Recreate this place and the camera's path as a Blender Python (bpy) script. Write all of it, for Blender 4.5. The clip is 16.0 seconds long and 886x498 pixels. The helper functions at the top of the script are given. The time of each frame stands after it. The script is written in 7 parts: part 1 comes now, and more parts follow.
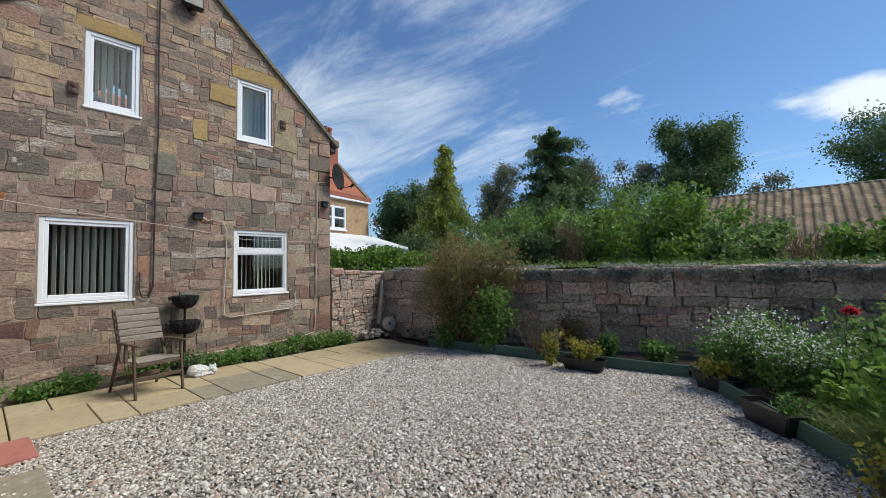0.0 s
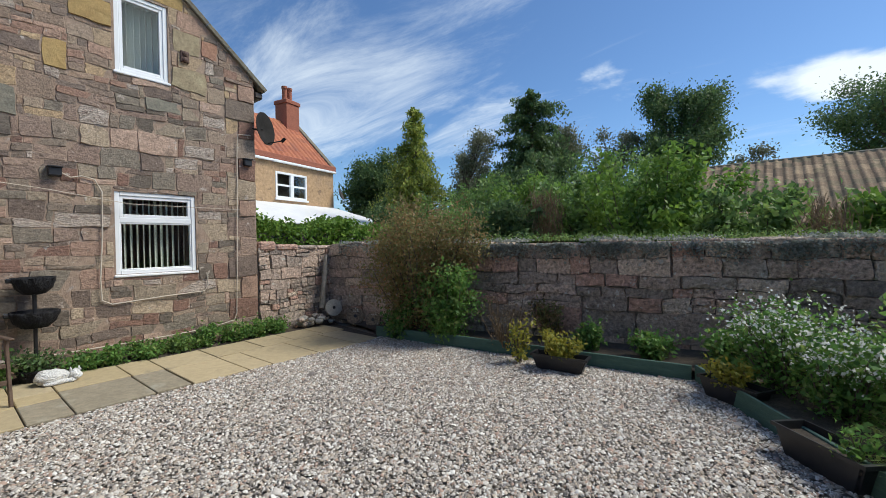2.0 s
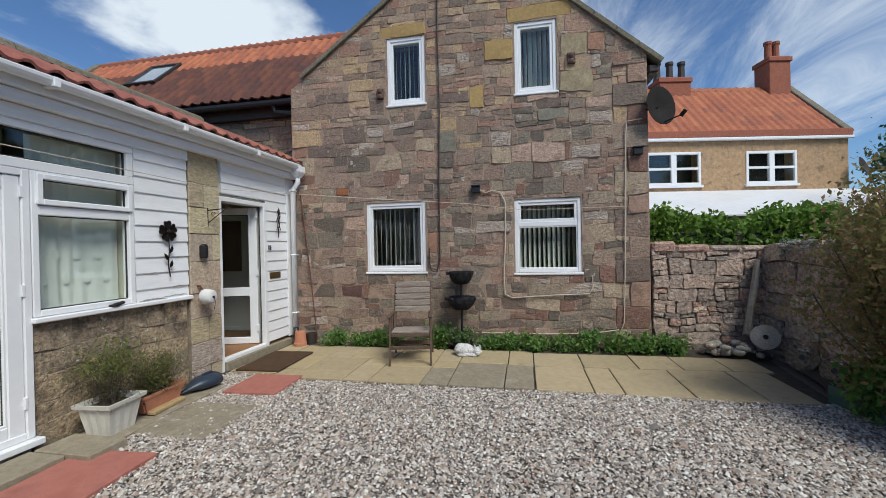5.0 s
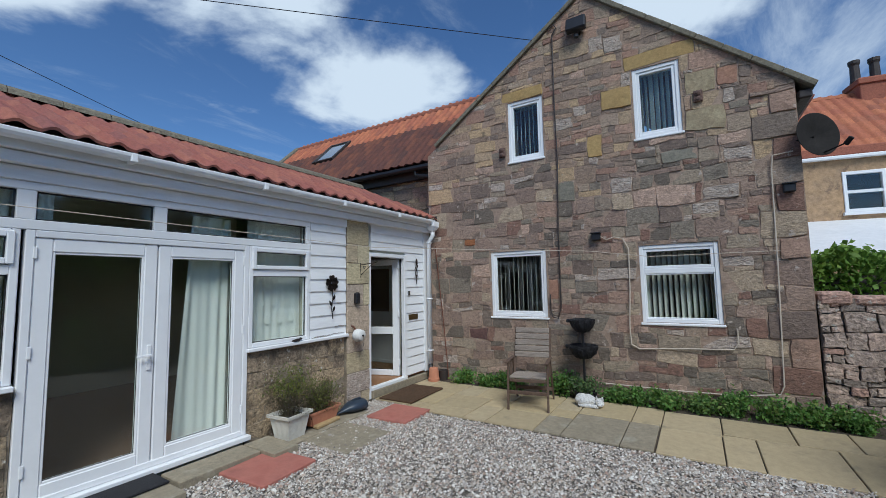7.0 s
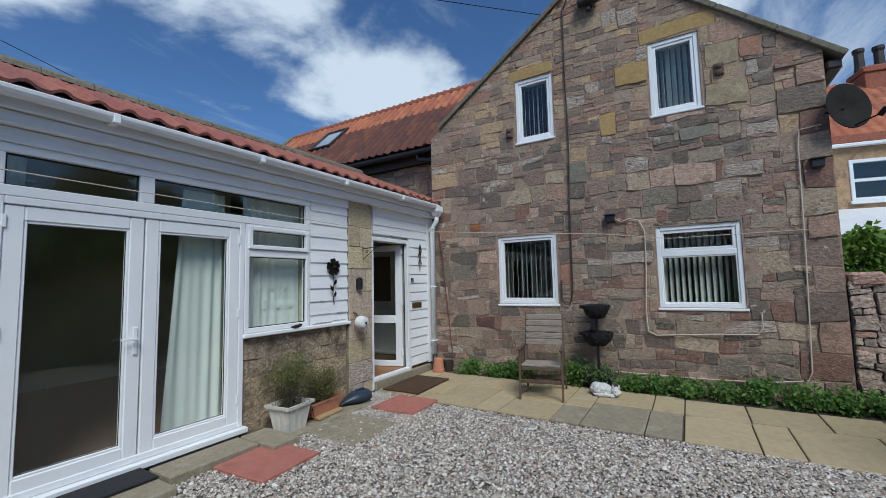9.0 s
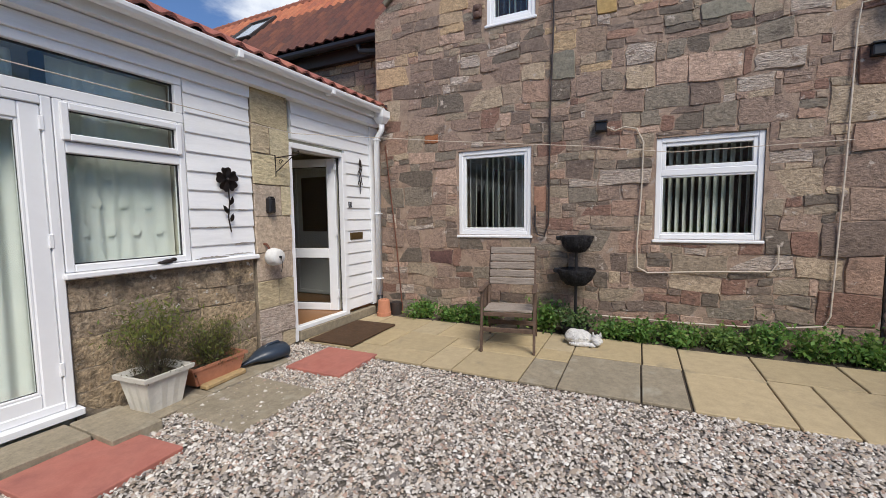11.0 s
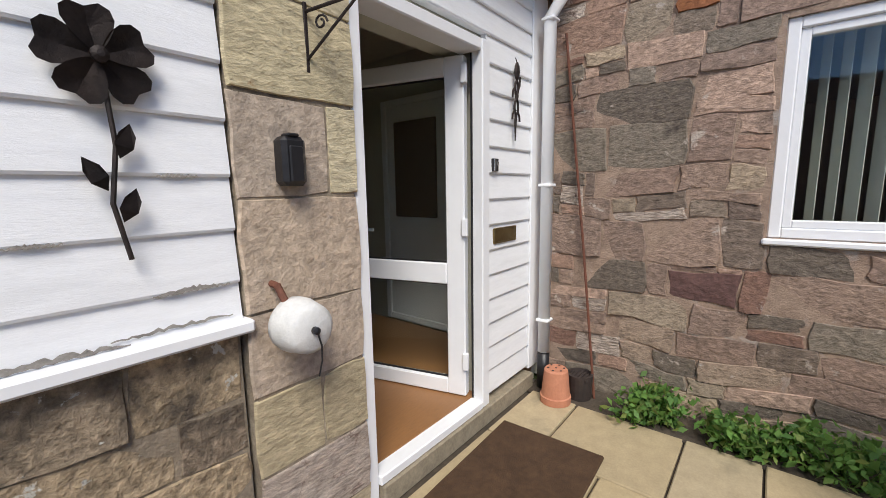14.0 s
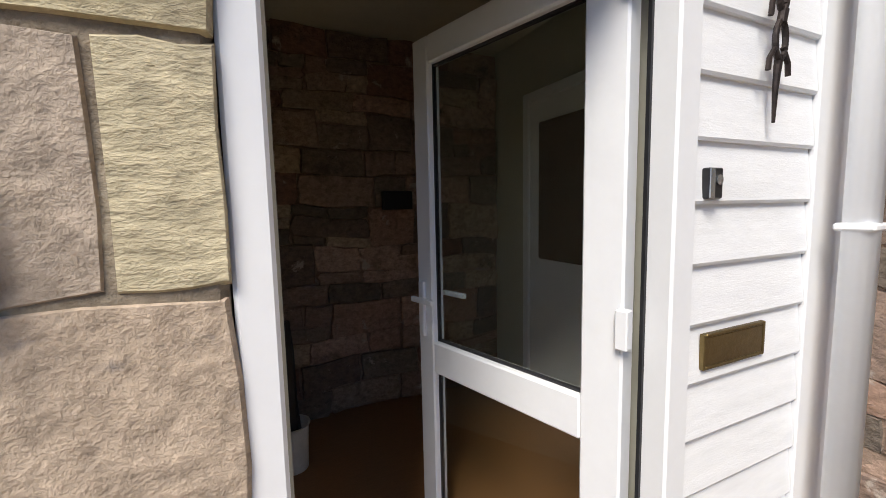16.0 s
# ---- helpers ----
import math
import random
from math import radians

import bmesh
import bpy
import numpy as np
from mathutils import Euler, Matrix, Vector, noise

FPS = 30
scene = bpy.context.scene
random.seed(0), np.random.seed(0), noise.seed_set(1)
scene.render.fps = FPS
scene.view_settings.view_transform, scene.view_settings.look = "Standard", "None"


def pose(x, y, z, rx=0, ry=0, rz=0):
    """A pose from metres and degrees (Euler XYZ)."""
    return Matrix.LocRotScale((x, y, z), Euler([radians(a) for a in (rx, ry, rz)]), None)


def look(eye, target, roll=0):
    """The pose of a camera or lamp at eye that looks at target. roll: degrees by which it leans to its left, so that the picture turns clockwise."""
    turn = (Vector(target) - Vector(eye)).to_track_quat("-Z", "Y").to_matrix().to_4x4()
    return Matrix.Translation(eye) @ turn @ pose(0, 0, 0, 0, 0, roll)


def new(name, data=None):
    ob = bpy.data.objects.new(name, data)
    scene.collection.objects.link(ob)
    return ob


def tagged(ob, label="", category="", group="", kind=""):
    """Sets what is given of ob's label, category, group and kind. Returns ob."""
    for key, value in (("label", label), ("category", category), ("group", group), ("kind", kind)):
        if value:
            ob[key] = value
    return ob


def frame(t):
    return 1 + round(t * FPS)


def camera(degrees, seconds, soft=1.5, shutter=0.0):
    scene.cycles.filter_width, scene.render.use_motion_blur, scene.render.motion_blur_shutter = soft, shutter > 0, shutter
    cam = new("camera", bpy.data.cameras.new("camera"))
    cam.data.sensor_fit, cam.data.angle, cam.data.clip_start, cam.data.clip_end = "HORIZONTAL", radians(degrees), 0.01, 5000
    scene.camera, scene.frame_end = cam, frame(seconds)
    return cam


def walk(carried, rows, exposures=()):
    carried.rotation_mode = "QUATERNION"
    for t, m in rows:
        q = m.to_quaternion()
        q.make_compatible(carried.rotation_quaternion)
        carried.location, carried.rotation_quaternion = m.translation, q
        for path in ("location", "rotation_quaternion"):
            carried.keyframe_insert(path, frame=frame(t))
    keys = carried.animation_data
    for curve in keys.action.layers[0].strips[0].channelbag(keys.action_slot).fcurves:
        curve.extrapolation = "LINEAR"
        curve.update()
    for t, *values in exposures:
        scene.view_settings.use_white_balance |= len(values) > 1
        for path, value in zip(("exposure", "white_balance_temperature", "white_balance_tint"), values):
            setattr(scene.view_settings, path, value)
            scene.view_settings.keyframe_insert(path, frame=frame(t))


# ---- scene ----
cam = camera(94.9, 16.0, soft=0.85)
PATH = [
    (0, (-0.007, 0.042, 1.511), (-1.318, 1.551, 1.598), -0.9),
    (0.5, (-0.067, 0.244, 1.479), (-1.304, 1.815, 1.519), -0.8),
    (1, (-0.19, 0.531, 1.462), (-1.394, 2.128, 1.464), -0.8),
    (1.5, (-0.429, 0.877, 1.484), (-1.629, 2.477, 1.46), -0.8),
    (2, (-0.546, 1.369, 1.472), (-1.785, 2.938, 1.437), -0.8),
    (2.5, (-0.742, 1.83, 1.468), (-2.089, 3.308, 1.435), -0.8),
    (3, (-0.889, 2.196, 1.482), (-2.413, 3.491, 1.453), -0.8),
    (3.5, (-0.987, 2.487, 1.501), (-2.739, 3.451, 1.474), -0.9),
    (4, (-1.123, 2.619, 1.488), (-3.057, 3.129, 1.467), -1.0),
    (4.5, (-1.125, 2.811, 1.496), (-3.125, 2.828, 1.477), -1.2),
    (5, (-0.968, 2.987, 1.511), (-2.93, 2.596, 1.5), -1.2),
    (5.2, (-0.884, 3.053, 1.552), (-2.815, 2.535, 1.535), -1.2),
    (7.3, (-0.649, 3.542, 1.701), (-2.316, 2.456, 1.907), -1.0),
    (7.5, (-0.629, 3.532, 1.686), (-2.281, 2.431, 1.925), -1.1),
    (8, (-0.668, 3.49, 1.64), (-2.302, 2.371, 1.921), -1.0),
    (8.5, (-0.743, 3.399, 1.583), (-2.395, 2.3, 1.832), -1.1),
    (9, (-0.861, 3.208, 1.519), (-2.57, 2.182, 1.678), -1.3),
    (9.5, (-1.053, 3.148, 1.457), (-2.81, 2.194, 1.493), -1.2),
    (9.7, (-1.148, 3.122, 1.447), (-2.925, 2.205, 1.43), -1.2),
    (11.8, (-2.737, 2.161, 1.348), (-4.507, 1.257, 1.133), -0.9),
    (12, (-2.89, 1.987, 1.366), (-4.64, 1.044, 1.14), -0.8),
    (12.5, (-3.267, 1.557, 1.344), (-4.962, 0.525, 1.096), -0.7),
    (13, (-3.612, 1.122, 1.357), (-5.25, 0.007, 1.085), -0.7),
    (13.5, (-3.962, 0.785, 1.345), (-5.551, -0.398, 1.066), -1.0),
    (14, (-4.327, 0.555, 1.418), (-5.865, -0.688, 1.126), -0.9),
    (14.5, (-4.645, 0.333, 1.468), (-6.11, -0.997, 1.174), -0.8),
    (15, (-4.994, 0.195, 1.471), (-6.326, -1.272, 1.198), -0.9),
    (15.5, (-5.21, 0.041, 1.488), (-6.331, -1.597, 1.246), -1.1),
    (16, (-5.386, -0.094, 1.506), (-6.223, -1.899, 1.304), -1.2),
]
walk(cam, [(t, look(eye, target, roll)) for t, eye, target, roll in PATH],
     [(0, 0.2, 6400, 3), (2.5, 0.3, 6400, 3), (3.5, 0.3, 6400, 4), (5.0, -0.03, 6250, 4), (7.5, -0.2, 5700, 2), (9.0, -0.25, 5750, 2), (10.5, 0.05, 6400, 8), (12.0, 0.32, 6550, 10), (13.5, 0.32, 6500, 9), (14.5, 0.22, 6450, 9), (15.0, 0.42, 6500, 9), (16.0, 0.55, 6600, 9)])


# ---- world and light ----
SUN_EL, SUN_AZ = 50.0, (0.72, 0.694)
world = bpy.data.worlds.new("world")
scene.world = world
world.use_nodes = True
wn, wl = world.node_tree.nodes, world.node_tree.links
wn.clear()


def wnode(kind, **kw):
    n = wn.new(kind)
    for k, v in kw.items():
        n.inputs[k].default_value = v
    return n


sky = wn.new("ShaderNodeTexSky")
sky.sky_type = 'NISHITA'
sky.sun_disc = False
sky.sun_elevation = radians(SUN_EL)
sky.sun_rotation = math.atan2(SUN_AZ[0], SUN_AZ[1])
sky.air_density, sky.dust_density, sky.ozone_density = 1.0, 0.3, 2.0
coord = wn.new("ShaderNodeTexCoord")
sep = wn.new("ShaderNodeSeparateXYZ")
wl.new(coord.outputs["Generated"], sep.inputs[0])


def wmath(op, a, b=None, clamp=False):
    n = wn.new("ShaderNodeMath")
    n.operation, n.use_clamp = op, clamp
    for i, v in enumerate((a, b)):
        if v is None:
            continue
        if isinstance(v, (int, float)):
            n.inputs[i].default_value = v
        else:
            wl.new(v, n.inputs[i])
    return n.outputs[0]


# clouds lie on a flat layer overhead
zc = wmath('ADD', wmath('MAXIMUM', sep.outputs[2], 0.0), 0.16)
flat = wn.new("ShaderNodeCombineXYZ")
wl.new(wmath('DIVIDE', sep.outputs[0], zc), flat.inputs[0])
wl.new(wmath('DIVIDE', sep.outputs[1], zc), flat.inputs[1])


def banks(spots):
    """How much cloud gathers round some points of the layer."""
    total = None
    for x, y, r in spots:
        d = wn.new("ShaderNodeVectorMath")
        d.operation = 'DISTANCE'
        wl.new(flat.outputs[0], d.inputs[0])
        d.inputs[1].default_value = (x, y, 0)
        mr = wn.new("ShaderNodeMapRange")
        mr.interpolation_type = 'SMOOTHSTEP'
        mr.inputs["From Min"].default_value, mr.inputs["From Max"].default_value = r, 0.0
        wl.new(d.outputs["Value"], mr.inputs[0])
        total = mr.outputs[0] if total is None else wmath('MAXIMUM', total, mr.outputs[0])
    return total


def cloud_noise(scale, detail, rough, lo, hi, stretch, turn, dist, shift, bank, gain):
    mp = wn.new("ShaderNodeMapping")
    mp.inputs["Rotation"].default_value = (0, 0, radians(turn))
    mp.inputs["Scale"].default_value = stretch
    mp.inputs["Location"].default_value = shift
    wl.new(flat.outputs[0], mp.inputs[0])
    nz = wnode("ShaderNodeTexNoise", Scale=scale, Detail=detail, Roughness=rough, Distortion=dist)
    wl.new(mp.outputs[0], nz.inputs["Vector"])
    mr = wnode("ShaderNodeMapRange")
    mr.interpolation_type = 'SMOOTHSTEP'
    mr.inputs["From Min"].default_value, mr.inputs["From Max"].default_value = lo, hi
    wl.new(wmath('ADD', nz.outputs[0], wmath('MULTIPLY', bank, gain)), mr.inputs[0])
    return mr.outputs[0]


streaks = cloud_noise(1.5, 9, 0.66, 0.54, 0.96, (0.55, 1.7, 1), 62, 0.6, (1.3, 0.2, 0), banks([(-1.35, 1.0, 1.0), (-1.95, 1.35, 1.1), (-1.6, 0.3, 0.9), (-0.7, 0.95, 0.7), (-1.3, 2.0, 0.7)]), 0.20)
puffs = cloud_noise(1.9, 9, 0.56, 0.60, 0.80, (1, 1, 1), 20, 0.2, (0.85, 2.1, 0), banks([(-0.68, -1.02, 0.55), (-1.1, -0.98, 0.62), (-0.2, -1.35, 0.35), (-1.2, 0.0, 0.5), (-2.4, -2.2, 0.8), (0.35, 2.25, 0.4), (1.5, 0.5, 1.0), (1.0, -1.8, 0.9)]), 0.36)
cover = wmath('MAXIMUM', wmath('MULTIPLY', streaks, 0.8), puffs)
tint = wn.new("ShaderNodeMixRGB")
tint.blend_type = 'MULTIPLY'
tint.inputs[0].default_value = 1.0
tint.inputs[2].default_value = (0.71, 0.85, 1.06, 1)
wl.new(sky.outputs[0], tint.inputs[1])
mixc = wn.new("ShaderNodeMixRGB")
wl.new(cover, mixc.inputs[0])
wl.new(tint.outputs[0], mixc.inputs[1])
mixc.inputs[2].default_value = (7.4, 7.8, 8.5, 1)
bg = wnode("ShaderNodeBackground", Strength=0.108)
wl.new(mixc.outputs[0], bg.inputs[0])
wout = wn.new("ShaderNodeOutputWorld")
wl.new(bg.outputs[0], wout.inputs[0])

sun = new("sun", bpy.data.lights.new("sun", 'SUN'))
sun.data.energy, sun.data.angle, sun.data.color = 3.5, radians(26), (1.0, 0.93, 0.84)
sd = Vector((SUN_AZ[0] * math.cos(radians(SUN_EL)), SUN_AZ[1] * math.cos(radians(SUN_EL)), math.sin(radians(SUN_EL))))
sun.matrix_world = look(sd * 30, (0, 0, 0))


# ---- materials ----
def nodes_of(name):
    m = bpy.data.materials.new(name)
    m.use_nodes = True
    return m, m.node_tree.nodes, m.node_tree.links, m.node_tree.nodes["Principled BSDF"]


def ramp_node(n, cols, hard=False):
    r = n.new("ShaderNodeValToRGB")
    if hard:
        r.color_ramp.interpolation = 'CONSTANT'
    e = r.color_ramp.elements
    while len(e) < len(cols):
        e.new(0.5)
    for i, c in enumerate(cols):
        e[i].position = (i / len(cols)) if hard else i / max(1, len(cols) - 1)
        e[i].color = (*c, 1)
    return r


def noise_node(n, l, vec, scale, detail=5, rough=0.6, dist=0.0):
    z = n.new("ShaderNodeTexNoise")
    z.inputs["Scale"].default_value, z.inputs["Detail"].default_value = scale, detail
    z.inputs["Roughness"].default_value, z.inputs["Distortion"].default_value = rough, dist
    l.new(vec, z.inputs["Vector"])
    return z.outputs[0]


def surf(name, cols, scale=3.0, fine=60.0, rough=0.8, bump=0.3, vary=0.25, pieces=False, hard=False, spots=None, spot_scale=9.0,
         spot_at=(0.6, 0.68), spots2=None, spot2_scale=7.0, spot2_at=(0.62, 0.70), metal=0.0, stretch=(1, 1, 1), sheen=0.5, depth=0.01, translucent=0.0):
    """A worn surface: colours by piece or by large stains, fine grain, spots of dirt or lichen, relief."""
    m, n, l, b = nodes_of(name)
    tc = n.new("ShaderNodeTexCoord")
    mp = n.new("ShaderNodeMapping")
    mp.inputs["Scale"].default_value = stretch
    l.new(tc.outputs["Object"], mp.inputs[0])
    vec = mp.outputs[0]
    big = noise_node(n, l, vec, scale, 4)
    r = ramp_node(n, cols, hard)
    if pieces:
        oi, ge = n.new("ShaderNodeObjectInfo"), n.new("ShaderNodeNewGeometry")
        add = n.new("ShaderNodeMath")
        add.operation = 'ADD'
        l.new(oi.outputs["Random"], add.inputs[0])
        l.new(ge.outputs["Random Per Island"], add.inputs[1])
        fr = n.new("ShaderNodeMath")
        fr.operation = 'FRACT'
        l.new(add.outputs[0], fr.inputs[0])
        l.new(fr.outputs[0], r.inputs[0])
    else:
        mr = n.new("ShaderNodeMapRange")
        mr.inputs["From Min"].default_value, mr.inputs["From Max"].default_value = 0.3, 0.7
        l.new(big, mr.inputs[0])
        l.new(mr.outputs[0], r.inputs[0])
    grain = noise_node(n, l, vec, fine, 6, 0.7)
    both = n.new("ShaderNodeMath")
    both.operation = 'ADD'
    l.new(grain, both.inputs[0])
    l.new(noise_node(n, l, vec, scale * 4 + 2, 5), both.inputs[1])
    g = n.new("ShaderNodeMapRange")
    g.inputs["From Min"].default_value, g.inputs["From Max"].default_value = 0.65, 1.35
    g.inputs["To Min"].default_value, g.inputs["To Max"].default_value = 1 - vary, 1 + vary
    l.new(both.outputs[0], g.inputs[0])
    mul = n.new("ShaderNodeMixRGB")
    mul.blend_type = 'MULTIPLY'
    mul.inputs[0].default_value = 1
    l.new(r.outputs[0], mul.inputs[1])
    l.new(g.outputs[0], mul.inputs[2])
    col = mul.outputs[0]
    for spots, spot_scale, spot_at in ((spots, spot_scale, spot_at), (spots2, spot2_scale, spot2_at)):
        if not spots:
            continue
        sn = noise_node(n, l, tc.outputs["Object"], spot_scale, 6, 0.65, 0.3)
        sm = n.new("ShaderNodeMapRange")
        sm.inputs["From Min"].default_value, sm.inputs["From Max"].default_value = spot_at
        l.new(sn, sm.inputs[0])
        mx = n.new("ShaderNodeMixRGB")
        l.new(sm.outputs[0], mx.inputs[0])
        l.new(col, mx.inputs[1])
        mx.inputs[2].default_value = (*spots, 1)
        col = mx.outputs[0]
    l.new(col, b.inputs["Base Color"])
    b.inputs["Roughness"].default_value, b.inputs["Metallic"].default_value = rough, metal
    b.inputs["Specular IOR Level"].default_value = sheen
    if bump:
        bp = n.new("ShaderNodeBump")
        bp.inputs["Strength"].default_value, bp.inputs["Distance"].default_value = bump, depth
        l.new(both.outputs[0], bp.inputs["Height"])
        l.new(bp.outputs[0], b.inputs["Normal"])
    if translucent:
        tr = n.new("ShaderNodeBsdfTranslucent")
        l.new(col, tr.inputs[0])
        mixs = n.new("ShaderNodeMixShader")
        mixs.inputs[0].default_value = translucent
        l.new(b.outputs[0], mixs.inputs[1])
        l.new(tr.outputs[0], mixs.inputs[2])
        l.new(mixs.outputs[0], n["Material Output"].inputs[0])
    return m


def leaf_mat(name, cols):
    return surf(name, cols, scale=1.2, fine=30, rough=0.55, bump=0, vary=0.2, pieces=True, translucent=0.42, sheen=0.3)


def glass_mat(name, tint_c, gloss=0.0):
    m, n, l, b = nodes_of(name)
    n.remove(b)
    tr, gl, fr, mx = (n.new("ShaderNodeBsdfTransparent"), n.new("ShaderNodeBsdfGlossy"), n.new("ShaderNodeLayerWeight"), n.new("ShaderNodeMixShader"))
    tr.inputs[0].default_value = (*tint_c, 1)
    gl.inputs["Roughness"].default_value = gloss
    fr.inputs[0].default_value = 0.5
    pw, ma = n.new("ShaderNodeMath"), n.new("ShaderNodeMath")
    pw.operation, ma.operation = 'POWER', 'MULTIPLY_ADD'
    pw.inputs[1].default_value = 3.5
    ma.inputs[1].default_value, ma.inputs[2].default_value = 0.8, 0.055
    l.new(fr.outputs["Facing"], pw.inputs[0])
    l.new(pw.outputs[0], ma.inputs[0])
    l.new(ma.outputs[0], mx.inputs[0])
    l.new(tr.outputs[0], mx.inputs[1])
    l.new(gl.outputs[0], mx.inputs[2])
    l.new(mx.outputs[0], n["Material Output"].inputs[0])
    return m


STONES = [(0.265, 0.190, 0.149), (0.205, 0.158, 0.124), (0.324, 0.231, 0.177), (0.155, 0.126, 0.100), (0.352, 0.231, 0.171), (0.244, 0.191, 0.146), (0.308, 0.246, 0.180), (0.186, 0.138, 0.111), (0.413, 0.321, 0.227), (0.276, 0.193, 0.150), (0.228, 0.191, 0.149), (0.342, 0.257, 0.191), (0.232, 0.135, 0.101), (0.446, 0.313, 0.238)]
M_STONE = surf("house_stone", STONES, 6, 48, 0.92, 0.55, 0.5, stretch=(0.9, 1, 1.25), pieces=True, hard=True, spots=(0.075, 0.058, 0.048), spot_scale=5, spot_at=(0.56, 0.74), spots2=(0.47, 0.40, 0.34), spot2_scale=7.5, spot2_at=(0.615, 0.67), depth=0.026)
M_STONE_UP = surf("upper_house_stone", [(0.348, 0.244, 0.173), (0.284, 0.205, 0.151), (0.396, 0.290, 0.189), (0.319, 0.195, 0.142), (0.255, 0.188, 0.144), (0.449, 0.319, 0.192), (0.328, 0.250, 0.182), (0.213, 0.161, 0.129), (0.399, 0.260, 0.191)],
                  6, 46, 0.92, 0.55, 0.5, stretch=(0.9, 1, 1.25), pieces=True, hard=True, spots=(0.11, 0.09, 0.066), spot_scale=5, spot_at=(0.57, 0.74), spots2=(0.40, 0.35, 0.28), spot2_scale=8.5, spot2_at=(0.66, 0.71), depth=0.024)
M_FLAKE = surf("pale_flaking_stone", [(0.55, 0.46, 0.39), (0.44, 0.36, 0.30), (0.62, 0.54, 0.47)], 9, 40, 0.95, 0.9, 0.5, stretch=(0.6, 1, 1.8), spots=(0.22, 0.15, 0.12), spot_scale=12, spot_at=(0.58, 0.66), depth=0.03)
M_BUFFB = surf("buff_block", [(0.40, 0.33, 0.21), (0.34, 0.27, 0.17), (0.43, 0.35, 0.23)], 4, 50, 0.95, 0.6, 0.35, spots=(0.20, 0.15, 0.09), spot_scale=5, spot_at=(0.6, 0.75))
M_SALMON = surf("salmon_sandstone", [(0.36, 0.20, 0.13), (0.31, 0.17, 0.12)], 5, 45, 0.95, 0.6, 0.4)
M_GREYB = surf("grey_green_block", [(0.235, 0.215, 0.165), (0.20, 0.185, 0.15)], 5, 45, 0.95, 0.6, 0.4)
M_ORANGE = surf("rusty_orange_stone", [(0.34, 0.135, 0.05), (0.25, 0.10, 0.05)], 8, 40, 0.95, 0.6, 0.4)
M_PLUM = surf("dark_plum_stone", [(0.115, 0.063, 0.058), (0.145, 0.08, 0.07)], 6, 40, 0.95, 0.6, 0.4)
M_OCHRE = surf("ochre_sandstone", [(0.42, 0.29, 0.12), (0.38, 0.25, 0.10)], 5, 70, 0.9, 0.6, 0.25)
M_MORTAR = surf("lime_mortar", [(0.285, 0.201, 0.152), (0.363, 0.266, 0.200), (0.213, 0.150, 0.114)], 4, 90, 0.95, 0.8, 0.3, spots=(0.40, 0.35, 0.31), spot_scale=5, spot_at=(0.58, 0.68))
M_GSTONE = surf("garden_wall_stone", [(0.412, 0.320, 0.262), (0.340, 0.271, 0.223), (0.479, 0.356, 0.285), (0.284, 0.231, 0.193), (0.524, 0.393, 0.312), (0.380, 0.318, 0.266), (0.452, 0.287, 0.224), (0.572, 0.457, 0.361)],
                5, 26, 0.95, 0.95, 0.7, pieces=True, hard=True, spots=(0.50, 0.49, 0.44), spot_scale=11, spot_at=(0.615, 0.665), spots2=(0.09, 0.075, 0.062), spot2_scale=4, spot2_at=(0.60, 0.74), depth=0.03)
M_GMORTAR = surf("old_dark_mortar", [(0.20, 0.17, 0.145), (0.28, 0.24, 0.205)], 4, 70, 1, 0.8, 0.3)
M_PIER = surf("pier_sandstone", [(0.517, 0.444, 0.286), (0.449, 0.376, 0.242), (0.550, 0.478, 0.320), (0.472, 0.388, 0.264)], 5, 34, 0.95, 0.55, 0.4, stretch=(0.7, 1, 1.6), pieces=True, hard=True, spots=(0.36, 0.22, 0.10), spot_scale=6, spot_at=(0.66, 0.73), spots2=(0.27, 0.23, 0.17), spot2_scale=3, spot2_at=(0.58, 0.74), depth=0.025)
M_PIER_P = surf("pink_pier_sandstone", [(0.473, 0.381, 0.289), (0.427, 0.352, 0.282), (0.504, 0.394, 0.289)], 5, 40, 0.95, 0.5, 0.4, pieces=True, spots=(0.38, 0.20, 0.11), spot_scale=5, spot_at=(0.66, 0.74), spots2=(0.33, 0.28, 0.24), spot2_scale=14, spot2_at=(0.62, 0.70), depth=0.025)
M_MIRR = surf("sky_reflecting_glass", [(0.55, 0.60, 0.66), (0.5, 0.55, 0.6)], 2, 20, 0.12, 0, 0.03, metal=0.9)
M_LOW = surf("damp_stone", [(0.298, 0.229, 0.154), (0.376, 0.287, 0.187), (0.251, 0.194, 0.138), (0.435, 0.333, 0.215), (0.324, 0.253, 0.176)], 7, 32, 0.95, 0.85, 0.75, pieces=True, hard=True, spots=(0.10, 0.08, 0.06), spot_scale=3.0, spot_at=(0.50, 0.64), spots2=(0.60, 0.58, 0.52), spot2_scale=10, spot2_at=(0.615, 0.65), depth=0.028)
M_LMORTAR = surf("stained_buff_mortar", [(0.325, 0.263, 0.188), (0.237, 0.194, 0.144), (0.400, 0.338, 0.250)], 5, 60, 1, 0.8, 0.4, spots=(0.09, 0.07, 0.05), spot_scale=3.5, spot_at=(0.55, 0.7))
M_WHITE = surf("white_upvc", [(0.80, 0.81, 0.83), (0.84, 0.85, 0.86)], 2, 30, 0.32, 0.03, 0.02)
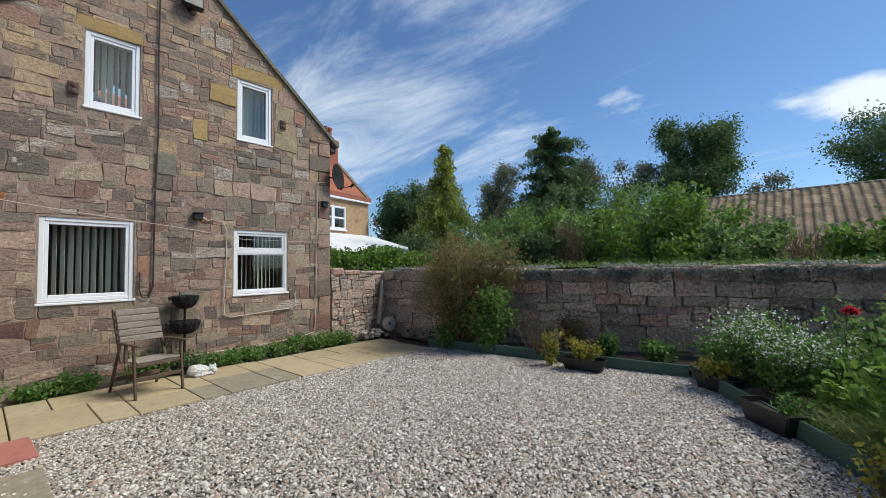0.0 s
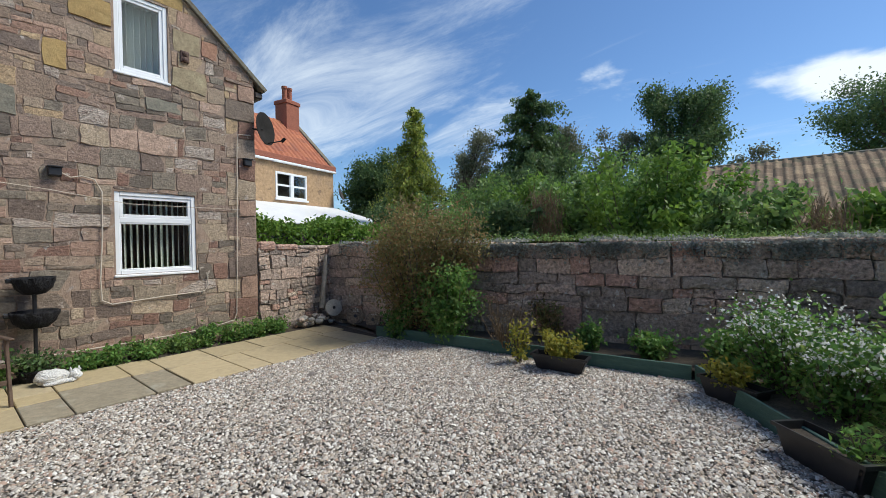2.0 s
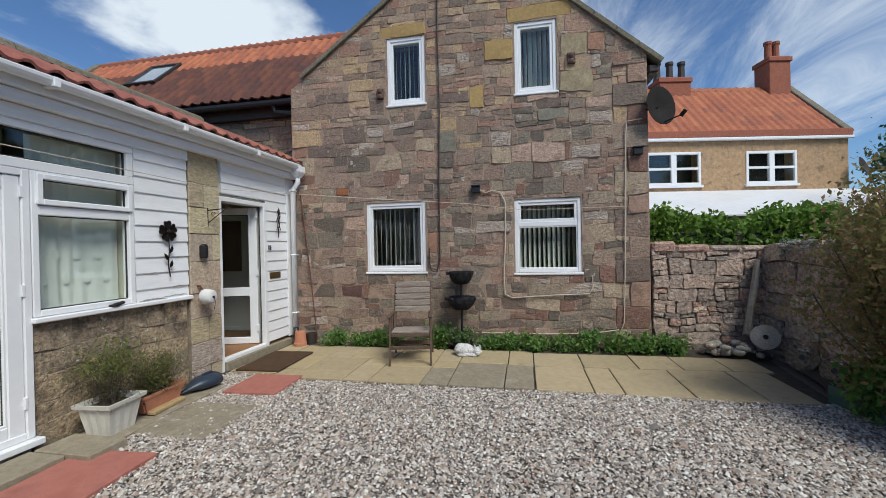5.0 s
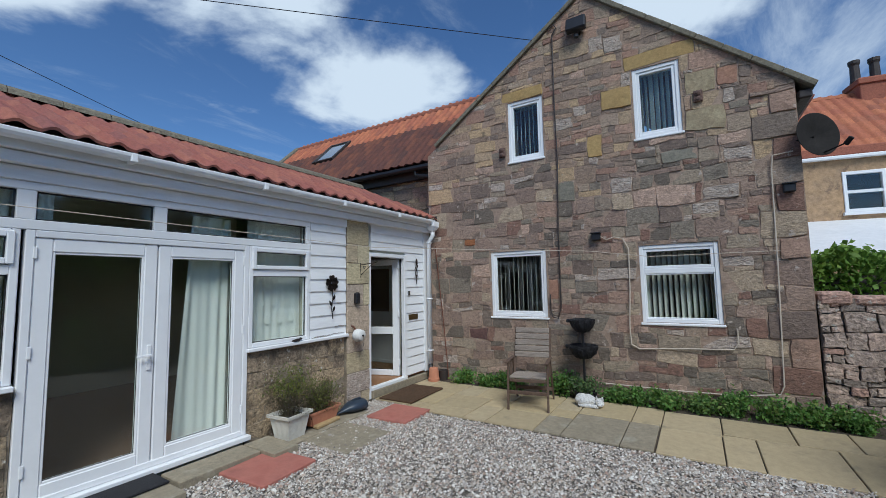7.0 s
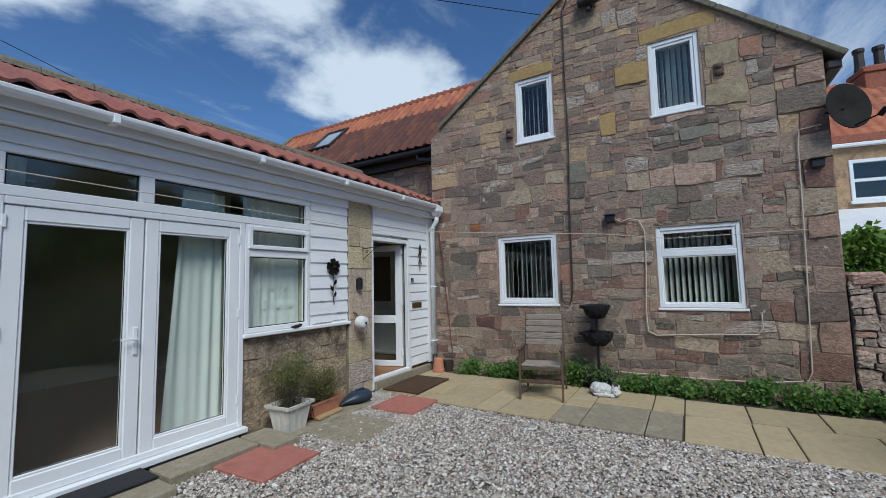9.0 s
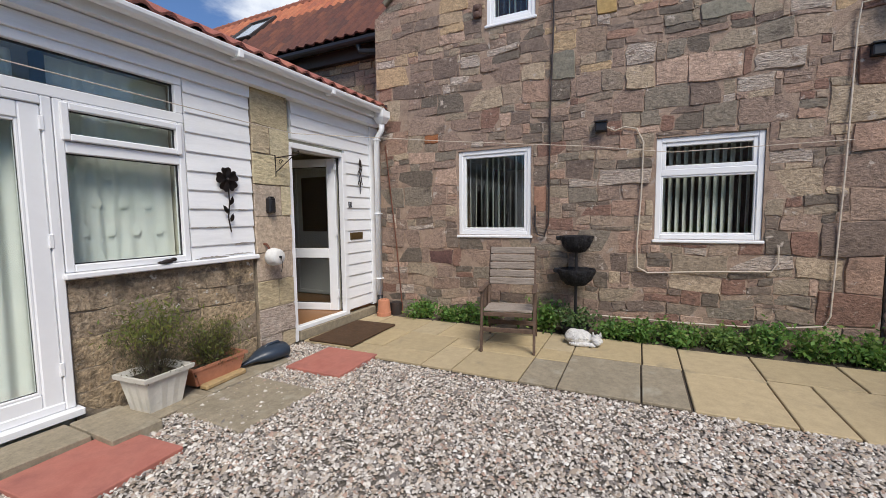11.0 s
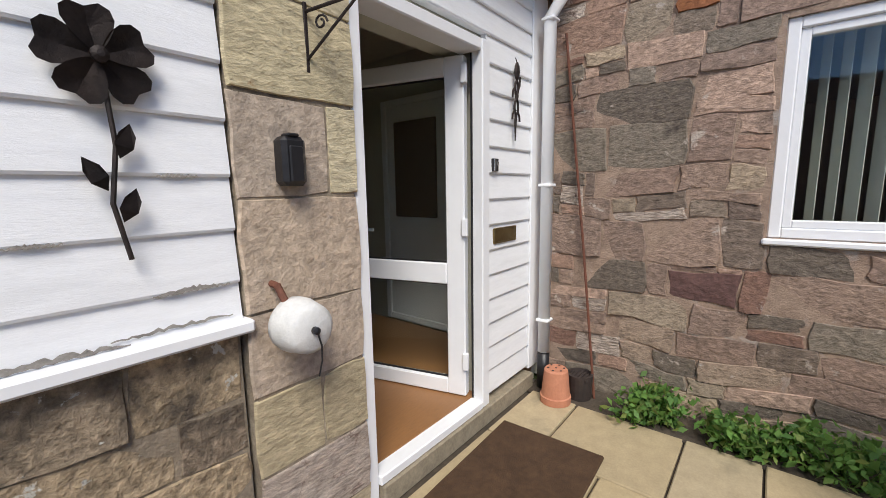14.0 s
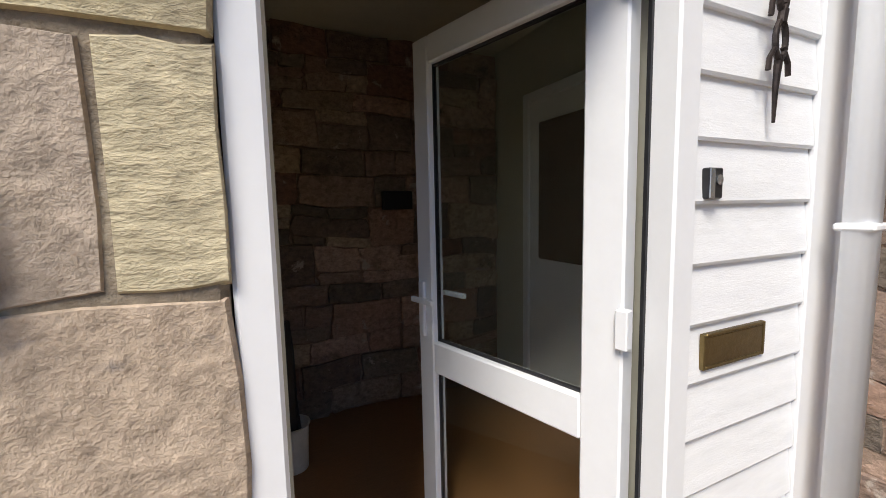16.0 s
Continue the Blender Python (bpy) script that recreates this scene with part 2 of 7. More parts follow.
M_BOARD = surf("white_painted_board", [(0.80, 0.81, 0.83), (0.85, 0.86, 0.87), (0.76, 0.77, 0.78)], 1.5, 40, 0.5, 0.15, 0.05, stretch=(1, 1, 6), spots=(0.52, 0.50, 0.46), spot_scale=5, spot_at=(0.72, 0.78))
M_TILE = surf("red_clay_pantile", [(0.30, 0.10, 0.07), (0.25, 0.085, 0.065), (0.34, 0.125, 0.08), (0.21, 0.08, 0.07)], 3, 50, 0.85, 0.4, 0.3, pieces=True)
M_TILE_OR = surf("orange_clay_pantile", [(0.38, 0.125, 0.06), (0.32, 0.10, 0.055), (0.43, 0.15, 0.07), (0.26, 0.09, 0.055)], 3, 50, 0.85, 0.4, 0.3, pieces=True)
# weathered red, darkened further to hold the shade on the lower rows
M_TILE_SHADED = surf("weathered_shaded_pantile", [(0.124, 0.046, 0.031), (0.093, 0.037, 0.028), (0.161, 0.059, 0.034), (0.074, 0.034, 0.028)], 3, 50, 0.9, 0.4, 0.35, pieces=True)
M_TILE_OLD = surf("weathered_pantile", [(0.31, 0.21, 0.13), (0.19, 0.13, 0.085), (0.37, 0.26, 0.16), (0.24, 0.18, 0.11), (0.14, 0.11, 0.07)], 3, 40, 0.95, 0.5, 0.4, pieces=True, spots=(0.12, 0.12, 0.07), spot_scale=3, spot_at=(0.55, 0.7))
M_SLAB = surf("buff_paving_slab", [(0.410, 0.325, 0.188), (0.376, 0.302, 0.182), (0.445, 0.353, 0.211), (0.388, 0.319, 0.205)], 3, 80, 0.9, 0.35, 0.16, pieces=True, spots=(0.24, 0.205, 0.135), spot_scale=3.2, spot_at=(0.58, 0.78), depth=0.004)
M_SLAB_G = surf("weathered_grey_slab", [(0.245, 0.210, 0.150), (0.295, 0.250, 0.178)], 4, 70, 0.95, 0.4, 0.3, spots=(0.34, 0.31, 0.24), spot_scale=5, spot_at=(0.56, 0.7), depth=0.004)
M_RED = surf("red_concrete_slab", [(0.36, 0.125, 0.095), (0.40, 0.15, 0.115), (0.32, 0.12, 0.095)], 4, 120, 0.95, 0.4, 0.12, depth=0.004)
M_EARTH = surf("dark_earth", [(0.05, 0.04, 0.03), (0.09, 0.07, 0.05)], 6, 50, 1, 0.9, 0.4)
M_GROUND = surf("gravel_bed", [(0.15, 0.13, 0.11), (0.20, 0.175, 0.15), (0.10, 0.085, 0.07)], 30, 120, 1, 0.8, 0.4, depth=0.02)
M_GRAVEL = surf("mixed_pea_gravel", [(0.466, 0.419, 0.366), (0.307, 0.270, 0.233), (0.604, 0.562, 0.503), (0.392, 0.345, 0.297), (0.700, 0.673, 0.625), (0.223, 0.196, 0.175), (0.488, 0.408, 0.329), (0.424, 0.387, 0.350), (0.329, 0.270, 0.212), (0.551, 0.509, 0.461), (0.382, 0.270, 0.212), (0.170, 0.151, 0.138)],
                20, 150, 0.85, 0.2, 0.2, pieces=True, hard=True)
M_LAWN = surf("far_grass", [(0.06, 0.09, 0.03), (0.09, 0.12, 0.04)], 0.3, 8, 1, 0.6, 0.4)
M_GREEN = surf("green_stained_board", [(0.046, 0.098, 0.078), (0.065, 0.124, 0.098)], 3, 40, 0.8, 0.3, 0.25, stretch=(1, 1, 8))
M_BLACK = surf("black_plastic", [(0.010, 0.010, 0.012), (0.016, 0.016, 0.019)], 4, 50, 0.42, 0.1, 0.2)
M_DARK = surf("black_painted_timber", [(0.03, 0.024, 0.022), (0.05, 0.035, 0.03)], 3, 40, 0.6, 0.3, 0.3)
M_WOOD = surf("weathered_teak", [(0.225, 0.181, 0.150), (0.338, 0.288, 0.244), (0.163, 0.125, 0.100)], 6, 40, 0.85, 0.5, 0.35, stretch=(0.6, 10, 10))
M_WOOD_D = surf("dark_stained_teak", [(0.085, 0.05, 0.035), (0.12, 0.08, 0.055)], 6, 40, 0.75, 0.4, 0.35)
M_BARK = surf("bark", [(0.09, 0.07, 0.055), (0.14, 0.115, 0.095)], 5, 30, 1, 0.9, 0.4)
M_PLASTER = surf("interior_plaster", [(0.50, 0.49, 0.40), (0.55, 0.54, 0.45)], 2, 40, 0.9, 0.05, 0.04)
M_FLOORW = surf("oak_floor", [(0.24, 0.115, 0.045), (0.30, 0.15, 0.06), (0.20, 0.09, 0.035)], 5, 60, 0.45, 0.1, 0.25, pieces=True, stretch=(1, 8, 1))
M_CARPET = surf("brown_carpet", [(0.13, 0.08, 0.05), (0.16, 0.10, 0.065)], 6, 200, 1, 0.4, 0.2)
M_CURT = surf("cream_voile", [(0.83, 0.85, 0.80), (0.87, 0.88, 0.84)], 4, 60, 0.9, 0.1, 0.06, translucent=0.15)
M_BLIND = surf("pale_blind_fabric", [(0.66, 0.67, 0.62), (0.72, 0.73, 0.68)], 4, 90, 0.9, 0.1, 0.06, translucent=0.2)
M_GLASS = glass_mat("window_glass", (0.93, 0.97, 0.955))
M_RENDER = surf("pale_roof_sheet", [(0.70, 0.71, 0.72), (0.78, 0.78, 0.78)], 1, 20, 0.5, 0.1, 0.1)
M_FARW = surf("tan_far_stone", [(0.36, 0.24, 0.14), (0.42, 0.28, 0.16), (0.30, 0.21, 0.14)], 1.2, 9, 0.95, 0.6, 0.35, spots=(0.22, 0.15, 0.10), spot_scale=2.2, spot_at=(0.58, 0.66), depth=0.03)
M_BRICK = surf("red_chimney_brick", [(0.34, 0.12, 0.075), (0.28, 0.10, 0.065)], 4, 25, 0.95, 0.5, 0.3)
M_TERRA = surf("terracotta", [(0.46, 0.19, 0.11), (0.50, 0.22, 0.13)], 4, 60, 0.85, 0.15, 0.12)
M_COPE = surf("verge_stone", [(0.16, 0.14, 0.105), (0.21, 0.19, 0.14)], 5, 40, 1, 0.7, 0.35)
L_HEDGE = leaf_mat("hedge_leaf", [(0.138, 0.253, 0.046), (0.207, 0.345, 0.057), (0.086, 0.172, 0.034), (0.265, 0.391, 0.069)])
L_GOLD = leaf_mat("golden_conifer_leaf", [(0.263, 0.333, 0.070), (0.404, 0.456, 0.088), (0.123, 0.193, 0.053), (0.491, 0.509, 0.105)])
L_DARK = leaf_mat("dark_tree_leaf", [(0.090, 0.155, 0.065), (0.130, 0.211, 0.073), (0.057, 0.106, 0.049), (0.195, 0.269, 0.090)])
L_PALE = leaf_mat("grey_green_leaf", [(0.156, 0.182, 0.104), (0.221, 0.234, 0.143), (0.117, 0.130, 0.078), (0.286, 0.286, 0.208)])
L_MID = leaf_mat("shrub_leaf", [(0.152, 0.263, 0.075), (0.220, 0.355, 0.094), (0.094, 0.169, 0.060), (0.304, 0.406, 0.118)])
L_RED = leaf_mat("russet_leaf", [(0.305, 0.189, 0.096), (0.215, 0.215, 0.078), (0.370, 0.227, 0.114), (0.163, 0.189, 0.072), (0.260, 0.247, 0.096)])
L_LOW = leaf_mat("low_plant_leaf", [(0.125, 0.257, 0.062), (0.179, 0.335, 0.078), (0.078, 0.172, 0.047), (0.281, 0.359, 0.101)])
L_YEL = leaf_mat("yellow_leaf", [(0.345, 0.325, 0.060), (0.253, 0.263, 0.048), (0.414, 0.350, 0.060), (0.161, 0.200, 0.048)])
L_DRY = leaf_mat("dry_stem", [(0.17, 0.12, 0.07), (0.22, 0.16, 0.10), (0.12, 0.085, 0.055)])
L_WHITE = leaf_mat("white_petal", [(0.82, 0.82, 0.80), (0.75, 0.75, 0.74)])
L_CRIM = leaf_mat("crimson_petal", [(0.45, 0.02, 0.04), (0.55, 0.03, 0.06)])
L_LICH = leaf_mat("grey_lichen", [(0.34, 0.36, 0.33), (0.25, 0.27, 0.24), (0.42, 0.44, 0.40)])


# ---- builders ----
def empty(name, m, label="", category="", group="", kind=""):
    ob = new(name)
    ob.empty_display_size = 0.1
    ob.matrix_world = m
    return tagged(ob, label, category, group, kind)


def obj(name, me, material, parent=None, label="", category="", group="", kind="", smooth=False):
    me.materials.append(material)
    if smooth:
        me.polygons.foreach_set("use_smooth", [True] * len(me.polygons))
    ob = new(name, me)
    if parent:
        ob.parent = parent
    return tagged(ob, label, category, group, kind)


def part(name, bm, material, parent, label="", smooth=False, kind="", category="", group=""):
    me = bpy.data.meshes.new(name)
    bmesh.ops.recalc_face_normals(bm, faces=bm.faces)
    bm.to_mesh(me)
    bm.free()
    return obj(name, me, material, parent, label, category, group, kind, smooth)


def raw(name, verts, faces, material, parent=None, label="", category="", group="", kind="", smooth=False):
    me = bpy.data.meshes.new(name)
    me.from_pydata(verts, [], faces)
    me.update()
    return obj(name, me, material, parent, label, category, group, kind, smooth)


def box(bm, a, b, bev=0.0, turn=None):
    """A box between two corners, with rounded edges; turn: a matrix applied to it."""
    x0, x1 = sorted((a[0], b[0]))
    y0, y1 = sorted((a[1], b[1]))
    z0, z1 = sorted((a[2], b[2]))
    v = [bm.verts.new((x, y, z)) for z in (z0, z1) for y in (y0, y1) for x in (x0, x1)]
    f = [bm.faces.new([v[i] for i in q]) for q in ((0, 2, 3, 1), (4, 5, 7, 6), (0, 1, 5, 4), (2, 6, 7, 3), (0, 4, 6, 2), (1, 3, 7, 5))]
    if turn:
        bmesh.ops.transform(bm, matrix=turn, verts=v)
    if bev:
        bmesh.ops.bevel(bm, geom=list({e for q in f for e in q.edges}), offset=bev, segments=1, affect='EDGES', profile=0.5)
    return bm


def boxes(*specs, bev=0.0):
    bm = bmesh.new()
    for a, b in specs:
        box(bm, a, b, bev)
    return bm


def tube(bm, pts, r, seg=8, r1=None):
    """A round rod along points, r to r1 thick."""
    pts = [Vector(p) for p in pts]
    rings = []
    side = None
    for i, p in enumerate(pts):
        d = (pts[min(i + 1, len(pts) - 1)] - pts[max(i - 1, 0)]).normalized()
        if side is None:
            side = d.orthogonal().normalized()
        side = (side - d * side.dot(d)).normalized()
        up = d.cross(side)
        rr = r if r1 is None else r + (r1 - r) * i / max(1, len(pts) - 1)
        rings.append([bm.verts.new(p + (side * math.cos(2 * math.pi * k / seg) + up * math.sin(2 * math.pi * k / seg)) * rr) for k in range(seg)])
    for a, b in zip(rings, rings[1:]):
        for k in range(seg):
            bm.faces.new((a[k], a[(k + 1) % seg], b[(k + 1) % seg], b[k]))
    bm.faces.new(rings[0][::-1])
    bm.faces.new(rings[-1])
    return bm


def lathe(bm, prof, seg=24, c=(0, 0, 0), squash=(1, 1)):
    rings = [[bm.verts.new((c[0] + r * math.cos(2 * math.pi * k / seg) * squash[0], c[1] + r * math.sin(2 * math.pi * k / seg) * squash[1], c[2] + z)) for k in range(seg)] for r, z in prof]
    for a, b in zip(rings, rings[1:]):
        for k in range(seg):
            bm.faces.new((a[k], a[(k + 1) % seg], b[(k + 1) % seg], b[k]))
    bm.faces.new(rings[0][::-1])
    bm.faces.new(rings[-1])
    return bm


def clip(poly, a, b, c):
    """The part of a polygon where a*u + b*v <= c."""
    out = []
    for i, p in enumerate(poly):
        q = poly[(i + 1) % len(poly)]
        dp, dq = a * p[0] + b * p[1] - c, a * q[0] + b * q[1] - c
        if dp <= 0:
            out.append(p)
        if dp * dq < 0:
            s = dp / (dp - dq)
            out.append((p[0] + (q[0] - p[0]) * s, p[1] + (q[1] - p[1]) * s))
    return out


def area(poly):
    return abs(sum(p[0] * q[1] - q[0] * p[1] for p, q in zip(poly, poly[1:] + poly[:1]))) / 2


def minus(rects, hole):
    """Rectangles (u0, v0, u1, v1) less a hole."""
    out = []
    for u0, v0, u1, v1 in rects:
        a, b, c, d = max(u0, hole[0]), max(v0, hole[1]), min(u1, hole[2]), min(v1, hole[3])
        if a >= c or b >= d:
            out.append((u0, v0, u1, v1))
            continue
        out += [r for r in ((u0, v0, a, v1), (c, v0, u1, v1), (a, v0, c, b), (a, d, c, v1)) if r[2] - r[0] > 0.03 and r[3] - r[1] > 0.025]
    return out


def wall_body(name, u0, u1, v0, v1, thick, holes, cuts, material, parent, label="", kind=""):
    """A wall in its own frame (x along, y in, z up) with openings through it; cuts trim the top."""
    us = sorted({u0, u1, *[h[i] for h in holes for i in (0, 2)]})
    vs = sorted({v0, v1, *[h[i] for h in holes for i in (1, 3)]})
    verts, faces = [], []

    def add(ps):
        i = len(verts)
        verts.extend(ps)
        faces.append(tuple(range(i, i + len(ps))))
    for a, c in zip(us, us[1:]):
        for b, d in zip(vs, vs[1:]):
            if any(h[0] <= (a + c) / 2 <= h[2] and h[1] <= (b + d) / 2 <= h[3] for h in holes):
                continue
            poly = [(a, b), (c, b), (c, d), (a, d)]
            for k in cuts:
                poly = clip(poly, *k)
            if len(poly) < 3:
                continue
            add([(u, 0, v) for u, v in poly])
            add([(u, thick, v) for u, v in poly[::-1]])
    outer = [(u0, v0), (u1, v0), (u1, v1), (u0, v1)]
    for k in cuts:
        outer = clip(outer, *k)
    for loop in [outer] + [[(h[0], h[1]), (h[0], h[3]), (h[2], h[3]), (h[2], h[1])] for h in holes]:
        for p, q in zip(loop, loop[1:] + loop[:1]):
            add([(p[0], 0, p[1]), (p[0], thick, p[1]), (q[0], thick, q[1]), (q[0], 0, q[1])])
    return raw(name, verts, faces, material, parent, label, kind=kind)


def stone_cells(rng, u0, u1, v0, v1, rows, widths, holes, cuts, split=0.3):
    """Uneven courses of rubble: blocks, and slivers packed in layers between them, as polygons in the wall's frame."""
    cells, v = [], v0
    while v < v1 - 0.03:
        h = min(rng.uniform(*rows), v1 - v)
        if v1 - v - h < rows[0] * 0.6:
            h = v1 - v
        u = u0
        while u < u1 - 0.02:
            w = rng.uniform(*widths) * (0.6 + 0.55 * h / rows[1])
            if u1 - u - w < widths[0] * 0.6:
                w = u1 - u
            w = min(w, u1 - u)
            parts = [(u, v, u + w, v + h)]
            if h > rows[0] * 1.5 and rng.random() < split:
                levels = [v, v + h * rng.uniform(0.28, 0.72), v + h]
                if h > 0.2 and rng.random() < 0.3:
                    levels = [v, v + h * rng.uniform(0.2, 0.4), v + h * rng.uniform(0.55, 0.8), v + h]
                parts = []
                for m0, m1 in zip(levels, levels[1:]):
                    if w > (m1 - m0) * 1.6 and rng.random() < 0.45:
                        k = u + w * rng.uniform(0.3, 0.7)
                        parts += [(u, m0, k, m1), (k, m0, u + w, m1)]
                    else:
                        parts.append((u, m0, u + w, m1))
            for hole in holes:
                parts = minus(parts, hole)
            for r in parts:
                poly = [(r[0], r[1]), (r[2], r[1]), (r[2], r[3]), (r[0], r[3])]
                for k in cuts:
                    poly = clip(poly, *k) if len(poly) > 2 else []
                if len(poly) > 2 and area(poly) > 0.0012:
                    cells.append(poly)
            u += w
        v += h
    return cells


def stone_mesh(rng, poly, gap, proud, jit, warp=1.0):
    """One stone: an uneven ring on the mortar, a smaller raised ring, a face."""
    cu, cv = sum(p[0] for p in poly) / len(poly), sum(p[1] for p in poly) / len(poly)
    ring = []
    for i, p in enumerate(poly):
        q = poly[(i + 1) % len(poly)]
        ring += [p, ((p[0] * 2 + q[0]) / 3, (p[1] * 2 + q[1]) / 3), ((p[0] + q[0] * 2) / 3, (p[1] + q[1] * 2) / 3)]
    size = math.sqrt(area(poly))
    j = min(jit, size * 0.07)
    pts = []
    for k, (u, v) in enumerate(ring):
        du, dv = cu - u, cv - v
        d = math.hypot(du, dv) or 1
        g = gap * rng.uniform(0.4, 1.6) + (size * rng.uniform(0.0, 0.035) if k % 3 == 0 else 0)
        pts.append((u + du / d * g + rng.uniform(-j, j), v + dv / d * g + rng.uniform(-j, j)))
    p = proud * rng.uniform(0.35, 1.25)
    tu, tv = warp * rng.uniform(-0.06, 0.06), warp * rng.uniform(-0.06, 0.06)
    pts = [(u + warp * 0.014 * noise.noise(Vector((u * 2.1, v * 2.6, 3))) * 2, v + warp * 0.022 * noise.noise(Vector((u * 1.9, v * 2.2, 9))) * 2) for u, v in pts]
    s = 1 - min(0.25, 0.010 / max(size, 0.03))
    verts = [(u, 0.004, v) for u, v in pts]
    for u, v in pts:
        verts.append((cu + (u - cu) * s, -p * rng.uniform(0.75, 1.1) + (u - cu) * tu + (v - cv) * tv, cv + (v - cv) * s))
    verts.append((cu, -p * rng.uniform(0.9, 1.35), cv))
    n = len(pts)
    faces = [(k, (k + 1) % n, n + (k + 1) % n, n + k) for k in range(n)] + [(n + k, n + (k + 1) % n, 2 * n) for k in range(n)]
    return verts, faces


def lay_stones(cells, parent, pick, material, seed, gap=0.002, proud=0.009, jit=0.010, name="stone", limit=300, label=""):
    """The nearest stones are pieces of their own, the rest one mesh. material: one, or a function of the middle of the stone."""
    rng = random.Random(seed)
    near, rest = 0, {}
    order = sorted(cells, key=lambda c: pick(sum(p[0] for p in c) / len(c), sum(p[1] for p in c) / len(c)))
    for poly in order:
        cu, cv = sum(p[0] for p in poly) / len(poly), sum(p[1] for p in poly) / len(poly)
        m = material(cu, cv, rng) if callable(material) else material
        v, f = stone_mesh(rng, poly, gap, proud, jit)
        if near < limit:
            raw(name, v, f, m, parent)
            near += 1
        else:
            vs, fs = rest.setdefault(m.name, ([], []))
            o = len(vs)
            vs.extend(v)
            fs.extend(tuple(i + o for i in q) for q in f)
    for k, (vs, fs) in rest.items():
        raw("stonework", vs, fs, bpy.data.materials[k], parent, label or "uneven rubble stones in lime mortar", kind="stuff")


def leaf_arrays(C, size, rng, aspect=0.5, droop=0.0, face=None):
    """Folded leaves at the points C."""
    n = len(C)
    a = rng.normal(size=(n, 3))
    a[:, 2] -= droop
    a /= np.linalg.norm(a, axis=1)[:, None]
    b = rng.normal(size=(n, 3)) if face is None else np.cross(a, face + rng.normal(size=(n, 3)) * 0.5)
    b -= a * (a * b).sum(1)[:, None]
    b /= np.linalg.norm(b, axis=1)[:, None] + 1e-9
    c = np.cross(a, b)
    s = size * rng.uniform(0.6, 1.35, n)[:, None]
    V = np.empty((n, 4, 3))
    V[:, 0] = C - a * s * 0.5
    V[:, 1] = C + b * s * aspect * 0.5 + c * s * 0.12
    V[:, 2] = C + a * s * 0.5
    V[:, 3] = C - b * s * aspect * 0.5 + c * s * 0.12
    return V.reshape(-1, 3)


def quads(name, V, material, parent=None, label="", category="", group="", kind=""):
    me = bpy.data.meshes.new(name)
    n = len(V)
    me.vertices.add(n)
    me.vertices.foreach_set("co", np.ascontiguousarray(V, dtype=np.float32).ravel())
    me.loops.add(n)
    me.loops.foreach_set("vertex_index", np.arange(n, dtype=np.int32))
    me.polygons.add(n // 4)
    me.polygons.foreach_set("loop_start", np.arange(0, n, 4, dtype=np.int32))
    me.update(calc_edges=True)
    return obj(name, me, material, parent, label, category, group, kind)


def blobs(rng, centres, spread, per):
    return np.concatenate([np.array(c) + rng.normal(size=(per, 3)) * np.array(spread) for c in centres])


GABLE = pose(-7.055, 0, 0, 0, 0, 90)      # local x runs along world y
FRONT = pose(0, -0.74, 0, 0, 0, 180)      # local x runs along world -x
EAVES = pose(0, -0.69, 0, 0, 0, 180)      # the overhanging roof edge in front of it
GW_TURN = math.degrees(math.atan(0.2))
BACKW = pose(-7.05, 6.1, 0, 0, 0, GW_TURN)
FAR = pose(-17.0, 11.9, 0, 0, 0, 90 + math.degrees(math.atan(0.204)))


# ---- ground ----
raw("ground", [(-400, -400, -0.03), (400, -400, -0.03), (400, 400, -0.03), (-400, 400, -0.03)], [(0, 1, 2, 3)], M_LAWN, None, "rough grassy ground around the houses", "ground", kind="structure")
raw("yard", [(-7.0, -0.9, -0.012), (4.4, -0.9, -0.012), (4.4, 8.2, -0.012), (-7.0, 6.2, -0.012)], [(0, 1, 2, 3)], M_GROUND, None, "sandy bed under the gravel of the yard", "ground", kind="structure")

# ---- gable house ----
APEX, EL, ER = (2.24, 6.22), (-0.42, 4.34), (4.74, 4.08)
kl, kr = (APEX[1] - EL[1]) / (APEX[0] - EL[0]), (ER[1] - APEX[1]) / (ER[0] - APEX[0])
G_CUTS = [(-kl, 1, EL[1] - kl * EL[0]), (-kr, 1, ER[1] - kr * ER[0])]
W1, W2, U1, U2 = (0.545, 1.135, 1.51, 2.22), (2.855, 1.105, 3.80, 2.185), (0.94, 3.73, 1.55, 4.77), (2.90, 3.73, 3.50, 4.77)
G_HOLES = [W1, W2, U1, U2]
gable = empty("wall_gable", GABLE, "reddish-brown rubble stone gable wall of a two-storey house", "wall", kind="structure")
wall_body("wall", -0.72, 4.70, -0.2, 6.3, 0.45, G_HOLES, G_CUTS, M_MORTAR, gable, kind="structure")

# ---- extension: walls in the front's frame, x = -world x ----
front = empty("wall_extension", FRONT, "white boarded extension wall above a low stone plinth", "wall", kind="structure")
EX0, EX1, EZ = -2.2, 7.05, 2.86
EXT_HOLES = [(-0.3, 1.03, 1.60, 2.50), (1.60, 0.16, 3.41, 2.50), (3.41, 1.03, 4.25, 2.50), (5.42, 0.13, 6.28, 2.16)]
wall_body("wall", EX0, EX1, -0.2, EZ, 0.22, [(-0.3, 1.03, 1.60, 2.50), (1.60, 0.16, 3.41, 2.50), (3.41, 1.03, 4.25, 2.50), (5.42, 0.13, 6.28, 2.16)], [], M_PLASTER, front, kind="structure").location = (0, 0.03, 0)


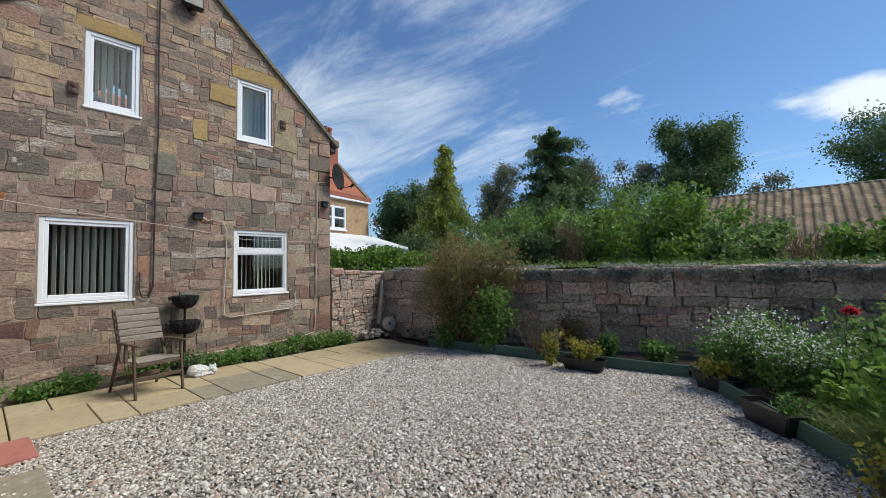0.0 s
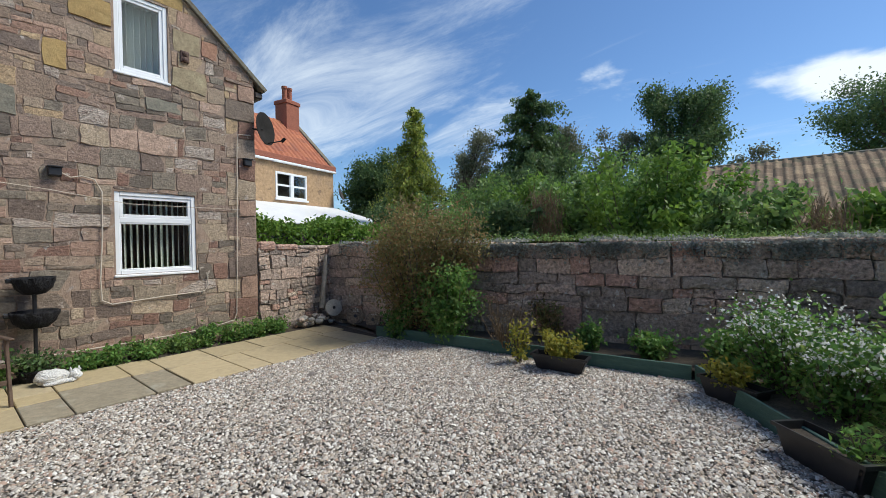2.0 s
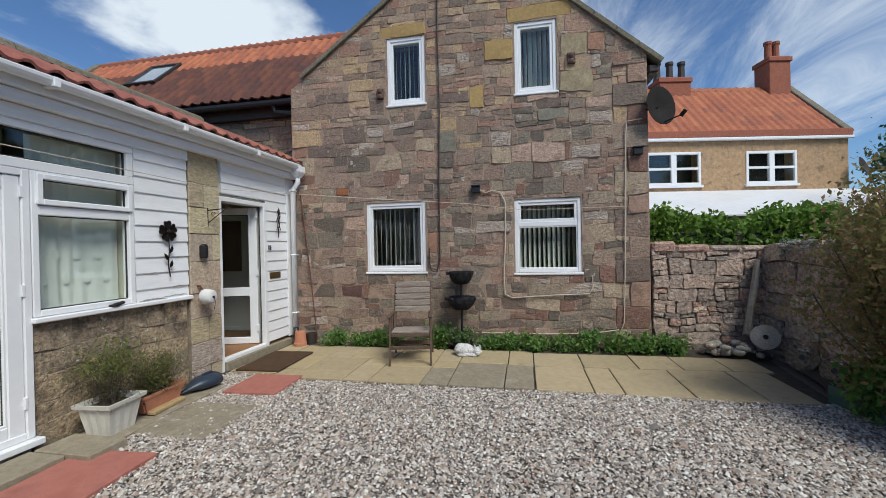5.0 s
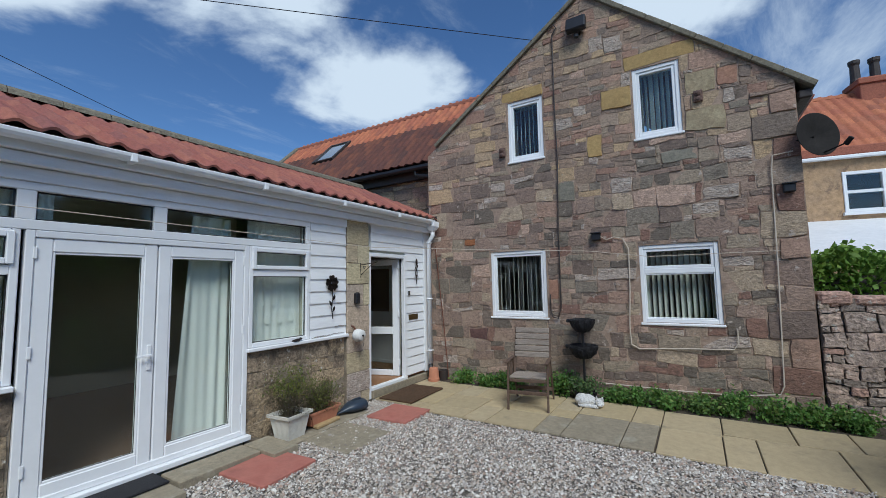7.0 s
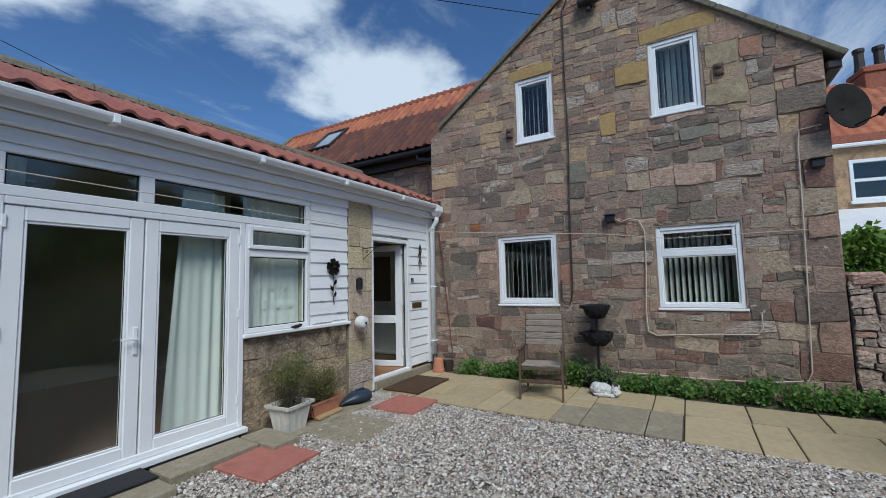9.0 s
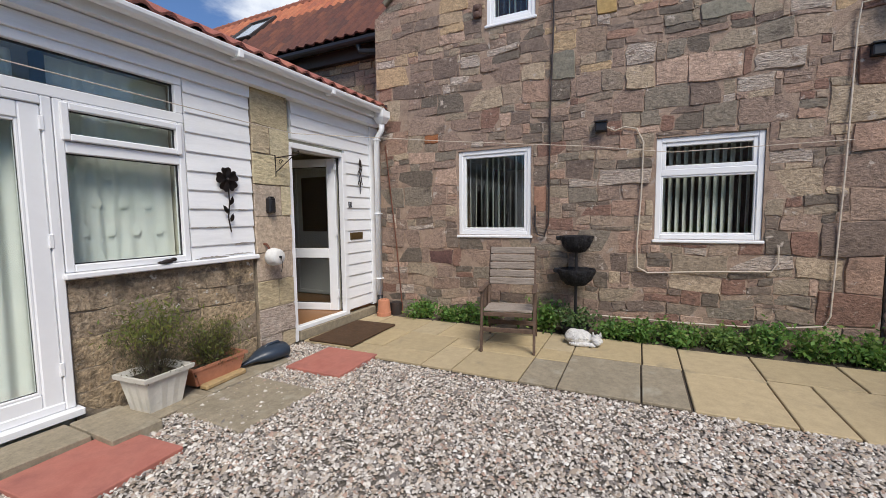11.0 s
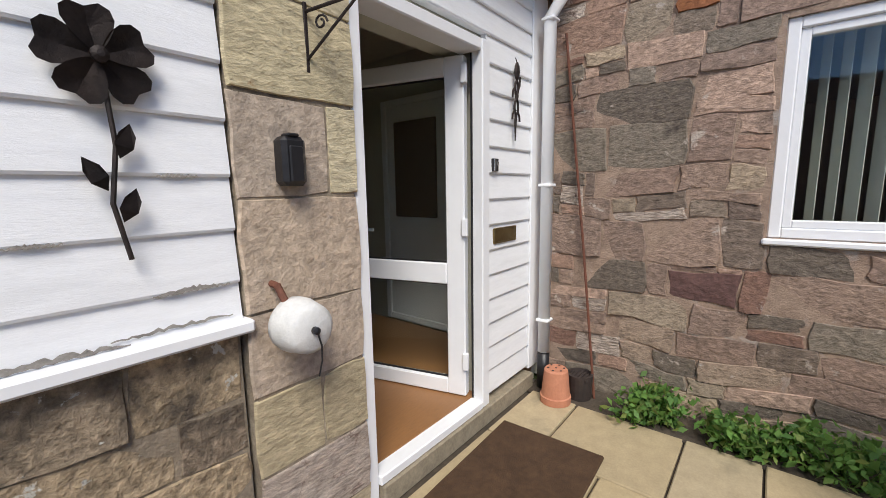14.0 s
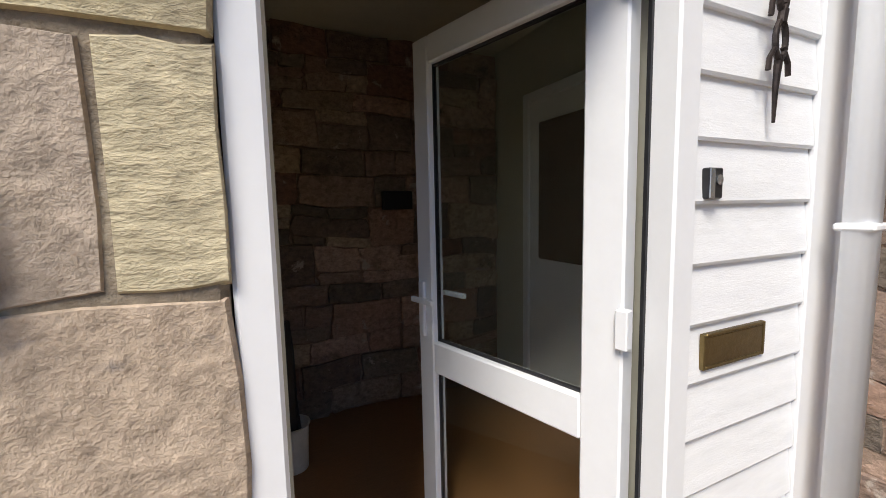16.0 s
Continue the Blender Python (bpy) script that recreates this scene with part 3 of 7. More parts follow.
def upvc(name, m, w, h, transom=None, sill=True, label="white plastic window with vertical blinds inside", fw=0.055, sash=0.04, bars=()):
    """A plastic window in its own frame: x 0..w, z 0..h, y inwards."""
    win = empty(name, m, label, "window", kind="structure")
    lights = [(0, h)] if transom is None else [(0, transom), (transom, h)]
    part("window_frame", boxes(((0, -0.035, 0), (fw, 0.05, h)), ((w - fw, -0.035, 0), (w, 0.05, h)), ((fw, -0.035, 0), (w - fw, 0.05, fw)), ((fw, -0.035, h - fw), (w - fw, 0.05, h)), bev=0.006), M_WHITE, win)
    if transom:
        part("transom", boxes(((fw, -0.03, transom - 0.035), (w - fw, 0.05, transom + 0.035)), bev=0.006), M_WHITE, win)
    for k, (a, b) in enumerate(lights):
        a2 = a + (fw if a == 0 else 0.035)
        b2 = b - (fw if b == h else 0.035)
        s = sash if (transom is None or k == 1) else 0.018
        part("sash", boxes(((fw, -0.022, a2), (fw + s, 0.03, b2)), ((w - fw - s, -0.022, a2), (w - fw, 0.03, b2)), ((fw + s, -0.022, a2), (w - fw - s, 0.03, a2 + s)), ((fw + s, -0.022, b2 - s), (w - fw - s, 0.03, b2)), bev=0.005), M_WHITE, win)
        g = part("pane", boxes(((fw + s - 0.004, 0.0, a2 + s - 0.004), (w - fw - s + 0.004, 0.006, b2 - s + 0.004))), M_GLASS, win)
        g.visible_shadow = False
    if sill:
        part("window_sill", boxes(((-0.02, -0.075, -0.035), (w + 0.02, 0.05, -0.001)), bev=0.008), M_WHITE, win)
    return win


def blind(m, w, h, n, seed, label="grey vertical slat blind hanging behind the window", openness=55):
    rng = random.Random(seed)
    b = empty("vertical_blind", m, label, "blind", "blinds in the house windows")
    part("headrail", boxes(((0, -0.02, h - 0.03), (w, 0.02, h)), bev=0.004), M_WHITE, b)
    for k in range(n):
        bm = bmesh.new()
        box(bm, (-0.045, -0.0015, 0.03), (0.045, 0.0015, h - 0.03), turn=pose((k + 0.5) * w / n, 0, 0, 0, 0, openness + rng.uniform(-9, 9)))
        part("slat", bm, M_BLIND, b)


for nm, (a, b, c, d), tr, n, op in (("window_1", W1, None, 11, 112), ("window_2", W2, 0.71, 12, 58), ("window_3", U1, None, 7, 112), ("window_4", U2, None, 7, 122)):
    upvc(nm, GABLE @ pose(a, 0.05, b), c - a, d - b, tr)
    blind(GABLE @ pose(a + 0.05, 0.22, b + 0.03), c - a - 0.1, d - b - 0.04, n, n * 7 + int(a * 10), openness=op)

# stone skin of the gable: lintels, quoins, rubble
rng = random.Random(11)
LINT = [(0.84, 4.79, 1.58, 4.95), (2.78, 4.79, 3.70, 5.0), (2.46, 4.24, 2.88, 4.56), (2.23, 3.58, 2.44, 3.90)]
MARKED = [((1.73, 4.12, 2.02, 4.30), M_FLAKE), ((2.54, 5.15, 2.80, 5.40), M_FLAKE), ((0.58, 3.26, 0.86, 3.41), M_FLAKE), ((3.93, 3.22, 4.23, 3.39), M_FLAKE), ((3.55, 2.55, 3.84, 2.72), M_FLAKE),
          ((3.67, 2.74, 4.06, 2.91), M_FLAKE), ((2.52, 2.99, 2.83, 3.21), M_FLAKE), ((2.28, 1.70, 2.82, 1.89), M_FLAKE), ((-0.59, 1.29, -0.42, 1.44), M_FLAKE), ((3.53, 3.69, 3.99, 4.00), M_BUFFB), ((3.56, 4.20, 3.92, 4.52), M_BUFFB),
          ((3.93, 4.24, 4.17, 4.49), M_SALMON), ((1.54, 1.42, 1.69, 1.73), M_SALMON), ((1.73, 2.97, 2.02, 3.26), M_GREYB), ((3.20, 3.32, 3.66, 3.48), M_GREYB), ((0.04, 2.37, 0.25, 2.48), M_ORANGE), ((0.09, 0.75, 0.45, 0.92), M_PLUM)]
QUO = []
z = 0.0
k = 0
while z < 4.0:
    h = rng.uniform(0.26, 0.36)
    QUO.append((4.70 - (0.46 if k % 2 else 0.27), z, 4.70, min(z + h, 4.05)))
    z, k = z + h, k + 1
grow = [(h[0] - 0.02, h[1] - 0.045, h[2] + 0.02, h[3] + 0.015) for h in G_HOLES]
cells = stone_cells(rng, -0.70, 4.70, -0.02, 6.3, (0.09, 0.27), (0.16, 0.52), grow + LINT + QUO + [m[0] for m in MARKED], G_CUTS, 0.46)


def gable_stone(u, v, r):
    if r.random() < 0.035:
        return M_FLAKE
    if v > 3.35 + 0.45 * math.sin(u * 2.3) and r.random() < 0.88:
        return M_STONE_UP
    return M_STONE


lay_stones(cells, gable, lambda u, v: math.hypot(u - 0.2, v - 1.0), gable_stone, 5)
for r in LINT:
    v, f = stone_mesh(rng, [(r[0], r[1]), (r[2], r[1]), (r[2], r[3]), (r[0], r[3])], 0.006, 0.024, 0.005)
    raw("lintel", v, f, M_OCHRE, gable, "ochre sandstone block")
for r, mt in MARKED:
    v, f = stone_mesh(rng, [(r[0], r[1]), (r[2], r[1]), (r[2], r[3]), (r[0], r[3])], 0.006, 0.02, 0.014)
    raw("stone", v, f, mt, gable)
for r in QUO:
    v, f = stone_mesh(rng, [(r[0], r[1]), (r[2], r[1]), (r[2], r[3]), (r[0], r[3])], 0.005, 0.026, 0.005)
    raw("quoin", v, f, M_STONE, gable, "dressed corner stone")

# verges and roof of the gable house
roof_g = empty("roof_gable", GABLE, "pantiled pitched roof of the gable house with stone verges", "roof", kind="structure")
for (a, b), nm in (((EL, APEX), "verge"), ((APEX, ER), "verge")):
    ang = math.atan2(b[1] - a[1], b[0] - a[0])
    L = math.hypot(b[0] - a[0], b[1] - a[1])
    ext0, ext1 = (0.12, 0.0) if a is EL else (0.0, 0.17)
    bm = bmesh.new()
    nn = 9
    for i in range(nn):
        x0, x1 = -ext0 + (L + ext0 + ext1) * i / nn, -ext0 + (L + ext0 + ext1) * (i + 1) / nn
        box(bm, (x0 + 0.002, -0.055, 0.0), (x1 - 0.002, 0.3, 0.07), 0.008)
    bmesh.ops.transform(bm, matrix=pose(a[0], 0, a[1]) @ Matrix.Rotation(-ang, 4, 'Y'), verts=bm.verts)
    part(nm, bm, M_COPE, roof_g, "mossy stone verge")
    bm = bmesh.new()
    box(bm, (-ext0, 0.3, -0.08), (L + ext1 + 0.05, 5.5, 0.05))
    bmesh.ops.transform(bm, matrix=pose(a[0], 0, a[1]) @ Matrix.Rotation(-ang, 4, 'Y'), verts=bm.verts)
    part("slope", bm, M_TILE, roof_g)
part("gutter", boxes(((4.72, 0.0, 3.86), (4.86, 5.4, 3.97)), bev=0.02), M_DARK, roof_g, "black gutter along the eaves")
hb = empty("wall_house_sides", GABLE, "plain stone side and rear walls of the house", "wall", kind="structure")
part("wall", boxes(((4.35, 0.46, -0.2), (4.69, 5.4, 4.05))), M_STONE, hb)
part("wall", boxes(((-0.70, 5.0, -0.2), (4.34, 5.4, 4.1))), M_PLASTER, hb)
part("wall", boxes(((-0.71, 0.46, -0.2), (-0.45, 4.99, 4.3))), M_PLASTER, hb)
raw("floor_house", [(-12, -0.4, 0.1), (-7.5, -0.4, 0.1), (-7.5, 4.4, 0.1), (-12, 4.4, 0.1)], [(0, 1, 2, 3)], M_CARPET, None, "brown carpet floor of the room", "floor", kind="structure")
part("ceiling_house", boxes(((-12.0, -0.43, 2.5), (-7.51, 4.34, 2.7))), M_PLASTER, None, "plain white ceiling between the storeys", category="ceiling", kind="structure")

# ---- extension skin ----
XF = lambda x: -x
low = [(3.41, 0, 4.885, 0.985), (-2.2, 0, 1.60, 0.985)]
rng = random.Random(3)
plinth = empty("wall_plinth", FRONT, "damp lichen-spotted stone plinth wall under the window", "wall", kind="structure")
for r in low:
    part("backing", boxes(((r[0], -0.001, -0.1), (r[2], 0.05, r[3]))), M_LMORTAR, plinth)
cells = sum((stone_cells(rng, *(r[0], r[2], r[1], r[3]), (0.16, 0.30), (0.25, 0.55), [], [], 0.15) for r in low), [])
lay_stones([[(u, v) for u, v in c] for c in cells], plinth, lambda u, v: abs(u - 4.5), M_LOW, 8, 0.0015, 0.007, 0.008)
pier = empty("stone_pier", FRONT, "square sandstone block pier beside the front door", "pier", kind="structure")
part("core", boxes(((4.90, -0.0415, -0.1), (5.352, 0.29, 2.66)), bev=0.012), M_LMORTAR, pier)
rng = random.Random(9)
for z0, z1, sp, mt in ((0.0, 0.17, 0.6, M_PIER), (0.17, 0.46, 0.0, M_PIER), (0.46, 0.75, 0.55, M_PIER), (0.75, 1.03, 0.0, M_PIER_P), (1.03, 1.40, 0.0, M_PIER_P), (1.40, 1.72, 0.72, M_PIER), (1.72, 2.02, 0.0, M_PIER), (2.02, 2.30, 0.45, M_PIER), (2.30, 2.66, 0.0, M_PIER)):
    cut = [4.892, 5.360] if not sp else [4.892, 4.892 + 0.468 * sp, 5.360]
    for a, b in zip(cut, cut[1:]):
        v, f = stone_mesh(rng, [(a, z0), (b, z0), (b, z1), (a, z1)], 0.002, 0.010, 0.005, 0.2)
        raw("block", v, f, M_PIER_P if (z0 == 1.40 and a < 5) else M_FLAKE if z0 < 0.2 and a < 5 else mt, pier).location = (0, -0.040, 0)


def boards(name, x0, x1, z0, z1, pitch, label):
    b = empty(name, FRONT, label, "cladding", kind="structure")
    n = round((z1 - z0) / pitch)
    for k in range(n):
        za, zb = z0 + (z1 - z0) * k / n, z0 + (z1 - z0) * (k + 1) / n
        bm = bmesh.new()
        pr = [(-0.026, za + 0.004), (-0.030, za + 0.012), (-0.016, zb + 0.006), (0.02, zb + 0.006), (0.02, za + 0.004)]
        ends = [[bm.verts.new((x, y, zz)) for y, zz in pr] for x in (x0, x1)]
        for i in range(5):
            bm.faces.new((ends[0][i], ends[0][(i + 1) % 5], ends[1][(i + 1) % 5], ends[1][i]))
        bm.faces.new(ends[0][::-1])
        bm.faces.new(ends[1])
        part("board", bm, M_BOARD, b)
    return b


boards("cladding_1", 4.26, 4.89, 0.978, 2.583, 0.1605, "white painted weatherboards with peeling lower edge")
boards("cladding_2", 5.42, 6.83, 2.24, 2.64, 0.145, "white weatherboards over the front door")
boards("cladding_3", 6.308, 6.83, 0.16, 2.24, 0.145, "white weatherboards beside the front door")
trim = empty("trim", FRONT, "white painted sills, fascia and corner boards", "trim", kind="structure")
part("sill", boxes(((3.39, -0.07, 0.985), (4.91, 0.03, 1.027)), bev=0.008), M_WHITE, trim)
part("sill", boxes(((-2.2, -0.075, 0.985), (1.59, 0.03, 1.027)), bev=0.008), M_WHITE, trim)
part("corner_board", boxes(((6.835, -0.034, 0.14), (7.035, 0.02, 2.64)), bev=0.004), M_WHITE, trim)
part("fascia", boxes(((-2.2, -0.05, 2.535), (4.89, 0.03, 2.64)), bev=0.004), M_BOARD, trim)
part("fascia", boxes(((-2.2, -0.125, 2.645), (6.98, 0.03, 2.73)), bev=0.004), M_BOARD, trim)
part("fascia", boxes(((-2.2, -0.175, 2.735), (7.02, 0.03, 2.835)), bev=0.004), M_WHITE, trim)
part("step", boxes(((5.42, -0.06, 0.0), (6.86, 0.2, 0.115)), bev=0.008), M_SLAB_G, trim, "worn stone step")
rest_l = boards("cladding_4", -2.2, -0.31, 1.03, 2.53, 0.166, "white painted weatherboards of the extension")

# gutter, hopper, downpipe
gut = empty("gutter", EAVES, "white plastic half-round gutter with a hopper and downpipe", "gutter", kind="structure")
bm = bmesh.new()
prof = [(-0.245 + 0.055 - 0.055 * math.cos(math.pi * k / 8), 2.845 - 0.062 * math.sin(math.pi * k / 8)) for k in range(9)]
prof += [(y + (0.004 if y < -0.19 else -0.004), zz + 0.006) for y, zz in prof[::-1]]
ends = [[bm.verts.new((x, y, zz)) for y, zz in prof] for x in (-2.2, 6.86)]
for i in range(len(prof)):
    j = (i + 1) % len(prof)
    bm.faces.new((ends[0][i], ends[0][j], ends[1][j], ends[1][i]))
part("channel", bm, M_WHITE, gut)
for x in (-1.0, 0.9, 2.15, 3.4, 4.6, 5.8):
    part("bracket", boxes(((x, -0.25, 2.775), (x + 0.05, -0.13, 2.852)), bev=0.006), M_WHITE, gut)
bm = bmesh.new()
for (w0, z0), (w1, z1) in (((0.085, 2.83), (0.085, 2.74)), ((0.085, 2.74), (0.045, 2.66))):
    vs = [bm.verts.new((6.87 + sx * w, -0.17 + sy * w, zz)) for w, zz in ((w0, z0), (w1, z1)) for sx, sy in ((-1, -1), (1, -1), (1, 1), (-1, 1))]
    for i in range(4):
        bm.faces.new((vs[i], vs[(i + 1) % 4], vs[4 + (i + 1) % 4], vs[4 + i]))
part("hopper", bm, M_WHITE, gut)
part("downpipe", tube(bmesh.new(), [(6.87, -0.17, 2.70), (6.87, -0.17, 2.58), (6.88, -0.075, 2.47), (6.88, -0.075, 0.28)], 0.04, 14), M_WHITE, gut, smooth=True)
for zz in (2.44, 1.42, 0.50):
    part("pipe_clip", boxes(((6.834, -0.119, zz), (6.926, -0.03, zz + 0.022)), bev=0.006), M_WHITE, gut)
part("drain_stub", tube(bmesh.new(), [(6.88, -0.075, 0.27), (6.88, -0.075, 0.02)], 0.042, 12), M_BLACK, gut, "dark drain stub", smooth=True)


def tile_mesh(w=0.21, L=0.37, amp=0.026):
    vs, fs = [], []
    n = 8
    for y, dz in ((0.0, -0.016), (0.0, 0.008), (L, 0.0)):
        for k in range(n + 1):
            s = k / n
            vs.append((w * s, y, dz + amp * (math.sin(2 * math.pi * (s - 0.12)) if s < 0.62 else math.sin(2 * math.pi * (0.5 + (s - 0.62) / 0.38 * 0.36)) * 0.4)))
    for r in range(2):
        for k in range(n):
            a = r * (n + 1) + k
            fs.append((a, a + 1, a + n + 2, a + n + 1))
    return vs, fs


def tile_roof(m, cols, rows, material, parent, limit, first=0, cover=0.20, gauge=0.30, tilt=5.0):
    """Pantiles on a slope: local x along the eaves, y up the slope."""
    vs, fs = tile_mesh(cover + 0.012, gauge + 0.06)
    me = bpy.data.meshes.new("tile")
    me.from_pydata(vs, [], fs)
    me.materials.append(material)
    av, af = [], []
    rng = random.Random(cols * rows)
    count = 0
    for r in range(rows):
        for c in range(cols):
            t = m @ pose(c * cover + rng.uniform(-.004, .004), r * gauge + rng.uniform(-0.008, 0.008), 0.03, tilt + rng.uniform(-0.6, 0.6), 0, rng.uniform(-0.8, 0.8))
            if c >= first and count < limit:
                o = new("tile", me)
                o.parent = parent
                o.matrix_local = t
                count += 1
            else:
                q = len(av)
                av += [t @ Vector(v) for v in vs]
                af += [tuple(i + q for i in f) for f in fs]
    if av:
        raw("tiles", av, af, material, parent, "rows of overlapping clay pantiles", kind="stuff")


roof_e = empty("roof_extension", EAVES, "low red pantiled roof of the white extension", "roof", kind="structure")
pitch_e = math.degrees(math.atan2(3.70 - 2.86, 1.98))
part("deck", boxes(((0, 0, -0.05), (9.25, 2.15, -0.004))), M_DARK, roof_e).matrix_local = pose(-2.2, -0.16, 2.86, pitch_e)
part("deck", boxes(((0, 0, -0.05), (9.25, 2.15, 0.03))), M_TILE, roof_e).matrix_local = pose(-2.2, 1.79, 3.76, -pitch_e)
tile_roof(pose(-2.2, -0.17, 2.875, pitch_e), 46, 7, M_TILE, roof_e, 300)
bm = bmesh.new()
for k in range(21):
    x = -2.2 + k * 0.44
    vs = [[bm.verts.new((xx, 1.79 + 0.13 * math.cos(a), 3.74 + 0.11 * math.sin(a))) for a in [math.pi * i / 6 for i in range(7)]] for xx in (x, x + 0.435)]
    for i in range(6):
        bm.faces.new((vs[0][i], vs[0][i + 1], vs[1][i + 1], vs[1][i]))
part("ridge", bm, M_COPE, roof_e, "greyish ridge tiles")
part("flashing", boxes(((7.04, -0.16, 2.84), (7.07, 0.8, 2.96))), M_DARK, roof_e)

# ---- main range behind: wall along world y, facing +x ----
MAINR = pose(-7.55, -0.45, 0, 0, 0, 90)   # local x = world y + 0.45
main = empty("wall_main_range", MAINR, "rubble stone wall of the range behind the extension", "wall", kind="structure")
part("wall", boxes(((-7.0, 0.01, -0.2), (-0.02, 0.4, 4.2))), M_MORTAR, main)
rng = random.Random(31)
cells = stone_cells(rng, -4.4, -0.02, 2.7, 4.1, (0.10, 0.28), (0.16, 0.5), [], [], 0.4)
lay_stones(cells, main, lambda u, v: -u, M_STONE_UP, 6, limit=40)
roof_m = empty("roof_main_range", MAINR, "orange pantiled roof with a skylight", "roof", kind="structure")
pm = math.degrees(math.atan2(6.08 - 4.12, 2.0))
part("deck", boxes(((-6.8, 0, -0.06), (0.0, 2.85, -0.004))), M_DARK, roof_m).matrix_local = pose(0, -0.27, 4.10, pm)
# lower six rows carry their shade in the tile colour; upper four are orange
tile_roof(pose(-6.8, -0.28, 4.12, pm), 35, 6, M_TILE_SHADED, roof_m, 170)
tile_roof(pose(-6.8, -0.28, 4.12, pm) @ pose(0, 1.8, 0), 35, 4, M_TILE_OR, roof_m, 120)
part("ridge", tube(bmesh.new(), [(-6.85, 1.76, 6.12), (0.6, 1.76, 6.12)], 0.11, 10), M_TILE_OR, roof_m)
part("back_slope", boxes(((-6.8, 0, -0.06), (0.0, 2.8, 0.02))), M_TILE_OR, roof_m).matrix_local = pose(0, 1.76, 6.08, -pm)
part("verge", boxes(((-7.0, -0.05, -0.05), (-6.78, 2.9, 0.12)), bev=0.01), M_COPE, roof_m).matrix_local = pose(0, -0.27, 4.12, pm)
part("fascia", boxes(((-6.8, -0.12, 3.86), (-0.02, -0.02, 4.04))), M_DARK, roof_m)
part("gutter", tube(bmesh.new(), [(-6.8, -0.28, 4.06), (-0.02, -0.28, 4.04)], 0.055, 10), M_BLACK, roof_m, "black gutter")
part("downpipe", tube(bmesh.new(), [(-0.75, -0.25, 4.0), (-0.72, -0.24, 3.9), (-0.12, -0.30, 3.76), (-0.09, -0.32, 3.68), (-0.09, -0.32, 2.9)], 0.04, 10), M_BLACK, roof_m, "black downpipe")
part("gable_end", boxes(((-6.95, 0.0, 0.0), (-6.7, 3.6, 4.3))), M_MORTAR, roof_m)
sk = empty("skylight", MAINR @ pose(-4.75, -0.27, 4.12, pm) @ pose(0, 1.2, 0.06), "roof window in a dark frame on the pantiles", "window", kind="structure")
part("frame", boxes(((0, 0, 0), (0.06, 0.98, 0.07)), ((0.72, 0, 0), (0.78, 0.98, 0.07)), ((0.06, 0, 0), (0.72, 0.06, 0.07)), ((0.06, 0.92, 0), (0.72, 0.98, 0.07)), bev=0.005), M_DARK, sk)
part("pane", boxes(((0.06, 0.06, 0.03), (0.72, 0.92, 0.045))), M_MIRR, sk)

# ---- garden walls ----
gw = empty("wall_garden", BACKW, "dark weathered rubble garden wall with lichen along its top", "wall", kind="structure")
part("wall", boxes(((-0.3, 0.03, -0.2), (10.6, 0.45, 1.38))), M_GMORTAR, gw)
rng = random.Random(21)
cells = stone_cells(rng, 0.0, 10.6, -0.1, 0.52, (0.24, 0.32), (0.3, 0.85), [], [], 0.25)
cells += stone_cells(rng, 0.0, 10.6, 0.52, 1.0, (0.12, 0.22), (0.2, 0.6), [], [], 0.5)
cells += stone_cells(rng, 0.0, 10.6, 1.0, 1.43, (0.2, 0.26), (0.22, 0.6), [], [], 0.2)
lay_stones(cells, gw, lambda u, v: abs(u - 4.5), M_GSTONE, 12, 0.004, 0.035, 0.014)
bm = bmesh.new()
u = 0.0
while u < 10.5:
    w = rng.uniform(0.25, 0.55)
    box(bm, (u + 0.004, rng.uniform(-0.05, 0.0), 1.40), (u + w - 0.004, 0.46, 1.45 + rng.uniform(-0.02, 0.05)), 0.02, pose(0, 0, 0, rng.uniform(-1, 1), rng.uniform(-0.3, 0.3)))
    u += w
part("coping", bm, M_GSTONE, gw, "rough flat coping stones")
SIDEW = pose(-7.05, 4.72, 0, 0, 0, 90)
sw = empty("wall_side", SIDEW, "lichen-spotted rubble wall joining house and garden wall", "wall", kind="structure")
part("wall", boxes(((0.0, 0.03, -0.2), (1.6, 0.4, 1.36))), M_GMORTAR, sw)
cells = stone_cells(rng, 0.0, 1.42, -0.1, 1.42, (0.08, 0.25), (0.15, 0.45), [], [], 0.45)
lay_stones(cells, sw, lambda u, v: v, M_GSTONE, 13, 0.004, 0.03, 0.014)
bm = bmesh.new()
for u, w, h in ((0.0, 0.3, 0.12), (0.3, 0.42, 0.07), (0.72, 0.38, 0.05), (1.1, 0.5, 0.04)):
    box(bm, (u + 0.004, -0.04, 1.36), (u + w - 0.004, 0.42, 1.40 + h), 0.03)
part("coping", bm, M_GSTONE, sw, "rounded coping stones")
# added out of view; its height keeps bright sky out of the gable panes
part("wall_east", boxes(((4.4, -0.9, -0.2), (4.8, 8.3, 4.0))), M_GSTONE, None, "unseen plain wall added to close the yard and darken window reflections", category="wall", kind="structure")

# ---- rooms seen through the openings ----
part("floor_room", boxes(((-4.95, -4.6, 0.0), (2.2, -0.94, 0.15))), M_CARPET, None, "brown carpet floor of the garden room", category="floor", kind="structure")
part("floor_hall", boxes(((-7.0, -2.95, 0.0), (-5.30, -0.77, 0.17))), M_FLOORW, None, "wooden floor of the entrance hall", category="floor", kind="structure")
part("wall_room_back", boxes(((-4.95, -4.8, 0.0), (2.2, -4.6, 2.7))), M_PLASTER, None, "plain pale plaster room wall", category="wall", kind="structure")
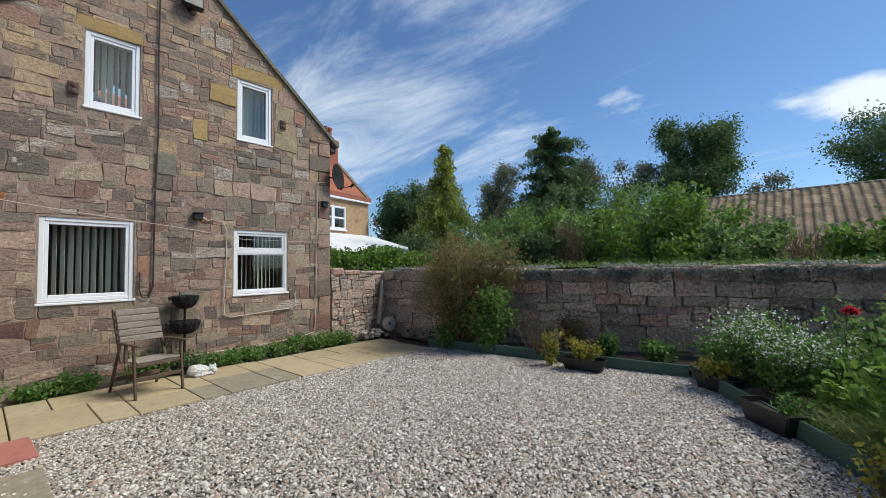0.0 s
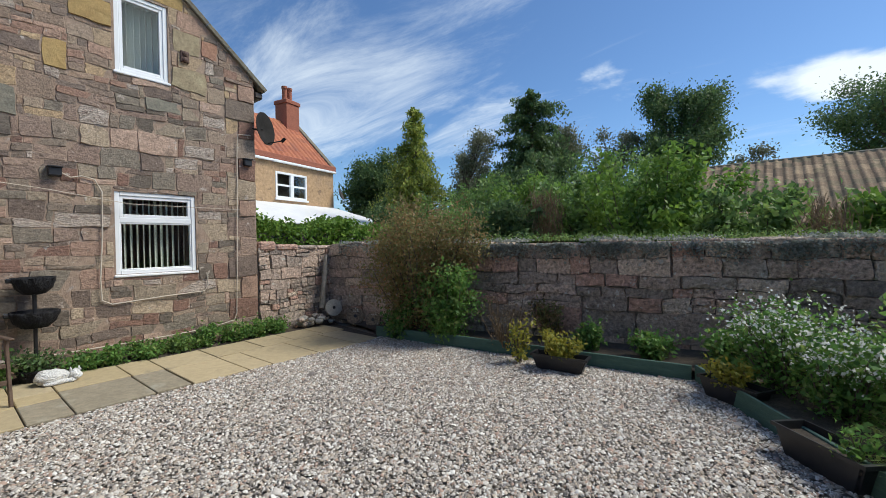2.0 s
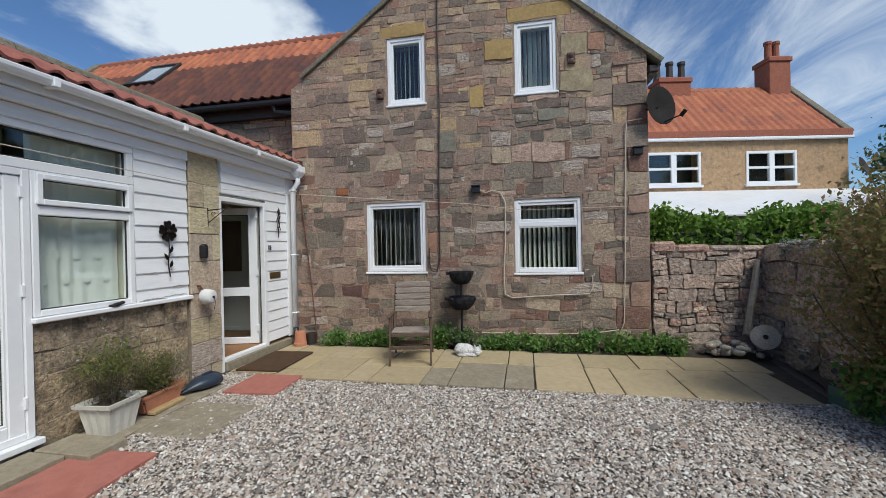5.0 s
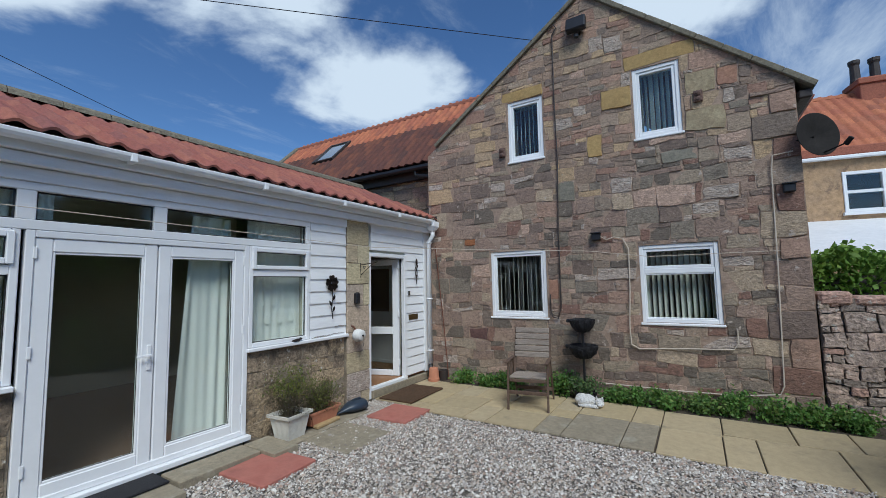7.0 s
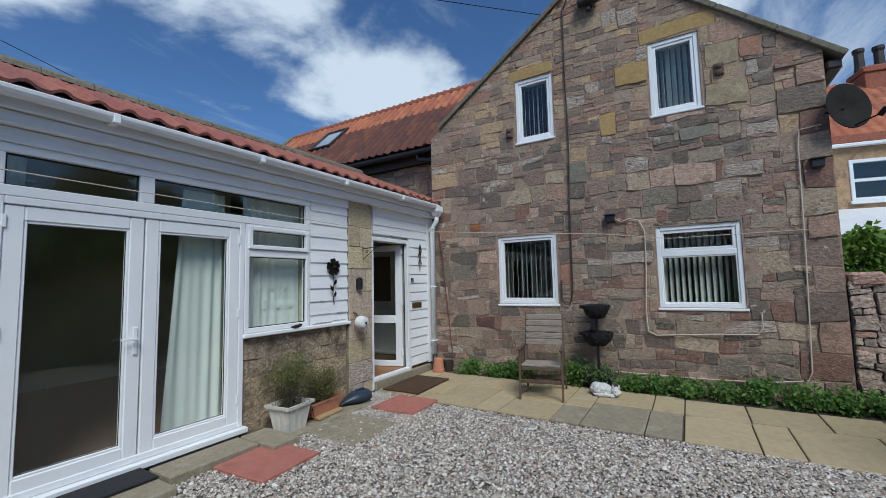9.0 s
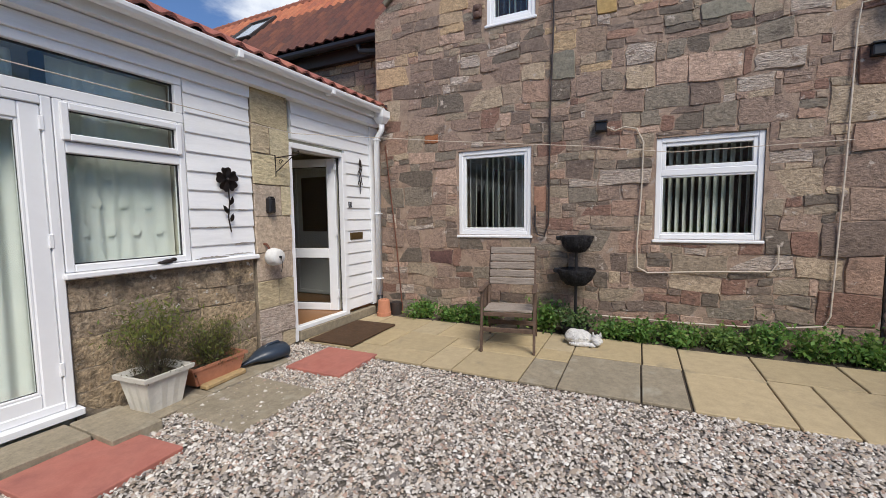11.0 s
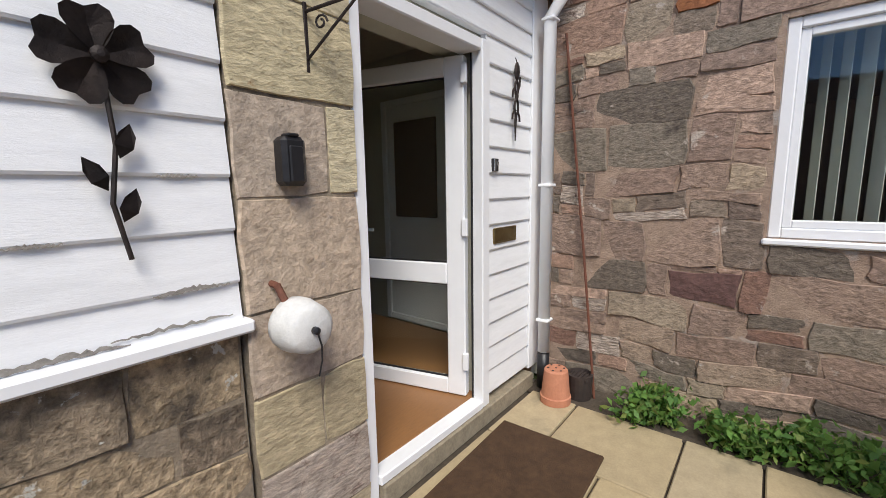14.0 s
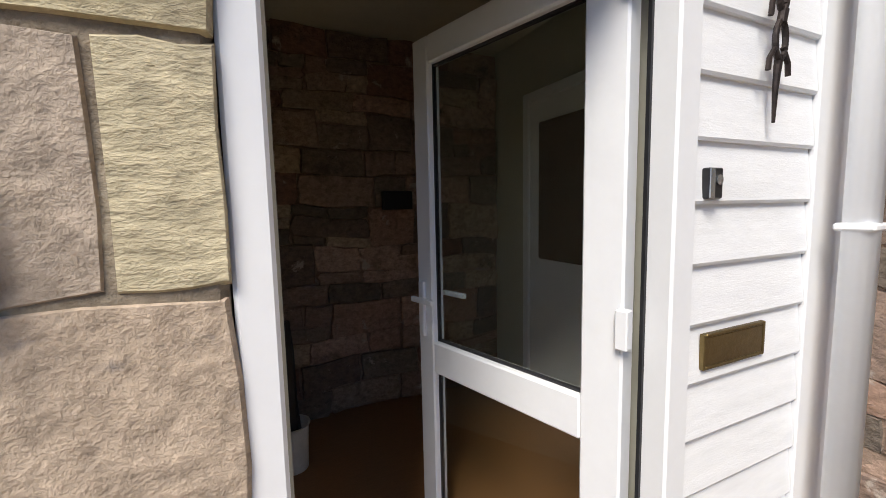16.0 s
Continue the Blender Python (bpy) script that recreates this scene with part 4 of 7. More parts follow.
part("wall_partition", boxes(((-5.29, -4.8, 0.0), (-4.96, -0.95, 2.7))), M_PLASTER, None, "plain plaster partition wall", category="wall", kind="structure")
part("wall_room_end", boxes(((2.2, -4.8, 0.0), (2.4, -0.69, 2.85))), M_PLASTER, None, "plain end wall of the extension", category="wall", kind="structure")
part("wall_hall_end", boxes(((-7.30, -2.95, 0.0), (-7.07, -0.72, 2.7))), M_PLASTER, None, "white plaster hall wall", category="wall", kind="structure")
part("ceiling_extension", boxes(((-7.05, -4.8, 2.60), (2.2, -0.92, 2.68))), M_PLASTER, None, "plain flat ceiling of the extension", category="ceiling", kind="structure")
hallw = empty("wall_hall_stone", pose(-5.28, -2.72, 0, 0, 0, 180), "bare rubble stone wall at the back of the hall", "wall", kind="structure")
part("wall", boxes(((-0.02, 0.03, 0.0), (1.80, 0.2, 2.6))), M_MORTAR, hallw)
rng = random.Random(41)
lay_stones(stone_cells(rng, 0, 1.78, 0.17, 2.6, (0.12, 0.26), (0.2, 0.5), [], [], 0.3), hallw, lambda u, v: v, M_STONE, 14, limit=80)


# ---- french doors and windows of the extension ----
def bar_frame(x0, x1, z0, z1, t, y0, y1, bev=0.006):
    return boxes(((x0, y0, z0), (x0 + t, y1, z1)), ((x1 - t, y0, z0), (x1, y1, z1)), ((x0 + t, y0, z0), (x1 - t, y1, z0 + t)), ((x0 + t, y0, z1 - t), (x1 - t, y1, z1)), bev=bev)


def pane(x0, x1, z0, z1, parent, y=0.01):
    g = part("pane", boxes(((x0, y, z0), (x1, y + 0.006, z1))), M_GLASS, parent)
    g.visible_shadow = False
    part("gasket", bar_frame(x0, x1, z0, z1, 0.013, y - 0.004, y + 0.010, 0), M_BLACK, parent)
    return g


top = empty("window_5", FRONT, "row of narrow toplights over the doors and windows", "window", kind="structure")
part("window_frame", boxes(((-0.3, -0.03, 2.17), (4.25, 0.06, 2.245)), ((-0.3, -0.03, 2.47), (4.25, 0.06, 2.535)), *[((x - 0.055, -0.028, 2.246), (x + 0.055, 0.06, 2.469)) for x in (-0.25, 0.7, 1.60, 2.505)], ((4.19, -0.028, 2.246), (4.25, 0.06, 2.469)), bev=0.005), M_WHITE, top)
for a, b in ((-0.195, 0.645), (0.755, 1.545), (1.655, 2.45), (2.56, 4.19)):
    pane(a, b, 2.244, 2.471, top)
for nm, a, b in (("window_6", 3.41, 4.25), ("window_7", 0.66, 1.58), ("window_8", -0.3, 0.64)):
    w = empty(nm, FRONT, "white casement window with a small opening toplight", "window", kind="structure")
    part("window_frame", bar_frame(a, b, 1.03, 2.168, 0.05, -0.03, 0.06), M_WHITE, w)
    part("transom", boxes(((a + 0.05, -0.028, 1.825), (b - 0.05, 0.06, 1.90)), bev=0.005), M_WHITE, w)
    part("sash", bar_frame(a + 0.03, b - 0.03, 1.905, 2.15, 0.045, -0.05, 0.03), M_WHITE, w)
    pane(a + 0.07, b - 0.07, 1.94, 2.11, w, -0.01)
    pane(a + 0.045, b - 0.045, 1.075, 1.83, w)
fd = empty("french_door", FRONT, "white double glazed french doors, shut", "door", kind="structure")
part("door_frame", bar_frame(1.605, 3.405, 0.119, 2.168, 0.055, -0.03, 0.08), M_WHITE, fd)
part("threshold", boxes(((1.58, -0.09, 0.066), (3.43, 0.05, 0.117)), bev=0.006), M_WHITE, fd)
for a, b in ((1.662, 2.495), (2.505, 3.348)):
    lf = part("door_leaf", bar_frame(a, b, 0.158, 2.11, 0.105, -0.02, 0.05, 0.008), M_WHITE, fd)
    part("bead", bar_frame(a + 0.104, b - 0.104, 0.262, 2.006, 0.018, -0.012, 0.04, 0.004), M_WHITE, lf)
    pane(a + 0.11, b - 0.11, 0.27, 2.0, lf)
    for zz in (0.35, 1.2, 1.95):
        part("hinge", boxes(((a - 0.012 if a < 2 else b - 0.012, -0.035, zz), (a + 0.012 if a < 2 else b + 0.012, -0.018, zz + 0.09)), bev=0.003), M_WHITE, lf)
part("door_handle", boxes(((2.435, -0.035, 0.98), (2.465, -0.02, 1.20)), ((2.445, -0.07, 1.10), (2.458, -0.03, 1.115)), ((2.34, -0.075, 1.098), (2.458, -0.06, 1.118)), bev=0.003), M_WHITE, fd)

# front door frame and its open leaf
d1 = empty("door_1", FRONT, "white half-glazed front door standing open into the hall", "door", kind="structure")
part("door_frame", boxes(((5.355, -0.035, 0.0), (5.412, 0.14, 2.20)), ((6.230, -0.045, 0.115), (6.305, 0.028, 2.20)), ((5.412, -0.04, 2.14), (6.229, 0.10, 2.20)), ((5.412, -0.05, 0.116), (6.229, 0.10, 0.165)), bev=0.006), M_WHITE, d1)
part("seal", boxes(((6.222, 0.020, 0.17), (6.2295, 0.030, 2.135))), M_BLACK, d1, "black rubber door seal")
leaf = new("door_leaf")
leaf.parent = d1
leaf.matrix_local = pose(6.222, 0.062, 0, 0, 0, 105.5)
for spec in (((0.0, -0.03, 0.175), (0.115, 0.03, 2.13)), ((0.745, -0.03, 0.175), (0.835, 0.03, 2.13)), ((0.115, -0.03, 0.175), (0.745, 0.03, 0.27)), ((0.115, -0.03, 2.03), (0.745, 0.03, 2.13)), ((0.115, -0.03, 0.86), (0.745, 0.03, 0.985))):
    part("rail", boxes(spec, bev=0.006), M_WHITE, leaf)
pane(0.11, 0.75, 0.265, 0.865, leaf, -0.003)
pane(0.11, 0.75, 0.98, 2.035, leaf, -0.003)
part("door_handle", boxes(((0.785, -0.045, 1.0), (0.815, -0.03, 1.22)), ((0.792, -0.085, 1.15), (0.805, -0.04, 1.165)), ((0.68, -0.09, 1.148), (0.805, -0.074, 1.168)), ((0.785, 0.03, 1.0), (0.815, 0.045, 1.22)), ((0.68, 0.074, 1.148), (0.805, 0.09, 1.168)), bev=0.003), M_WHITE, leaf)
for zz in (0.35, 1.15, 1.98):
    part("hinge", boxes(((-0.02, 0.02, zz), (0.012, 0.05, zz + 0.10)), bev=0.003), M_WHITE, leaf)

# ---- paving ----
SLABS = [(-5.42, -6.19, -.64, -.01), (-6.21, -6.78, -.64, -.34), (-6.21, -6.78, -.32, .27), (-5.30, -5.61, .01, .27), (-5.63, -6.19, .01, .27), (-5.30, -5.61, .29, .90), (-5.63, -6.19, .29, .90), (-6.21, -6.78, .29, .62),
         (-6.21, -6.78, .64, 1.22), (-5.30, -5.88, .92, 1.21), (-5.90, -6.19, .92, 1.21), (-5.30, -5.88, 1.23, 1.82), (-5.90, -6.19, 1.23, 1.82), (-6.21, -6.78, 1.24, 1.82), (-5.90, -6.19, 1.84, 2.13), (-6.21, -6.78, 1.84, 2.13),
         (-6.14, -6.78, 2.15, 2.75), (-6.12, -6.78, 2.77, 3.07), (-5.28, -6.05, 3.09, 3.65), (-5.27, -6.10, 3.67, 3.94), (-5.25, -6.12, 3.96, 4.58), (-5.22, -6.15, 4.60, 5.20), (-5.22, -6.15, 5.22, 5.62), (-6.07, -6.72, 3.09, 3.66),
         (-6.14, -6.72, 3.68, 4.29), (-6.14, -6.72, 4.31, 4.78), (-6.17, -6.72, 4.80, 5.30), (-6.17, -6.72, 5.32, 5.72)]
GREYS = [(-5.30, -5.88, 1.84, 2.13), (-5.30, -6.12, 2.15, 2.74), (-5.30, -6.10, 2.76, 3.06), (-3.78, -4.46, -.26, .42), (-2.55, -3.3, -.62, -.3), (-3.32, -3.6, -.6, -.1), (-4.1, -4.9, -.66, -.3), (-1.6, -2.5, -.62, -.1), (-3.62, -4.08, -.66, -.28)]
paving = empty("pavement", pose(0, 0, 0), "buff concrete slabs laid in mixed sizes along the house", "paving", kind="structure")
raw("bedding", [(-6.85, -0.7, -0.004), (-5.22, -0.7, -0.004), (-5.18, 5.75, -0.004), (-6.85, 6.0, -0.004)], [(0, 1, 2, 3)], M_EARTH, paving)
rng = random.Random(2)
for lst, mt in ((SLABS, M_SLAB), (GREYS, M_SLAB_G)):
    for a, b, c, d in lst:
        bm = bmesh.new()
        t = rng.uniform(0.0, 0.006) + (0.045 if a > -3.4 and d < 0.0 else 0.0)
        g = -0.004
        box(bm, (a - g, c + g, -0.03), (b + g, d - g, 0.014 + t), 0.006)
        part("slab", bm, mt, paving)
for m in (pose(-5.03, 0.11, 0, 0, 0, 2), pose(-3.18, 0.01, 0, 0, 0, 4)):
    bm = bmesh.new()
    box(bm, (-0.30, -0.30, -0.02), (0.30, 0.30, 0.03), 0.006, m)
    part("red_slab", bm, M_RED, paving, "red concrete slab")

# ---- gravel ----
def gravel(name, n, inside, size, seed, box_):
    g = np.random.default_rng(seed)
    xy = np.column_stack([g.uniform(box_[0], box_[1], n), g.uniform(box_[2], box_[3], n)])
    xy = xy[inside(xy[:, 0], xy[:, 1])]
    n = len(xy)
    base = np.array([(1, 0, 0), (0.3, 0.95, 0.1), (-0.9, 0.35, 0), (-0.5, -0.8, 0.1), (0.45, -0.85, 0), (0.15, 0.05, 0.75)])
    F = [(0, 1, 5), (1, 2, 5), (2, 3, 5), (3, 4, 5), (4, 0, 5)]
    a = g.uniform(0, 2 * np.pi, n)
    s = size * g.lognormal(0, 0.32, n)
    tilt = g.normal(0, 0.28, (n, 2))
    P = base[None] * s[:, None, None] * g.uniform(0.65, 1.2, (n, 6, 1))
    P[:, :, 1] *= g.uniform(0.55, 1.0, n)[:, None]
    x = P[:, :, 0] * np.cos(a)[:, None] - P[:, :, 1] * np.sin(a)[:, None]
    y = P[:, :, 0] * np.sin(a)[:, None] + P[:, :, 1] * np.cos(a)[:, None]
    zz = P[:, :, 2] + x * tilt[:, :1] + y * tilt[:, 1:] + g.uniform(-0.004, 0.006, n)[:, None]
    V = np.stack([x + xy[:, :1], y + xy[:, 1:], zz], -1).reshape(-1, 3)
    faces = (np.array(F)[None] + (np.arange(n) * 6)[:, None, None]).reshape(-1, 3)
    me = bpy.data.meshes.new(name)
    me.vertices.add(len(V))
    me.vertices.foreach_set("co", V.astype(np.float32).ravel())
    me.loops.add(faces.size)
    me.loops.foreach_set("vertex_index", faces.astype(np.int32).ravel())
    me.polygons.add(len(faces))
    me.polygons.foreach_set("loop_start", np.arange(0, faces.size, 3, dtype=np.int32))
    me.update(calc_edges=True)
    return obj(name, me, M_GRAVEL, None, "loose pale mixed gravel covering the yard", "gravel", kind="stuff")


def in_yard(x, y):
    board1 = y < 5.75 + 0.12 * (x + 5.3)
    board2 = (x + 1.11) * 0.84 + (y - 6.24) * 0.544 < 0.0
    board2 = board2 | (y < 3.22)
    off_slab = (x > -5.26) | ((x > -5.40) & (y < 0.28))
    path = (y > -0.28) | (x < -4.85)
    return board1 & board2 & off_slab & path & (y > -0.66)


gravel("gravel", 300000, in_yard, 0.0118, 4, (-5.5, 3.1, -0.66, 6.3))


# ---- beds and their boards ----
raw("flower_bed", [(-5.4, 5.8, 0.06), (-1.05, 6.28, 0.10), (0.86, 3.3, 0.08), (3.15, 3.2, 0.10), (3.15, 8.0, 0.12), (-7.0, 6.15, 0.06)], [(0, 1, 2, 3, 4, 5)], M_EARTH, None, "dark earth of the raised flower bed", "soil", kind="structure")
raw("house_bed", [(-7.04, -0.7, 0.02), (-6.76, -0.7, 0.012), (-6.72, 6.0, 0.012), (-7.04, 6.1, 0.05)], [(0, 1, 2, 3)], M_EARTH, None, "narrow earth strip along the house wall", "soil", kind="structure")


def edging(name, a, b, h):
    d = Vector((b[0] - a[0], b[1] - a[1], 0))
    ang = math.degrees(math.atan2(d.y, d.x))
    e = empty(name, pose(a[0], a[1], 0, 0, 0, ang), "dark green stained timber board edging the bed", "edging")
    L = d.length
    n = max(1, round(L / 1.5))
    for k in range(n):
        part("board", boxes(((L * k / n + 0.003, 0.0, -0.03), (L * (k + 1) / n - 0.003, 0.028, h + 0.006 * (k % 2))), bev=0.004), M_GREEN, e)
        part("peg", boxes(((L * (k + 0.5) / n, 0.029, -0.03), (L * (k + 0.5) / n + 0.05, 0.075, h - 0.03))), M_GREEN, e)


edging("bed_edging", (-5.35, 5.72), (-1.13, 6.22), 0.16)
edging("bed_edging", (-1.11, 6.24), (0.80, 3.30), 0.17)


# ---- trees and shrubs ----
def limb(bm, p, d, L, r, rng, bend=0.25, n=4):
    pts = [Vector(p)]
    d = Vector(d).normalized()
    for i in range(n):
        d = (d + Vector((rng.gauss(0, bend), rng.gauss(0, bend), rng.gauss(0, bend * 0.6))) * 0.5).normalized()
        pts.append(pts[-1] + d * (L / n))
    tube(bm, pts, r, 6, r * 0.35)
    return pts


def broad_tree(name, at, height, radius, base, leafmat, n, leaf, seed, label, density=1.0, crown_h=None, category="tree"):
    """Trunk, limbs, and a crown of leaf clumps round the ends of twigs."""
    rng, g = random.Random(seed), np.random.default_rng(seed)
    t = empty(name, pose(*at), label, category)
    bm = bmesh.new()
    r0 = height * 0.018 + 0.02
    trunk = limb(bm, (0, 0, 0), (0, 0, 1), height * 0.75, r0, rng, 0.12, 6)
    part("trunk", bm, M_BARK, t)
    bm = bmesh.new()
    centres = []
    ch = crown_h or (height - base)
    for k in range(int(26 * density)):
        a, v = rng.uniform(0, 2 * math.pi), rng.uniform(-0.9, 1.0)
        rr = radius * math.sqrt(max(0.05, 1 - v * v)) * rng.uniform(0.55, 1.08)
        tip = Vector((math.cos(a) * rr, math.sin(a) * rr, base + ch * 0.5 * (1 + v) * rng.uniform(0.9, 1.0)))
        s = Vector(trunk[min(6, 2 + int(4 * max(0, (v + 1) / 2)))])
        d = tip - s
        pts = limb(bm, s, d, d.length, r0 * 0.32, rng, 0.18, 4)
        centres += [tuple(p) for p in pts[2:]] + [tuple(pts[-1] + Vector((rng.gauss(0, .25), rng.gauss(0, .25), rng.gauss(0, .2))) * radius * 0.35) for _ in range(3)]
    part("limbs", bm, M_BARK, t, kind="stuff")
    per = max(8, n // len(centres))
    sp = radius * 0.13
    C = blobs(g, centres, (sp, sp, sp * 0.8), per)
    C = np.concatenate([C, blobs(g, centres, (sp * 1.35, sp * 1.35, sp * 1.2), max(2, per // 6))])
    quads("crown", leaf_arrays(C, leaf, g, 0.55, 0.3), leafmat, t, kind="stuff")
    return t


def conifer(name, at, height, radius, leafmat, seed, label, droop=0.5, whorls=26, per=8, ragged=0.25, leaf=0.13, spray=90, shape=0.75):
    rng, g = random.Random(seed), np.random.default_rng(seed)
    t = empty(name, pose(*at), label, "tree")
    bm = bmesh.new()
    tube(bm, [(0, 0, 0), (0.02, 0.03, height * 0.5), (0.05, -0.03, height)], height * 0.017 + 0.02, 8, 0.01)
    part("trunk", bm, M_BARK, t)
    bm = bmesh.new()
    C = []
    for w in range(whorls):
        f = w / (whorls - 1)
        zw = height * (0.06 + 0.92 * f)
        R = radius * (1 - f) ** shape * rng.uniform(1 - ragged, 1 + ragged) + 0.10
        for k in range(max(4, int(per * (1.15 - f * 0.6)))):
            a = rng.uniform(0, 2 * math.pi)
            L = R * rng.uniform(0.5, 1.1)
            z0 = min(height * 0.99, zw + rng.uniform(-1.2, 1.2) * height / whorls)
            pts = []
            for s in (0, 0.35, 0.7, 1.0):
                pts.append((math.cos(a) * L * s, math.sin(a) * L * s, z0 + 0.16 * L * s - droop * L * s * s * 0.8 + (0.18 * L if f > 0.85 else 0)))
            tube(bm, pts, 0.016, 4, 0.004)
            P = np.array(pts)
            q = g.uniform(0.12, 1.0, int(spray * (0.4 + L / radius)))
            i = np.clip((q * 3).astype(int), 0, 2)
            fr = (q * 3 - i)[:, None]
            pp = P[i] * (1 - fr) + P[i + 1] * fr
            pp = pp + g.normal(size=pp.shape) * np.array((0.10, 0.10, 0.09)) * (0.5 + L / radius)
            pp[:, 2] -= np.abs(g.normal(size=len(pp))) * 0.16 * droop
            C.append(pp)
    part("limbs", bm, M_BARK, t, kind="stuff")
    quads("crown", leaf_arrays(np.concatenate(C), leaf, g, 0.4, 1.4 * droop), leafmat, t, kind="stuff")
    return t


def shrub(name, at, size, leafmat, n, leaf, seed, label, stems=12, category="shrub", stem_mat=None, droop=0.2, clump=0.22, extra=None, skew=0.0, aspect=0.55):
    """Stems from the ground with leaves in clumps along them; size: half width, half depth, height."""
    rng, g = random.Random(seed), np.random.default_rng(seed)
    t = empty(name, pose(*at), label, category)
    bm = bmesh.new()
    cs = []
    for k in range(stems):
        a = rng.uniform(0, 2 * math.pi)
        top = Vector((math.cos(a) * size[0] * rng.uniform(0.2, 0.95) + skew * size[0], math.sin(a) * size[1] * rng.uniform(0.2, 0.95), size[2] * rng.uniform(0.55, 1.0)))
        root = Vector((top.x * 0.25, top.y * 0.25, 0))
        pts = limb(bm, root, top - root, (top - root).length, (0.006 + size[2] * 0.004) * (1 if aspect > 0.3 else 0.4), rng, 0.22, 5)
        cs += [tuple(p) for p in pts[1:]] + [tuple(pts[-1].lerp(pts[-2], 0.5))]
    part("stems", bm, stem_mat or M_BARK, t, kind="stuff")
    s = min(size[0], size[1], size[2] * 0.5) * clump + 0.02
    C = blobs(g, cs, (s, s, s), max(3, n // len(cs)))
    C[:, 2] = np.abs(C[:, 2]) + 0.005
    quads("leaves", leaf_arrays(C, leaf, g, aspect, droop), leafmat, t, kind="stuff")
    if extra:
        mat2, n2, leaf2, lo = extra
        cand = C[C[:, 2] > size[2] * lo]
        pick = cand[g.integers(0, len(cand), n2)] + g.normal(size=(n2, 3)) * 0.03 + np.array((0, 0, 0.03))
        quads("bloom", leaf_arrays(pick, leaf2, g, 0.95 if aspect > 0.3 else 0.22, droop), mat2, t, "small open flowers" if aspect > 0.3 else "fresh green tips", kind="stuff")
    return t


conifer("conifer", (-12.2, 14.3, 0), 7.2, 2.4, L_GOLD, 3, "tall golden-green drooping conifer behind the garden wall", droop=0.75, whorls=32, per=11, spray=120, leaf=0.15, shape=0.65)
conifer("conifer", (-8.3, 17.4, 0), 7.8, 3.3, L_DARK, 8, "broad dark green ragged conifer behind the garden wall", droop=0.35, whorls=40, per=12, ragged=0.3, spray=130, leaf=0.17, shape=0.5)
broad_tree("birch_tree", (-10.9, 17.4, 0), 6.6, 1.25, 2.0, L_PALE, 9000, 0.10, 5, "thin pale birch with sparse grey-green leaves")
broad_tree("tree", (-3.6, 21.6, 0), 8.0, 1.9, 4.0, L_DARK, 30000, 0.12, 6, "round-crowned dark green broadleaf tree")
broad_tree("tree", (-6.0, 21.5, 0), 6.8, 1.5, 2.8, L_PALE, 9000, 0.12, 7, "sparse grey-green broadleaf tree")
broad_tree("tree", (3.9, 27.5, 0), 8.6, 2.6, 3.2, L_DARK, 24000, 0.13, 9, "dark broadleaf tree beyond the tiled roof")
broad_tree("tree", (-18.6, 18.9, 0), 6.9, 2.4, 2.0, L_DARK, 20000, 0.17, 10, "dense green broadleaf tree beside the far house")
broad_tree("tree", (-15.0, 15.6, 0), 3.9, 1.5, 0.6, L_DARK, 18000, 0.15, 12, "low dense dark green tree")
broad_tree("tree", (-21.5, 21.5, 0), 6.6, 2.2, 1.5, L_PALE, 12000, 0.16, 13, "grey-green broadleaf tree in the distance")
broad_tree("tree", (-1.0, 27.5, 0), 5.9, 1.5, 2.6, L_PALE, 6000, 0.13, 14, "thin distant tree over the tiled roof")
broad_tree("tree", (-8.6, 21.5, 0), 6.9, 1.8, 2.2, L_PALE, 12000, 0.13, 15, "grey-green broadleaf tree behind the conifers")
broad_tree("tree", (-13.6, 20.5, 0), 6.4, 1.7, 1.8, L_PALE, 11000, 0.13, 16, "grey-green broadleaf tree behind the conifers")
for x, y, rx, h, mt, sd, lb in ((-9.3, 12.8, 1.3, 3.1, L_MID, 20, "tangled green shrub behind the garden wall"), (-7.2, 12.0, 1.2, 3.5, L_MID, 21, "tangled green shrub behind the garden wall"),
                                (-5.4, 11.2, 1.2, 3.0, L_HEDGE, 22, "leafy yellow-green shrub behind the garden wall"), (-3.4, 10.2, 1.1, 2.9, L_MID, 23, "leafy green shrub behind the garden wall"),
                                (-2.0, 9.7, 1.0, 3.05, L_HEDGE, 24, "fresh green sapling thicket behind the garden wall"), (-4.9, 8.9, 0.9, 2.2, L_DARK, 25, "dark low shrub behind the garden wall"),
                                (-0.6, 9.2, 0.9, 2.25, L_MID, 26, "scrubby green weeds behind the garden wall"), (0.9, 9.4, 0.9, 2.1, L_HEDGE, 27, "scrubby green weeds behind the garden wall"),
                                (2.4, 9.6, 1.0, 2.3, L_MID, 28, "scrubby green weeds behind the garden wall"), (-6.3, 9.2, 1.0, 2.3, L_MID, 29, "leafy green shrub behind the garden wall"),
                                (-11.2, 12.2, 1.4, 2.7, L_DARK, 30, "dark green shrub behind the hedge"), (-7.0, 14.5, 1.6, 3.9, L_DARK, 31, "dark green thicket under the tall conifer"), (-4.6, 15.5, 1.8, 4.4, L_MID, 32, "green thicket under the trees"),
                                (-2.4, 12.6, 0.9, 3.4, L_MID, 33, "green shrub at the end of the tiled roof"), (-9.6, 15.5, 1.3, 3.6, L_DARK, 36, "dark thicket below the birch")):
    shrub("bush", (x, y, 0), (rx, rx * 0.8, h), mt, 11000, 0.115, sd, lb, stems=30, clump=0.11)
